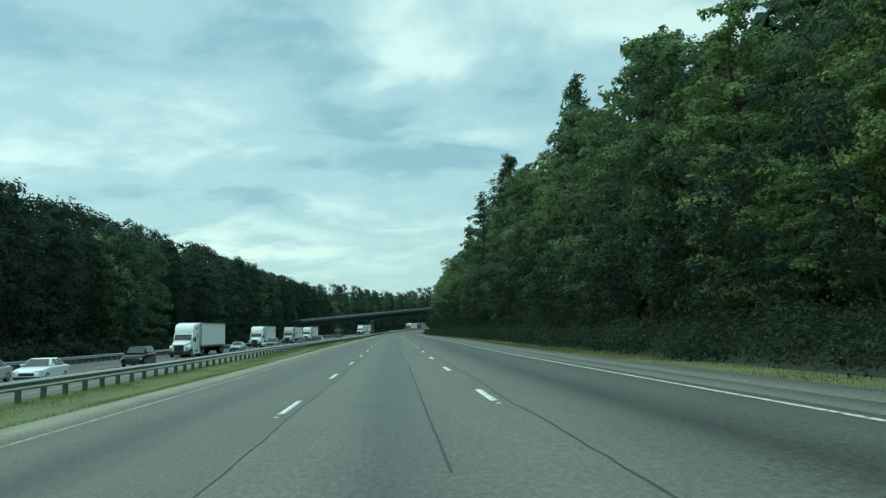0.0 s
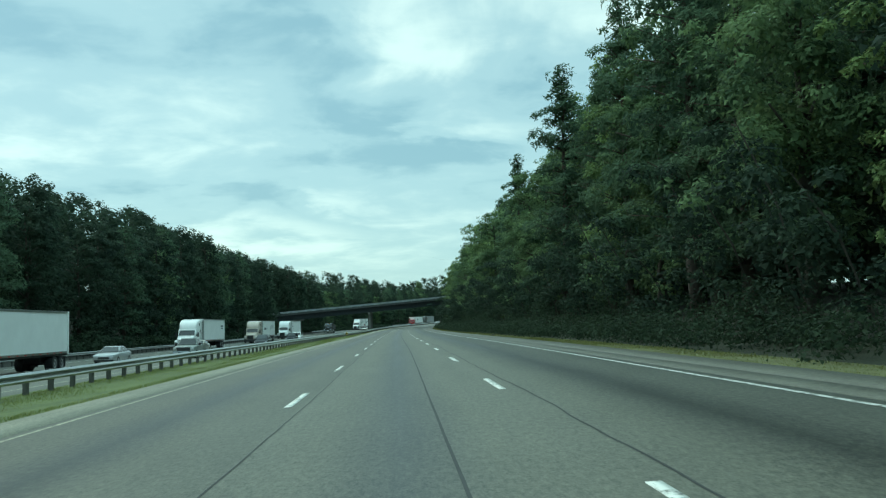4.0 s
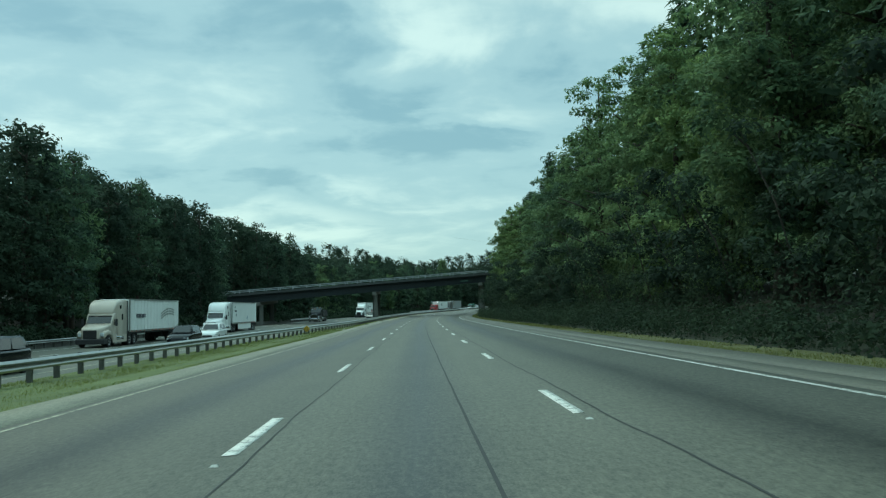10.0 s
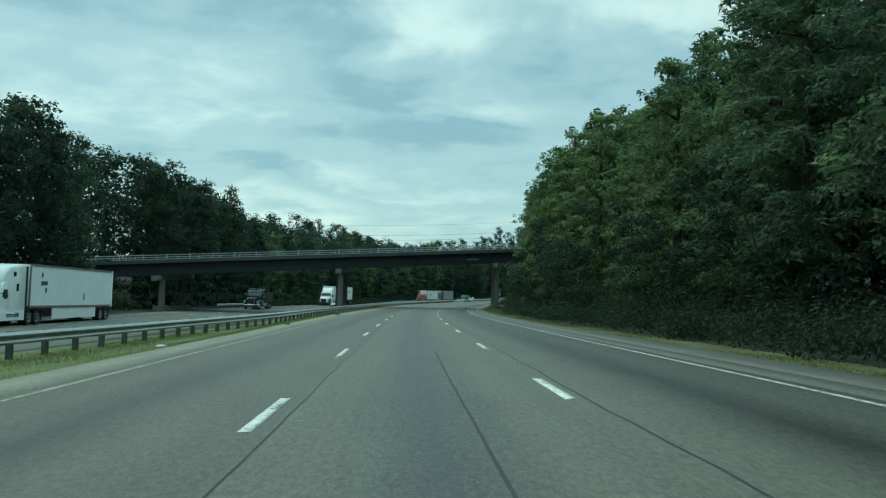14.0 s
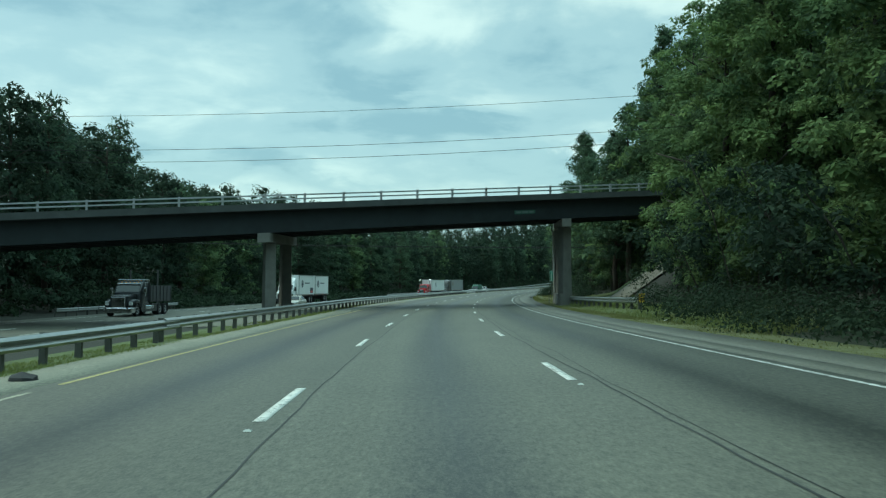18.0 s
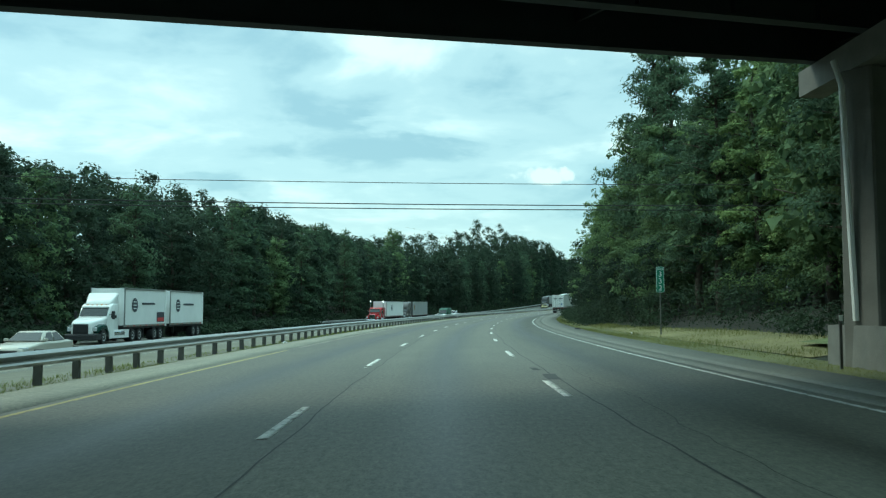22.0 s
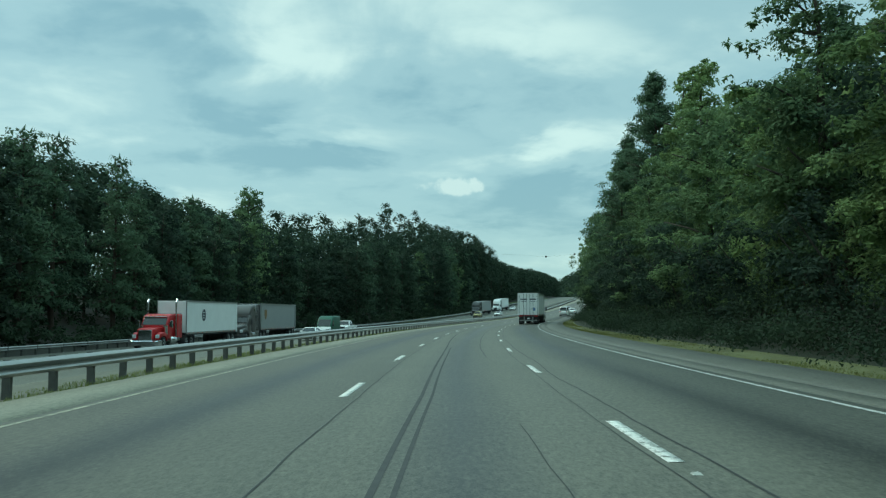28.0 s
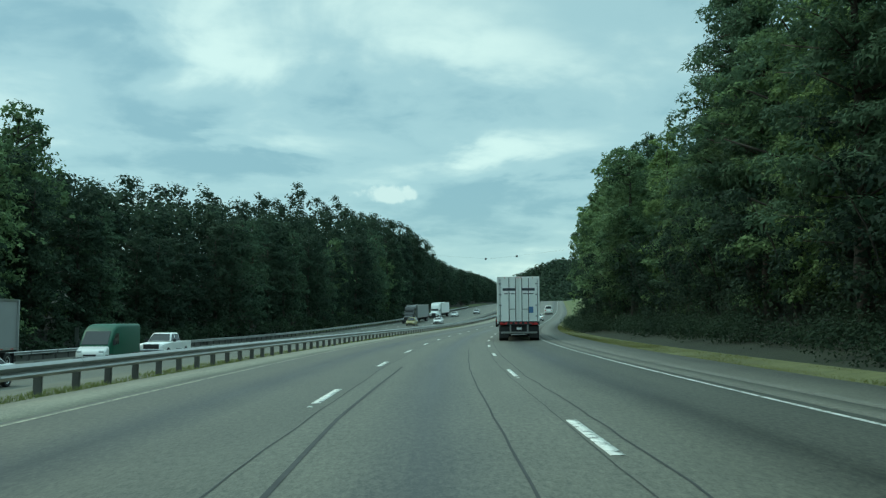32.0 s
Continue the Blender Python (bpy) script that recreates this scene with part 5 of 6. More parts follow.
    bmesh.ops.recalc_face_normals(bm, faces=bm.faces[:])
    return bm


def car(name, m, colour, label, shape="sedan", category="car", metal=0.2):
    """A passenger car. shape gives length, width, heights of bonnet, belt, roof, and where the glass stands."""
    L, W, bonnet, belt, roof, y_ws, y_roof0, y_roof1, y_rw, r = {
        "sedan": (4.75, 1.80, 0.92, 0.98, 1.44, -1.35, -2.10, -3.30, -4.05, 0.32),
        "suv": (4.70, 1.86, 1.05, 1.12, 1.72, -1.20, -1.85, -4.10, -4.55, 0.36),
        "minivan": (5.05, 1.95, 1.02, 1.10, 1.75, -0.95, -1.95, -4.45, -4.95, 0.34),
        "van": (5.60, 2.00, 1.25, 1.30, 2.20, -0.85, -1.60, -5.40, -5.58, 0.36),
    }[shape]
    root = empty(name, m, label, category, "vehicles on the road")
    p = paint(colour, 0.16, metal)
    h = W / 2
    tail = belt + (0.02 if shape != "sedan" else 0.0)
    body = loft([ring(0.0, h * 0.80, 0.34, 0.66, 0.1), ring(-0.12, h * 0.93, 0.26, bonnet - 0.14, 0.12), ring(-0.7, h, 0.22, bonnet - 0.04, 0.13, crown=0.02), ring(y_ws + 0.1, h, 0.2, bonnet + 0.03, 0.13),
                 ring(y_ws - 0.5, h, 0.2, belt, 0.12), ring(-L * 0.6, h, 0.2, belt, 0.12), ring(y_rw - 0.02 if shape == "sedan" else -L + 0.35, h, 0.22, tail + 0.03, 0.12), ring(-L + 0.12, h * 0.95, 0.28, tail - 0.02, 0.12), ring(-L, h * 0.86, 0.36, tail - 0.16, 0.1)])
    part("body", body, p, root, smooth=True)
    a, b = h * 0.93, h * 0.72
    cabin = bmesh.new()
    hexa(cabin, [(-a, y_rw, belt - 0.03), (a, y_rw, belt - 0.03), (a, y_ws, belt - 0.03), (-a, y_ws, belt - 0.03), (-b, y_roof1, roof), (b, y_roof1, roof), (b, y_roof0, roof), (-b, y_roof0, roof)])
    bmesh.ops.bevel(cabin, geom=cabin.edges[:], offset=0.07, segments=2, affect="EDGES")
    part("roof", cabin, p, root, smooth=True)

    def mix(z0, z1, ya0, ya1, x0, x1, t):
        return (x0 + (x1 - x0) * t, ya0 + (ya1 - ya0) * t, z0 + (z1 - z0) * t)

    lo, hi = 0.12, 0.86
    f = lambda x, t: mix(belt - 0.03, roof, y_ws, y_roof0, x * a, x * b, t)
    g = lambda x, t: mix(belt - 0.03, roof, y_rw, y_roof1, x * a, x * b, t)
    part("windscreen", pane([f(0.88, lo), f(-0.88, lo), f(-0.86, hi), f(0.86, hi)]), GLASS, root)
    part("rear_window", pane([g(-0.86, lo + 0.1), g(0.86, lo + 0.1), g(0.84, hi), g(-0.84, hi)]), GLASS, root)
    for sgn in (1, -1):
        for u0, u1 in ((0.12, 0.47), (0.51, 0.88)):
            def q(u, t):
                y = (y_ws + (y_roof0 - y_ws) * t) * (1 - u) + (y_rw + (y_roof1 - y_rw) * t) * u
                return (sgn * (a + (b - a) * t), y, belt - 0.03 + (roof - belt + 0.03) * t)
            pts = [q(u0, lo), q(u1, lo), q(u1, hi), q(u0, hi)]
            part("side_window", pane(pts if sgn > 0 else pts[::-1]), GLASS, root)
        part("mirror", box(sgn * (h + 0.02) - 0.09, sgn * (h + 0.02) + 0.09, y_ws - 0.35, y_ws - 0.2, belt, belt + 0.14, 0.03), p, root)
        part("headlight", box(sgn * h * 0.72 - 0.2, sgn * h * 0.72 + 0.2, -0.22, -0.035, 0.62, 0.76, 0.03), LAMP_CLEAR, root)
        part("tail_light", box(sgn * h * 0.76 - 0.13, sgn * h * 0.76 + 0.13, -L - 0.012, -L + 0.2, tail - 0.32, tail - 0.14, 0.02), LAMP_RED, root)
        for y in (-0.9, -L + 0.95):
            wheel(root, sgn * (h + 0.01), y, r, 0.22)
    part("grille", box(-h * 0.5, h * 0.5, -0.06, 0.012, 0.44, 0.62, 0.02), BLACK, root)
    part("bumper", box(-h * 0.86, h * 0.86, -0.25, 0.015, 0.26, 0.40, 0.03), BLACK, root)
    part("rear_bumper", box(-h * 0.86, h * 0.86, -L - 0.015, -L + 0.2, 0.28, 0.44, 0.03), BLACK, root)
    part("plate", box(-0.16, 0.16, -L - 0.022, -L + 0.0, 0.62, 0.74, 0.004), SIGN_WHITE, root)
    return root


def pickup(m, colour, label):
    root = empty("pickup_truck", m, label, "pickup truck", "vehicles on the road")
    p = paint(colour, 0.3, 0.1)
    h, L, r = 1.0, 5.8, 0.40
    part("body", loft([ring(0, h * 0.88, 0.45, 0.95, 0.1), ring(-0.12, h * 0.97, 0.40, 1.10, 0.1), ring(-1.5, h, 0.38, 1.2, 0.1), ring(-3.75, h, 0.38, 1.22, 0.1)]), p, root, smooth=True)
    bed = bmesh.new()
    box(-h, h, -L, -3.78, 0.45, 0.72, bm=bed); box(-h, -h + 0.08, -L, -3.78, 0.72, 1.22, bm=bed); box(h - 0.08, h, -L, -3.78, 0.72, 1.22, bm=bed); box(-h + 0.08, h - 0.08, -3.86, -3.78, 0.72, 1.22, bm=bed)
    part("bed", bed, p, root)
    part("tailgate", box(-h + 0.09, h - 0.09, -L - 0.01, -L + 0.07, 0.74, 1.21, 0.01), p, root)
    cab = bmesh.new()
    a, b = 0.92, 0.72
    hexa(cab, [(-a, -3.7, 1.18), (a, -3.7, 1.18), (a, -1.45, 1.18), (-a, -1.45, 1.18), (-b, -3.55, 1.88), (b, -3.55, 1.88), (b, -2.15, 1.88), (-b, -2.15, 1.88)])
    bmesh.ops.bevel(cab, geom=cab.edges[:], offset=0.06, segments=2, affect="EDGES")
    part("cab", cab, p, root, smooth=True)
    part("windscreen", pane([(0.82, -1.55, 1.27), (-0.82, -1.55, 1.27), (-0.66, -2.06, 1.79), (0.66, -2.06, 1.79)]), GLASS, root)
    part("rear_window", pane([(-0.7, -3.69, 1.3), (0.7, -3.69, 1.3), (0.6, -3.59, 1.78), (-0.6, -3.59, 1.78)]), GLASS, root)
    for sgn in (1, -1):
        for y0, y1, y2, y3 in ((-1.75, -2.55, -2.55, -2.2), (-2.65, -3.5, -3.42, -2.65)):
            pts = [(sgn * 0.905, y0, 1.27), (sgn * 0.905, y1, 1.27), (sgn * 0.76, y2, 1.78), (sgn * 0.76, y3, 1.78)]
            part("side_window", pane(pts if sgn > 0 else pts[::-1]), GLASS, root)
        part("mirror", box(sgn * 1.1 - 0.12, sgn * 1.1 + 0.12, -1.95, -1.8, 1.2, 1.42, 0.03), BLACK, root)
        part("headlight", box(sgn * 0.76 - 0.16, sgn * 0.76 + 0.16, -0.2, -0.02, 0.80, 1.0, 0.03), LAMP_CLEAR, root)
        part("tail_light", box(sgn * 0.92 - 0.07, sgn * 0.92 + 0.07, -L - 0.015, -L + 0.1, 0.8, 1.15, 0.01), LAMP_RED, root)
        for y in (-0.95, -L + 1.15):
            wheel(root, sgn * (h + 0.01), y, r, 0.26)
    part("grille", box(-0.60, 0.60, -0.08, 0.015, 0.70, 1.00, 0.02), BLACK, root, "black grille")
    part("grille_surround", box(-0.64, 0.64, -0.10, 0.03, 1.00, 1.07, 0.015), CHROME, root, "chrome grille surround")
    part("air_intake", box(-0.5, 0.5, -0.1, 0.085, 0.50, 0.60, 0.01), BLACK, root)
    part("bumper", box(-0.96, 0.96, -0.2, 0.08, 0.45, 0.66, 0.04), CHROME, root, "chrome bumper")
    part("rear_bumper", box(-0.94, 0.94, -L - 0.12, -L + 0.05, 0.46, 0.64, 0.03), CHROME, root)
    return root


def trailer(root, y0, L, colour, ribs=0, hw=1.3, floor=1.15, top=4.1, mark=None, skirt=False):
    """A box trailer from y0 backwards: panels, rails, doors, running gear."""
    p = paint(colour, 0.42)
    y1 = y0 - L
    part("trailer_box", box(-hw + 0.02, hw - 0.02, y1 + 0.05, y0, floor + 0.12, top - 0.04, 0.03), p, root)
    for sgn in (1, -1):
        part("top_rail", box(sgn * hw - 0.03, sgn * hw + 0.03, y1, y0, top - 0.12, top, 0.01), GALV, root)
        part("bottom_rail", box(sgn * hw - 0.03, sgn * hw + 0.03, y1, y0, floor, floor + 0.16, 0.01), GALV, root)
        part("front_post", box(sgn * hw - 0.06, sgn * hw + 0.02, y0 - 0.1, y0 + 0.02, floor, top, 0.02), GALV, root)
        part("rear_post", box(sgn * hw - 0.09, sgn * hw + 0.02, y1 - 0.02, y1 + 0.1, floor - 0.05, top, 0.01), p, root)
        if ribs:
            bm = bmesh.new()
            for k in range(ribs):
                y = y0 - 0.4 - k * (L - 0.8) / (ribs - 1)
                box(sgn * hw - 0.025, sgn * hw + 0.012, y - 0.03, y + 0.03, floor + 0.16, top - 0.12, bm=bm)
            part("side_posts", bm, p, root)
        bm = bmesh.new()
        for k in range(int(L / 1.2)):
            y = y0 - 0.5 - k * 1.2
            box(sgn * (hw + 0.031) - 0.004, sgn * (hw + 0.031) + 0.004, y - 0.3, y, floor + 0.03, floor + 0.09, bm=bm)
        part("reflective_tape", bm, RED_TAPE, root, "red reflective tape")
        if skirt:
            part("side_skirt", box(sgn * (hw - 0.06) - 0.02, sgn * (hw - 0.06) + 0.02, y1 + 3.4, y0 - 4.0, 0.35, floor, 0.01), p, root)
        part("mud_flap", box(sgn * 0.95 - 0.3, sgn * 0.95 + 0.3, y1 + 0.22, y1 + 0.24, 0.22, 0.95), BLACK, root)
        part("tail_light", box(sgn * 1.0 - 0.2, sgn * 1.0 + 0.2, y1 - 0.045, y1 + 0.02, 1.03, 1.14, 0.01), LAMP_RED, root)
        part("landing_leg", box(sgn * 0.6 - 0.06, sgn * 0.6 + 0.06, y0 - 2.75, y0 - 2.6, 0.4, floor, 0.01), CHASSIS, root)
        for y in (y1 + 1.0, y1 + 2.25):
            wheel(root, sgn * (hw - 0.02), y, 0.5, 0.27, dual=True)
    part("floor_frame", box(-hw + 0.1, hw - 0.1, y1 + 0.1, y0 - 0.1, floor - 0.14, floor + 0.1), CHASSIS, root)
    part("bogie", box(-0.55, 0.55, y1 + 0.3, y1 + 3.0, 0.55, floor - 0.14, 0.02), CHASSIS, root)
    for y in (y1 + 1.0, y1 + 2.25):
        part("axle", tube([(-1.1, y, 0.5), (1.1, y, 0.5)], 0.08), CHASSIS, root)
    for sgn in (-1, 1):
        door = part("rear_door", box(min(sgn * 0.012, sgn * (hw - 0.1)), max(sgn * 0.012, sgn * (hw - 0.1)), y1 - 0.02, y1 + 0.045, floor + 0.1, top - 0.16, 0.012), p, root)
        for x in (0.2, 0.62):
            part("lock_rod", tube([(sgn * x, y1 - 0.05, floor + 0.05), (sgn * x, y1 - 0.05, top - 0.1)], 0.022, 6), CHASSIS, door)
        for z in np.linspace(floor + 0.4, top - 0.5, 4):
            part("hinge", box(sgn * (hw - 0.14) - 0.1, sgn * (hw - 0.14) + 0.06, y1 - 0.035, y1 - 0.018, z, z + 0.08), GALV, door)
        part("lock_handle", box(sgn * 0.41 - 0.24, sgn * 0.41 + 0.24, y1 - 0.075, y1 - 0.05, floor + 0.85, floor + 0.9), GALV, door)
        part("print_bar", box(sgn * 0.60 - 0.42, sgn * 0.60 + 0.42, y1 - 0.026, y1 - 0.021, top - 0.90, top - 0.74), PRINT, door)
        for k, (x0, x1) in enumerate(((0.28, 0.5), (0.55, 0.62), (0.67, 0.92))):
            part("print_bar", box(min(sgn * x0, sgn * x1), max(sgn * x0, sgn * x1), y1 - 0.026, y1 - 0.021, top - 1.12, top - 1.06), PRINT, door)
        part("door_seal", box(min(sgn * (hw - 0.13), sgn * (hw - 0.1)), max(sgn * (hw - 0.13), sgn * (hw - 0.1)), y1 - 0.03, y1 - 0.021, floor + 0.12, top - 0.18), CHASSIS, door)
    part("header", box(-hw, hw, y1 - 0.025, y1 + 0.1, top - 0.16, top, 0.01), p, root)
    bm = bmesh.new()
    for x in (-0.9, -0.15, 0, 0.15, 0.9):
        box(x - 0.04, x + 0.04, y1 - 0.04, y1 - 0.02, top - 0.1, top - 0.06, bm=bm)
    part("marker_lamps", bm, LAMP_RED, root)
    part("rear_sill", box(-hw, hw, y1 - 0.04, y1 + 0.1, floor - 0.12, floor + 0.08, 0.015), CHASSIS, root)
    bm = bmesh.new()
    for k in range(8):
        box(-hw + 0.1 + k * 0.31, -hw + 0.26 + k * 0.31, y1 - 0.046, y1 - 0.041, floor - 0.04, floor + 0.03, bm=bm)
    part("sill_tape", bm, RED_TAPE, root, "red and white conspicuity tape")
    bm = bmesh.new()
    box(-1.15, 1.15, y1 + 0.0, y1 + 0.1, 0.48, 0.60, bm=bm)
    for sgn in (1, -1):
        box(sgn * 0.55 - 0.05, sgn * 0.55 + 0.05, y1 + 0.02, y1 + 0.1, 0.6, floor - 0.1, bm=bm)
    part("underride_bar", bm, GALV, root)
    part("plate", box(-0.16, 0.16, y1 - 0.012, y1 - 0.002, 0.72, 0.86), SIGN_WHITE, root)
    if mark == "disc":
        for sgn in (1, -1):
            d = part("emblem", lathe_x([(0, 0.55), (0.008 * sgn, 0.55)], 20), PRINT, root, "round dark emblem")
            d.location = (sgn * (hw + 0.002), y0 - 4.6 if L > 9 else y0 - 2.0, 2.8)
            for z in (2.55, 2.8, 3.05):
                part("print_bar", box(sgn * (hw + 0.014) - 0.003, sgn * (hw + 0.014) + 0.003, d.location.y - 0.3, d.location.y + 0.3, z - 0.03, z + 0.03), SIGN_WHITE, root)
            if L < 9:
                part("print_bar", box(sgn * hw - 0.02, sgn * hw + 0.01, y0 - 6.0, y0 - 3.4, 2.85, 3.0), PRINT, root)
    elif mark == "script":
        for sgn in (1, -1):
            part("print_bar", box(sgn * hw - 0.02, sgn * hw + 0.012, y1 + 0.9, y1 + 2.3, 3.05, 3.25), PRINT, root)
            part("print_bar", box(sgn * hw - 0.02, sgn * hw + 0.012, y1 + 1.1, y1 + 2.1, 2.75, 2.9), PRINT, root)
    elif mark == "shield":
        for sgn in (1, -1):
            bm = bmesh.new()
            y = y0 - 1.9
            hexa(bm, [(sgn * (hw - 0.01), y - 0.1, 2.3), (sgn * (hw + 0.012), y - 0.1, 2.3), (sgn * (hw + 0.012), y + 0.1, 2.3), (sgn * (hw - 0.01), y + 0.1, 2.3), (sgn * (hw - 0.01), y - 0.45, 2.7), (sgn * (hw + 0.012), y - 0.45, 2.7), (sgn * (hw + 0.012), y + 0.45, 2.7), (sgn * (hw - 0.01), y + 0.45, 2.7)])
            box(min(sgn * (hw - 0.01), sgn * (hw + 0.012)), max(sgn * (hw - 0.01), sgn * (hw + 0.012)), y - 0.45, y + 0.45, 2.7, 3.4, bm=bm)
            part("emblem", bm, SHIELD, root, "brown and gold shield-shaped emblem")
    elif mark == "block":
        for sgn in (1, -1):
            for yy, z0, z1, wd in ((2.0, 3.25, 3.55, 0.09), (2.35, 2.72, 2.98, 0.5), (2.7, 2.2, 2.5, 0.09)):
                part("print_bar", box(sgn * hw - 0.02, sgn * hw + 0.012, y0 - yy - wd, y0 - yy + wd, z0, z1), PRINT, root)
            part("print_bar", box(sgn * hw - 0.02, sgn * hw + 0.012, y0 - L * 0.62, y0 - L * 0.62 + 0.14, 1.7, 2.2), BLUE_PRINT, root)
    elif mark == "swoosh":
        for sgn in (1, -1):
            bm = bmesh.new()
            for k in range(3):
                z = 2.2 + k * 0.25
                for j in range(6):
                    y = y0 - L * 0.62 - j * 0.75
                    hexa(bm, [(sgn * hw, y, z + 0.5 * math.sin(j * 0.4)), (sgn * (hw + 0.01), y, z + 0.5 * math.sin(j * 0.4)), (sgn * (hw + 0.01), y - 0.75, z + 0.5 * math.sin(j * 0.4 + 0.4)), (sgn * hw, y - 0.75, z + 0.5 * math.sin(j * 0.4 + 0.4))] +
                         [(sgn * hw, y, z + 0.12 + 0.5 * math.sin(j * 0.4)), (sgn * (hw + 0.01), y, z + 0.12 + 0.5 * math.sin(j * 0.4)), (sgn * (hw + 0.01), y - 0.75, z + 0.12 + 0.5 * math.sin(j * 0.4 + 0.4)), (sgn * hw, y - 0.75, z + 0.12 + 0.5 * math.sin(j * 0.4 + 0.4))])
            part("swoosh", bm, GALV, root, "grey swoosh stripes")
            part("print_bar", box(sgn * hw - 0.02, sgn * hw + 0.012, y0 - 4.6, y0 - 2.0, 2.4, 2.75), PRINT, root)


def tractor(root, colour, high=True, classic=False, chassis_end=-8.4, sleeper=True, stacks=True, guard_colour=None):
    """A bonneted tractor: bumper, bonnet, grille, cab, sleeper with roof fairing, tanks, stacks, wheels."""
    p = paint(colour, 0.25)
    if classic:
        hood = [ring(-0.25, 0.66, 0.85, 1.66, 0.08), ring(-0.4, 0.70, 0.8, 1.72, 0.1), ring(-2.1, 0.84, 0.8, 1.86, 0.12)]
    else:
        hood = [ring(-0.14, 0.60, 0.62, 1.46, 0.1), ring(-0.24, 0.72, 0.58, 1.58, 0.16), ring(-0.7, 0.92, 0.58, 1.72, 0.22), ring(-1.4, 1.02, 0.6, 1.84, 0.22), ring(-2.1, 1.08, 0.7, 1.97, 0.18)]
    part("bonnet", loft(hood), p, root, smooth=True)
    part("cab", loft([ring(-2.04, 1.08, 0.85, 1.94, 0.06), ring(-2.62, 1.12, 0.8, 2.78, 0.08), ring(-2.9, 1.14, 0.8, 2.9, 0.12), ring(-3.75, 1.15, 0.8, 2.92, 0.15)]), p, root, smooth=True)
    if sleeper:
        topz = 4.0 if high else 2.95
        fair = [ring(-2.60, 1.0, 2.74, 2.9, 0.06), ring(-2.78, 1.08, 2.62, 3.32, 0.12), ring(-3.1, 1.14, 2.5, 3.68, 0.2), ring(-3.5, 1.18, 0.8, 3.88, 0.24), ring(-4.2, 1.22, 0.8, topz, 0.22), ring(-5.55, 1.22, 0.8, topz, 0.18)] if high else [ring(-3.7, 1.18, 0.8, 2.92, 0.12), ring(-5.3, 1.2, 0.8, topz, 0.12)]
        part("sleeper", loft(fair), p, root, smooth=True)
        if high:
            for sgn in (1, -1):
                for y0, y1, z0, z1 in ((-4.55, -4.2, 2.25, 2.75), (-4.1, -3.75, 3.2, 3.5)):
                    hole = box(min(sgn * 1.195, sgn * 1.232), max(sgn * 1.195, sgn * 1.232), y0, y1, z0, z1, 0.015)
                    part("sleeper_window", hole, GLASS, root)
    elif high:
        part("roof_fairing", loft([ring(-2.7, 0.9, 2.7, 2.9, 0.1), ring(-3.7, 1.15, 2.7, 3.7, 0.15)]), p, root, smooth=True)
    part("windscreen", pane([(1.0, -2.05, 2.0), (-1.0, -2.05, 2.0), (-0.97, -2.52, 2.68), (0.97, -2.52, 2.68)], 0.025), GLASS, root)
    for sgn in (1, -1):
        pts = [(sgn * 1.125, -2.5, 1.85), (sgn * 1.14, -3.45, 1.85), (sgn * 1.13, -3.4, 2.5), (sgn * 1.11, -2.72, 2.5)]
        part("side_window", pane(pts if sgn > 0 else pts[::-1], 0.02), GLASS, root)
        part("mirror", box(sgn * 1.42 - 0.1, sgn * 1.42 + 0.1, -2.35, -2.25, 1.75, 2.35, 0.03), CHROME if classic else BLACK, root)
        part("mirror_arm", tube([(sgn * 1.1, -2.3, 2.1), (sgn * 1.35, -2.3, 2.1)], 0.025, 6), CHASSIS, root)
        part("headlight", box(sgn * (0.9 if not classic else 0.98) - 0.15, sgn * (0.9 if not classic else 0.98) + 0.15, -0.62, -0.30, 0.92, 1.22, 0.06), LAMP_CLEAR, root)
        fender = loft([ring(-0.42, 0.2, 0.78, 1.24, 0.08, cx=sgn * 0.96), ring(-0.9, 0.22, 1.04, 1.42, 0.1, cx=sgn * 1.0), ring(-1.65, 0.22, 1.04, 1.40, 0.1, cx=sgn * 1.01), ring(-2.05, 0.2, 0.65, 0.9, 0.06, cx=sgn * 1.0)])
        part("mudguard", fender, paint(guard_colour, 0.25) if guard_colour else p, root, smooth=True)
        tank = part("fuel_tank", lathe_x([(0, 0.30), (0.02, 0.33), (1.75, 0.33), (1.77, 0.30)], 16), CHROME, root, "bright fuel tank", smooth=True)
        tank.rotation_euler = (0, 0, -math.pi / 2); tank.location = (sgn * 0.95, -2.9, 0.72)
        wheel(root, sgn * 1.2, -1.28, 0.5, 0.28)
        for y in (-6.3, -7.6):
            wheel(root, sgn * 1.22, y, 0.5, 0.27, dual=True)
        if classic and stacks:
            part("exhaust_stack", tube([(sgn * 1.25, -3.7, 1.0), (sgn * 1.25, -3.7, 3.9), (sgn * 1.25, -3.95, 4.15)], 0.09, 10), CHROME, root, "chrome exhaust stack")
            part("air_cleaner", tube([(sgn * 1.0, -2.0, 1.2), (sgn * 1.0, -2.0, 1.95)], 0.2, 12), CHROME, root)
        else:
            part("side_fairing", box(sgn * 1.21 - 0.03, sgn * 1.21 + 0.03, -5.5, -2.1, 0.36, 0.98, 0.02), p, root)
            # extender coloured black to paint in the shaded gap before the trailer
            part("gap_shade_extender", box(sgn * 1.2 - 0.02, sgn * 1.2 + 0.02, -5.85, -5.5, 1.0, 3.9, 0.01), BLACK, root)
    gm = CHROME if classic else BLACK
    part("grille", box(-0.56, 0.56, -0.3, -0.2 if classic else -0.1, 0.74, 1.6 if classic else 1.44, 0.04), gm, root, "bright grille" if classic else "black grille")
    bm = bmesh.new()
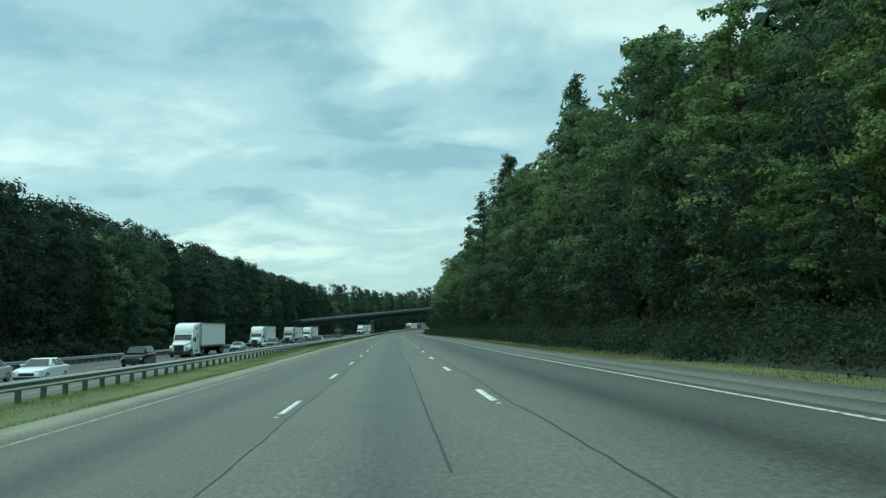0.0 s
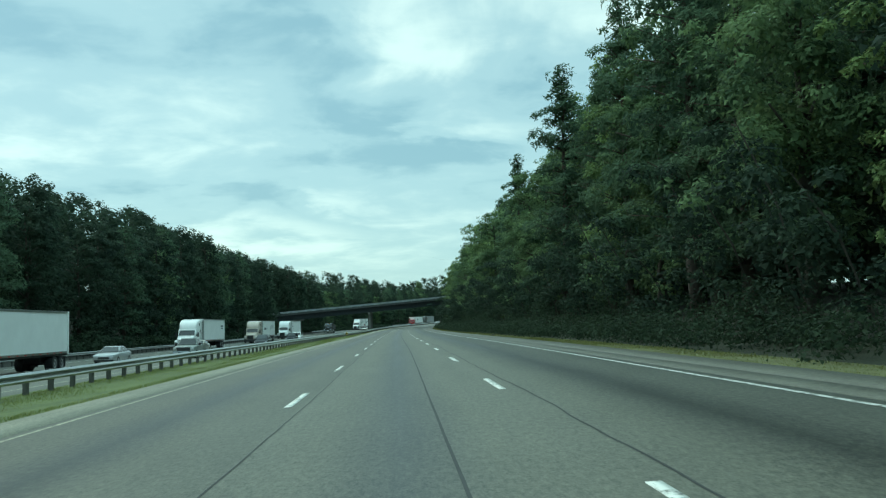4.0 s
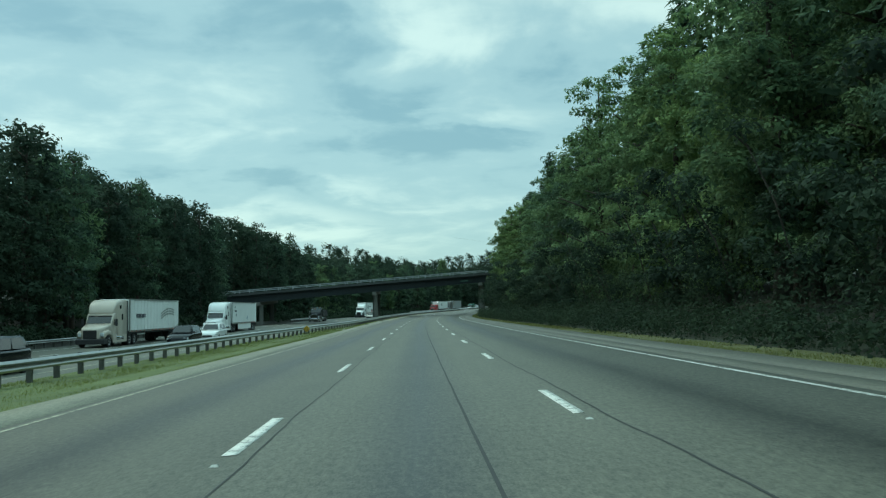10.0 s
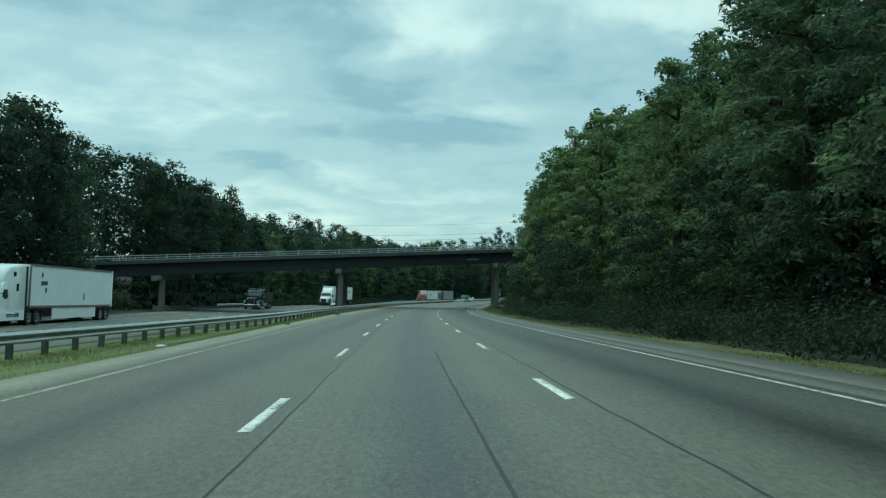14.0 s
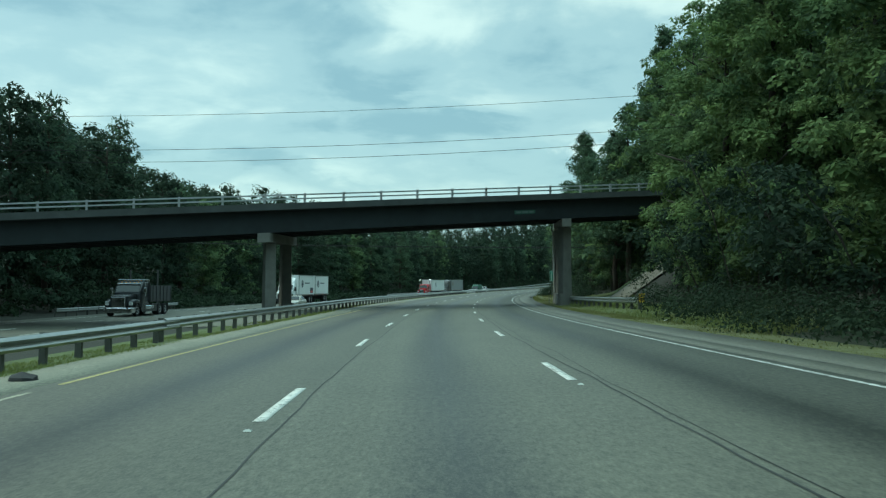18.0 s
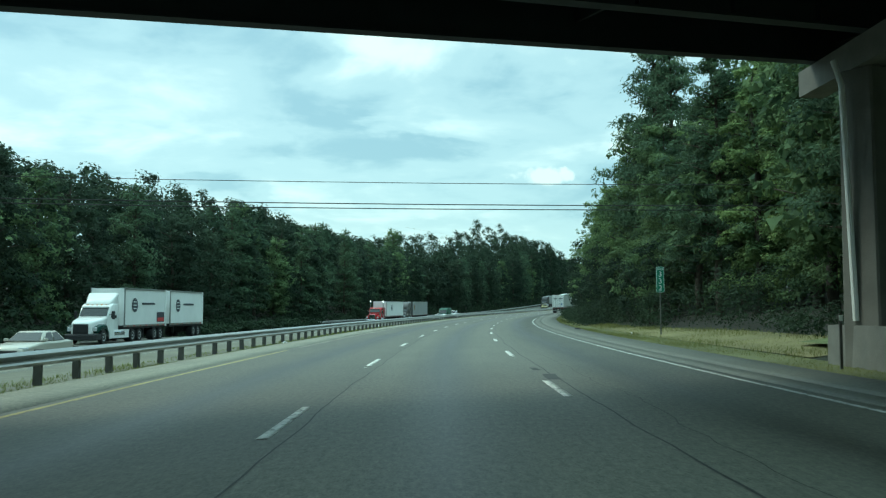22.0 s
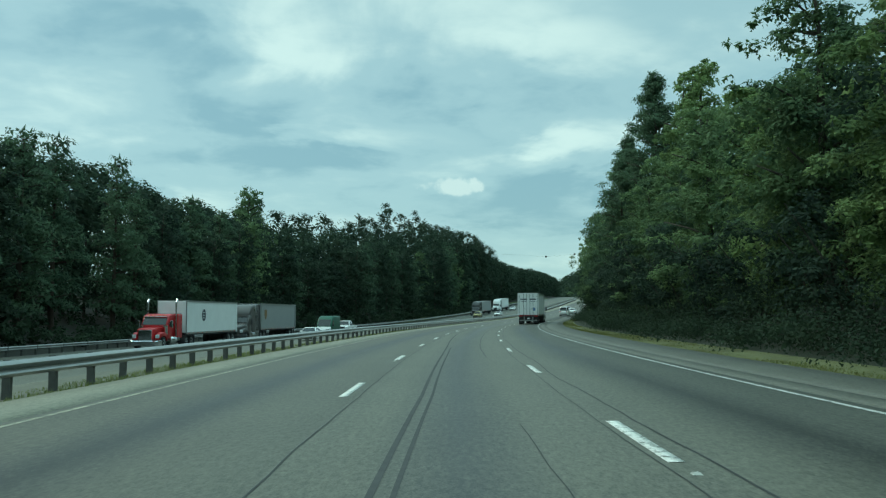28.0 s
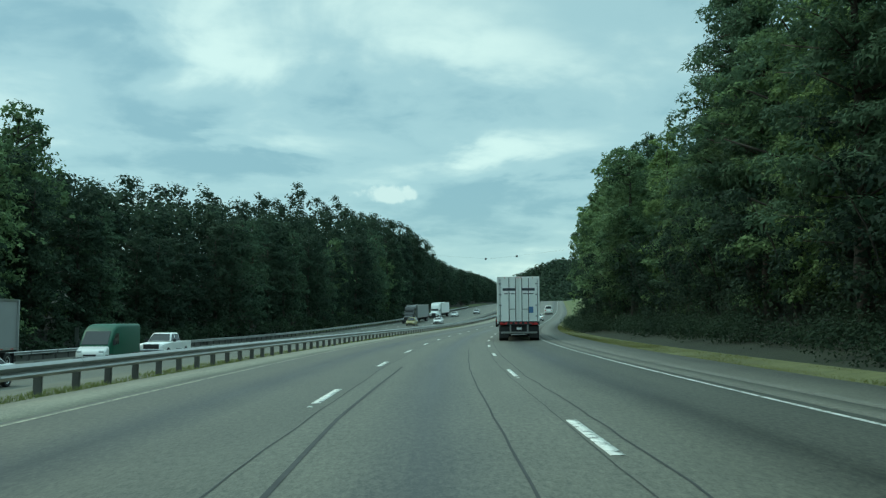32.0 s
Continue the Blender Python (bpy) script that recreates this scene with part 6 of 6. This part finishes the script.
    for k in range(6):
        z = 0.86 + k * (0.11 if classic else 0.09)
        box(-0.5, 0.5, -0.2 if classic else -0.1, -0.185 if classic else -0.085, z, z + 0.02, bm=bm)
    part("grille_bars", bm, CHROME if classic else CHASSIS, root)
    part("bumper", loft([ring(0.02, 1.0, 0.32, 0.66, 0.06), ring(-0.12, 1.16, 0.30, 0.74, 0.06), ring(-0.75, 1.22, 0.30, 0.74, 0.06)]), CHROME if classic else BLACK, root, smooth=False)
    part("visor", box(-0.98, 0.98, -2.62, -2.36, 2.60, 2.70, 0.02), CHROME if classic else p, root)
    bm = bmesh.new()
    for x in (-0.7, -0.35, 0, 0.35, 0.7):
        box(x - 0.05, x + 0.05, -2.72, -2.62, 2.76, 2.83, bm=bm)
    part("cab_lamps", bm, LAMP_AMBER, root)
    part("frame", box(-0.45, 0.45, chassis_end, -1.0, 0.62, 0.9), CHASSIS, root)
    for sgn in (1, -1):
        part("quarter_fender", box(sgn * 0.95 - 0.3, sgn * 0.95 + 0.3, -8.3, -8.25, 0.3, 1.0), BLACK, root)


def semi(s, lat, turn, cab, box_colour, label, high=True, classic=False, ribs=0, mark=None, L=15.2, skirt=False):
    root = empty("semi_truck", spot(s, lat, 0, turn), label, "truck", "vehicles on the road")
    tractor(root, cab, high, classic)
    trailer(root, -5.95, L, box_colour, ribs, mark=mark, skirt=skirt)
    return root


def doubles(s, lat, turn, label):
    """A day cab that pulls two short box trailers."""
    root = empty("double_trailer_truck", spot(s, lat, 0, turn), label, "truck", "vehicles on the road")
    tractor(root, (0.84, 0.85, 0.83), True, False, -6.9, False, guard_colour=(0.012, 0.055, 0.045))
    trailer(root, -4.4, 8.4, (0.84, 0.85, 0.83), mark="disc")
    trailer(root, -13.8, 8.4, (0.84, 0.85, 0.83), mark="disc")
    for sgn in (1, -1):
        part("placard", box(min(sgn * 1.29, sgn * 1.318), max(sgn * 1.29, sgn * 1.318), -12.5, -10.9, 1.45, 2.25, 0.004), PRINT, root, "dark placard low on the trailer's side")
        part("placard_band", box(min(sgn * 1.31, sgn * 1.324), max(sgn * 1.31, sgn * 1.324), -12.4, -11.0, 1.5, 1.8, 0.002), RED_TAPE, root, "red band of the placard")
    part("drawbar", box(-0.1, 0.1, -14.2, -12.7, 0.8, 0.95), CHASSIS, root)
    return root


def dump_truck(s, lat, turn):
    root = empty("dump_truck", spot(s, lat, 0, turn), "black heavy dump truck with an empty open bed", "truck", "vehicles on the road")
    tractor(root, (0.030, 0.034, 0.038), False, True, -8.6, False, False)
    bed = bmesh.new()
    hexa(bed, [(-1.15, -8.9, 1.15), (1.15, -8.9, 1.15), (1.15, -4.1, 1.15), (-1.15, -4.1, 1.15), (-1.25, -9.0, 1.25), (1.25, -9.0, 1.25), (1.25, -4.0, 1.25), (-1.25, -4.0, 1.25)])
    for sgn in (1, -1):
        box(min(sgn * 1.19, sgn * 1.25), max(sgn * 1.19, sgn * 1.25), -9.0, -4.0, 1.25, 2.55, bm=bed)
    box(-1.19, 1.19, -4.06, -4.0, 1.25, 2.75, bm=bed)
    part("bed", bed, paint((0.06, 0.06, 0.065), 0.5), root)
    part("tailgate", box(-1.19, 1.19, -9.02, -8.95, 1.26, 2.4, 0.01), paint((0.06, 0.06, 0.065), 0.5), root)
    bm = bmesh.new()
    for sgn in (1, -1):
        for k in range(6):
            y = -4.5 - k * 0.85
            box(sgn * 1.28 - 0.03, sgn * 1.28 + 0.03, y - 0.06, y + 0.06, 1.2, 2.5, bm=bm)
    part("bed_ribs", bm, paint((0.06, 0.06, 0.065), 0.5), root)
    part("cab_shield", box(-1.15, 1.15, -4.0, -2.9, 2.95, 3.05, 0.02), CHROME, root, "bright cab shield")
    return root


def high_van(s, lat, turn):
    """A tall smooth van: pale wedge nose, raked windscreen, one high green body."""
    root = empty("delivery_van", spot(s, lat, 0, turn), "tall dark green delivery van with a pale wedge nose", "van", "vehicles on the road")
    nose = paint((0.72, 0.75, 0.74), 0.3)
    g = paint((0.008, 0.085, 0.048), 0.5)
    part("nose", loft([ring(0.0, 0.86, 0.42, 0.74, 0.1), ring(-0.1, 0.95, 0.34, 0.92, 0.12), ring(-0.62, 1.0, 0.32, 1.20, 0.12)]), nose, root, smooth=True)
    part("body", loft([ring(-0.6, 1.0, 0.32, 1.22, 0.12), ring(-1.32, 1.01, 0.3, 2.22, 0.16), ring(-1.75, 1.02, 0.3, 2.52, 0.22), ring(-2.4, 1.02, 0.3, 2.62, 0.24), ring(-5.5, 1.02, 0.3, 2.62, 0.22), ring(-5.62, 0.98, 0.36, 2.54, 0.2)]), g, root, "dark green high-roofed body", smooth=True)
    part("windscreen", pane([(0.86, -0.66, 1.30), (-0.86, -0.66, 1.30), (-0.80, -1.26, 2.13), (0.80, -1.26, 2.13)], 0.03), GLASS, root)
    for sgn in (1, -1):
        pts = [(sgn * 1.015, -1.1, 1.32), (sgn * 1.02, -2.0, 1.32), (sgn * 1.02, -2.0, 2.0), (sgn * 1.015, -1.5, 2.0)]
        part("side_window", pane(pts if sgn > 0 else pts[::-1], 0.02), GLASS, root)
        part("headlight", box(sgn * 0.72 - 0.16, sgn * 0.72 + 0.16, -0.26, -0.03, 0.78, 0.94, 0.03), LAMP_CLEAR, root)
        part("mirror", box(sgn * 1.14 - 0.09, sgn * 1.14 + 0.09, -1.1, -1.0, 1.25, 1.6, 0.02), BLACK, root)
        part("tail_light", box(sgn * 0.92 - 0.05, sgn * 0.92 + 0.05, -5.64, -5.58, 1.0, 1.5, 0.01), LAMP_RED, root)
        part("sill", box(sgn * 1.02 - 0.02, sgn * 1.02 + 0.02, -4.0, -1.6, 0.3, 0.46, 0.01), BLACK, root)
        wheel(root, sgn * 1.03, -0.95, 0.36, 0.24); wheel(root, sgn * 1.03, -4.5, 0.36, 0.24)
    part("bumper", box(-0.9, 0.9, -0.12, 0.04, 0.34, 0.52, 0.03), BLACK, root)
    part("grille", box(-0.42, 0.42, -0.1, 0.015, 0.58, 0.70, 0.02), BLACK, root)
    return root


WHITE, SILVER, DARK, TAN, GREY, RED, BEIGE = (0.87, 0.88, 0.86), (0.45, 0.46, 0.46), (0.012, 0.014, 0.016), (0.52, 0.46, 0.39), (0.30, 0.31, 0.31), (0.46, 0.025, 0.03), (0.55, 0.52, 0.45)
OUTER, MIDDLE, INNER = -27.0, -23.3, -19.6
# oncoming traffic
car("sedan_car", spot(54, MIDDLE + 1.9, 0, 180), WHITE, "white coupe-like sedan in the oncoming lanes")
car("sedan_car", spot(53, OUTER + 2.5, 0, 180), SILVER, "silver sedan in the oncoming lanes beside a white one")
car("suv_car", spot(77, MIDDLE + 1.3, 0, 180), DARK, "dark sport utility vehicle in the oncoming lanes", "suv")
semi(105.5, OUTER + 2.2, 180, WHITE, WHITE, "white semi truck with a plain white box trailer", mark=None)
car("sedan_car", spot(134, MIDDLE, 0, 180), SILVER, "silver sedan driving behind a white semi truck")
pickup(spot(145, INNER, 0, 180), (0.26, 0.28, 0.26), "silver crew-cab pickup truck in the oncoming lanes")
car("sedan_car", spot(166, MIDDLE, 0, 180), BEIGE, "pale beige sedan in the oncoming inner lane")
semi(176, OUTER, 180, WHITE, (0.84, 0.85, 0.83), "white semi truck whose trailer bears small dark lettering near its rear", mark="script", L=14.0)
car("minivan_car", spot(191, INNER, 0, 180), DARK, "black minivan in the oncoming lanes", "minivan")
semi(226, OUTER, 180, TAN, (0.84, 0.85, 0.83), "tan semi truck with a ribbed white trailer with grey swooshes", ribs=16, mark="swoosh", L=15.5)
car("suv_car", spot(225, INNER, 0, 180), DARK, "dark green sport utility vehicle in the oncoming lanes", "suv")
car("suv_car", spot(237, INNER - 0.5, 0, 180), WHITE, "white sport utility vehicle in the oncoming lanes", "suv")
semi(267, OUTER, 180, WHITE, WHITE, "white semi truck with a long white skirted trailer", mark="block", L=16.0, skirt=True)
dump_truck(344, OUTER, 180)
car("sedan_car", spot(372, INNER, 0, 180), BEIGE, "pale sedan beyond the median guardrail")
doubles(394.5, OUTER, 180, "white day-cab truck pulling two short white trailers")
semi(495.5, OUTER, 180, RED, (0.84, 0.85, 0.83), "bright red classic semi truck with chrome stacks and white trailer", high=False, classic=True, mark="disc", L=14.5)
semi(517, OUTER, 180, (0.10, 0.095, 0.09), GREY, "dark semi truck with a grey box trailer bearing a brown shield", mark="shield", L=14.5)
car("sedan_car", spot(519, INNER, 0, 180), WHITE, "white sedan following a grey trailer truck in the oncoming lanes")
high_van(540.5, MIDDLE, 180)
pickup(spot(551, MIDDLE - 0.3, 0, 180), WHITE, "white crew-cab pickup truck following a green van in the oncoming lanes")
car("suv_car", spot(668, MIDDLE, 0, 180), (0.34, 0.30, 0.14), "yellowish car far off in the oncoming lanes", "suv")
semi(684, OUTER, 180, (0.05, 0.05, 0.05), GREY, "distant dark semi truck with a grey trailer")
car("sedan_car", spot(680, INNER, 0, 180), WHITE, "white sedan far off in the oncoming lanes")
semi(722, OUTER, 180, WHITE, WHITE, "distant white semi truck with a white trailer")
car("sedan_car", spot(735, MIDDLE, 0, 180), WHITE, "white car far off on the climbing road")
car("sedan_car", spot(762, INNER, 0, 180), SILVER, "silver car far off on the climbing road")

# traffic ahead
lead = empty("semi_truck", spot(542.5 + 22.0, 4.05, 0, 0), "semi truck with a dirty white box trailer with twin rear doors", "truck", "vehicles on the road")
tractor(lead, (0.3, 0.32, 0.34), True, False)
trailer(lead, -5.95, 16.0, (0.86, 0.87, 0.84))
part("door_decal", box(0.62, 0.92, -22.0, -21.972, 1.78, 2.18), BLUE_PRINT, lead, "blue square decal")
car("suv_car", spot(622, 0.0, 0, 0), DARK, "dark sport utility vehicle ahead in the middle lane", "suv")
car("van_car", spot(640, 3.66, 0, 0), WHITE, "white van ahead on the climbing road", "van", "van")
car("sedan_car", spot(662, 3.66, 0, 0), WHITE, "white sedan ahead on the climbing road")
car("sedan_car", spot(690, 0.0, 0, 0), SILVER, "silver sedan ahead on the climbing road")
car("van_car", spot(720, 3.66, 0, 0), WHITE, "white van far ahead on the climbing road", "van", "van")


# ---- mile sign, cables, litter ----
def text_mesh(body, size, depth=0.004):
    c = bpy.data.curves.new("text", "FONT")
    c.body, c.size, c.extrude, c.align_x, c.align_y = body, size, depth, "CENTER", "CENTER"
    ob = bpy.data.objects.new("text", c)
    scene.collection.objects.link(ob)
    me = bpy.data.meshes.new_from_object(ob.evaluated_get(bpy.context.evaluated_depsgraph_get()))
    bpy.data.objects.remove(ob)
    return me


sign = empty("mile_sign", spot(376, 9.75), "narrow green mile sign with white figures on a steel post", "road sign")
part("panel", box(-0.19, 0.19, -0.02, 0.0, 2.0, 3.22, 0.008), SIGN_GREEN, sign)
bm = bmesh.new()
for x0, x1, z0, z1 in ((-0.18, 0.18, 2.01, 2.025), (-0.18, 0.18, 3.195, 3.21), (-0.18, -0.165, 2.01, 3.21), (0.165, 0.18, 2.01, 3.21)):
    box(x0, x1, -0.024, -0.021, z0, z1, bm=bm)
part("border", bm, SIGN_WHITE, sign, "thin white border")
for body, size, z in (("MILE", 0.13, 3.10), ("3", 0.36, 2.86), ("3", 0.36, 2.53), ("2", 0.36, 2.20)):
    me = text_mesh(body, size)
    me.materials.append(SIGN_WHITE)
    o = new("figure", me)
    o.parent = sign
    o.matrix_basis = pose(0, -0.025, z, 90, 0, 0)
part("post", box(-0.03, 0.03, 0.0, 0.05, -0.3, 3.0), POST_STEEL, sign)

for s, lat, h0, h1, r in ((371.5, 0, 5.95, 5.85, 0.022), (373.5, 0, 5.95, 5.9, 0.022), (375.5, 0, 7.45, 7.35, 0.016)):
    a, b = at(s - 7, -75.0, 0, False), at(s + 7, 60.0, 0, False)
    z = at(s, 0).z
    pts = []
    for k in range(25):
        t = k / 24
        q = a.lerp(b, t)
        q.z = z + h0 + (h1 - h0) * t + 6.0 * (t - 0.55) ** 2
        pts.append(q)
    wire = part("overhead_cable", tube(pts, r, 5), CABLE)
    tagged(wire, "black overhead cable strung across the highway", "cable", "overhead cables")

# thinner wires that cross before the overpass, rising to the right
for s, z, r in ((319.0, 7.0, 0.014), (319.6, 6.45, 0.014), (314.0, 7.8, 0.010)):
    a, b = at(s, -62.0, 0, False), at(s, 44.0, 0, False)
    pts = []
    for k in range(25):
        t = k / 24
        q = a.lerp(b, t)
        q.z = z + 0.05 * (q.x - 3.0) + 0.0012 * (q.x - 3.0) ** 2
        pts.append(q)
    tagged(part("overhead_cable", tube(pts, r, 4), CABLE), "thin dark overhead wire crossing before the overpass", "cable", "overhead cables")

scrap_rng = random.Random(3)


def scrap(name, s, lat, size, mat, label):
    """A crumpled or torn scrap lying flat."""
    bm = bmesh.new()
    n = 9
    top = []
    low = []
    for k in range(n):
        a = 2 * math.pi * k / n
        r = size * scrap_rng.uniform(0.5, 1.0)
        top.append(bm.verts.new((r * math.cos(a) * 0.6, r * math.sin(a), scrap_rng.uniform(0.04, 0.12) * size * 1.6)))
        low.append(bm.verts.new((r * math.cos(a) * 0.66, r * 1.05 * math.sin(a), 0)))
    c = bm.verts.new((0, 0, size * 0.3))
    for k in range(n):
        j = (k + 1) % n
        bm.faces.new((low[k], low[j], top[j], top[k]))
        bm.faces.new((top[k], top[j], c))
    bm.faces.new(low[::-1])
    ob = part(name, bm, mat)
    ob.matrix_world = spot(s, lat, 0.0, scrap_rng.uniform(0, 90))
    return tagged(ob, label, "litter")


scrap("tyre_scrap", 287, -6.55, 0.42, TYRE, "torn black tyre scrap lying on the pale shoulder")
scrap("tyre_scrap", 260.6, -6.75, 0.30, TYRE, "black rubber scrap lying on the pale shoulder")
scrap("plastic_bag", 239.2, -7.5, 0.2, LITTER, "white crumpled plastic bag on the median's edge")
scrap("plastic_bag", 374.6, -7.9, 0.22, LITTER, "white crumpled plastic bag below the guardrail")
scrap("tyre_scrap", 392.5, 7.5, 0.35, TYRE, "curled black tyre scrap on the shoulder's edge")
scrap("tyre_scrap", 130.5, 7.5, 0.28, TYRE, "dark rubber scrap on the grass verge")
scrap("paper_scrap", 308, 9.0, 0.16, LITTER, "white paper scrap lying in the verge grass")
scrap("paper_scrap", 381, 9.2, 0.16, LITTER, "white paper scrap in the verge grass near a sign")
post = empty("delineator", spot(352, 8.3), "thin dark delineator post in the verge grass", "road post")
part("stake", box(-0.03, 0.03, -0.02, 0.02, -0.2, 1.15), POST_STEEL, post)
part("reflector", box(-0.04, 0.04, -0.03, -0.02, 1.0, 1.12, 0.005), SIGN_WHITE, post)

# small posts beyond the oncoming lanes
def small_sign(s, lat, w, h, low, label):
    root = empty("small_sign", spot(s, lat), label, "road sign")
    part("post", box(-0.03, 0.03, 0.0, 0.05, -0.3, low + h * 0.8), POST_STEEL, root)
    part("panel", box(-w / 2, w / 2, -0.015, 0.0, low, low + h, 0.004), GALV, root)
    return root


small_sign(560, -34.0, 0.38, 1.2, 1.0, "grey back of a narrow upright sign before dark woods")
far_post = empty("delineator", spot(453, -32.6), "short white-topped marker post beyond the oncoming lanes", "road post")
part("stake", box(-0.04, 0.04, -0.02, 0.02, -0.2, 0.55), POST_STEEL, far_post)
part("reflector", box(-0.06, 0.06, -0.03, -0.02, 0.4, 0.58, 0.005), SIGN_WHITE, far_post)

# ---- far hill ----
def hill(name, cx, cy, rx, ry, height, base, label, seed, count, size):
    """A wooded hill: a rounded mound whose skin is crowded with crowns."""
    rng = np.random.default_rng(seed)
    root = empty(name, Matrix.Identity(4), label, "hill", kind="stuff")
    n = 28
    u = np.linspace(-1, 1, n)
    X, Y = np.meshgrid(u, u, indexing="ij")

    def up(x, y):
        return height * np.exp(-2.2 * (x ** 2 + y ** 2)) * (1 + 0.12 * np.sin(5 * x + 2) * np.cos(4 * y)) + base

    v = np.stack([cx + X * rx, cy + Y * ry, up(X, Y) - height * 0.11], -1).reshape(-1, 3)
    i = np.arange(n * n).reshape(n, n)
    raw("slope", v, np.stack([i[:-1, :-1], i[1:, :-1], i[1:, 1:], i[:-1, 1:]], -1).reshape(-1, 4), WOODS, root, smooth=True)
    x, y = rng.uniform(-0.95, 0.95, count), rng.uniform(-0.95, 0.95, count)
    c = np.stack([cx + x * rx, cy + y * ry, up(x, y) - height * 0.11 + size * 0.6], -1)
    lv = leaf_cloud(rng, c, np.full(count, size), count * 90, size * 0.3, 0.1, 0.9, 0.5)
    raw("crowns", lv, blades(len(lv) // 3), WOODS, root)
    return root


hill("wooded_hill", 650, 1900, 250, 380, 88, 16, "distant blue-green wooded hill on the horizon", 52, 1300, 13.0)


far_line = [Vector((40, 1020, 66)), Vector((140, 1035, 50.5)), Vector((218.4, 1052.0, 48.4)), Vector((238, 1045, 50.0)), Vector((350, 1035, 66))]
power_line = empty("power_line", Matrix.Identity(4), "thin dark power line with round marker balls above the far road", "cable")
part("wire", tube(far_line, 0.03, 4), CABLE, power_line)
for k in (2, 3):
    bm = bmesh.new()
    bmesh.ops.create_icosphere(bm, subdivisions=2, radius=0.75, matrix=Matrix.Translation(far_line[k]))
    part("marker_ball", bm, CABLE, power_line, smooth=True)
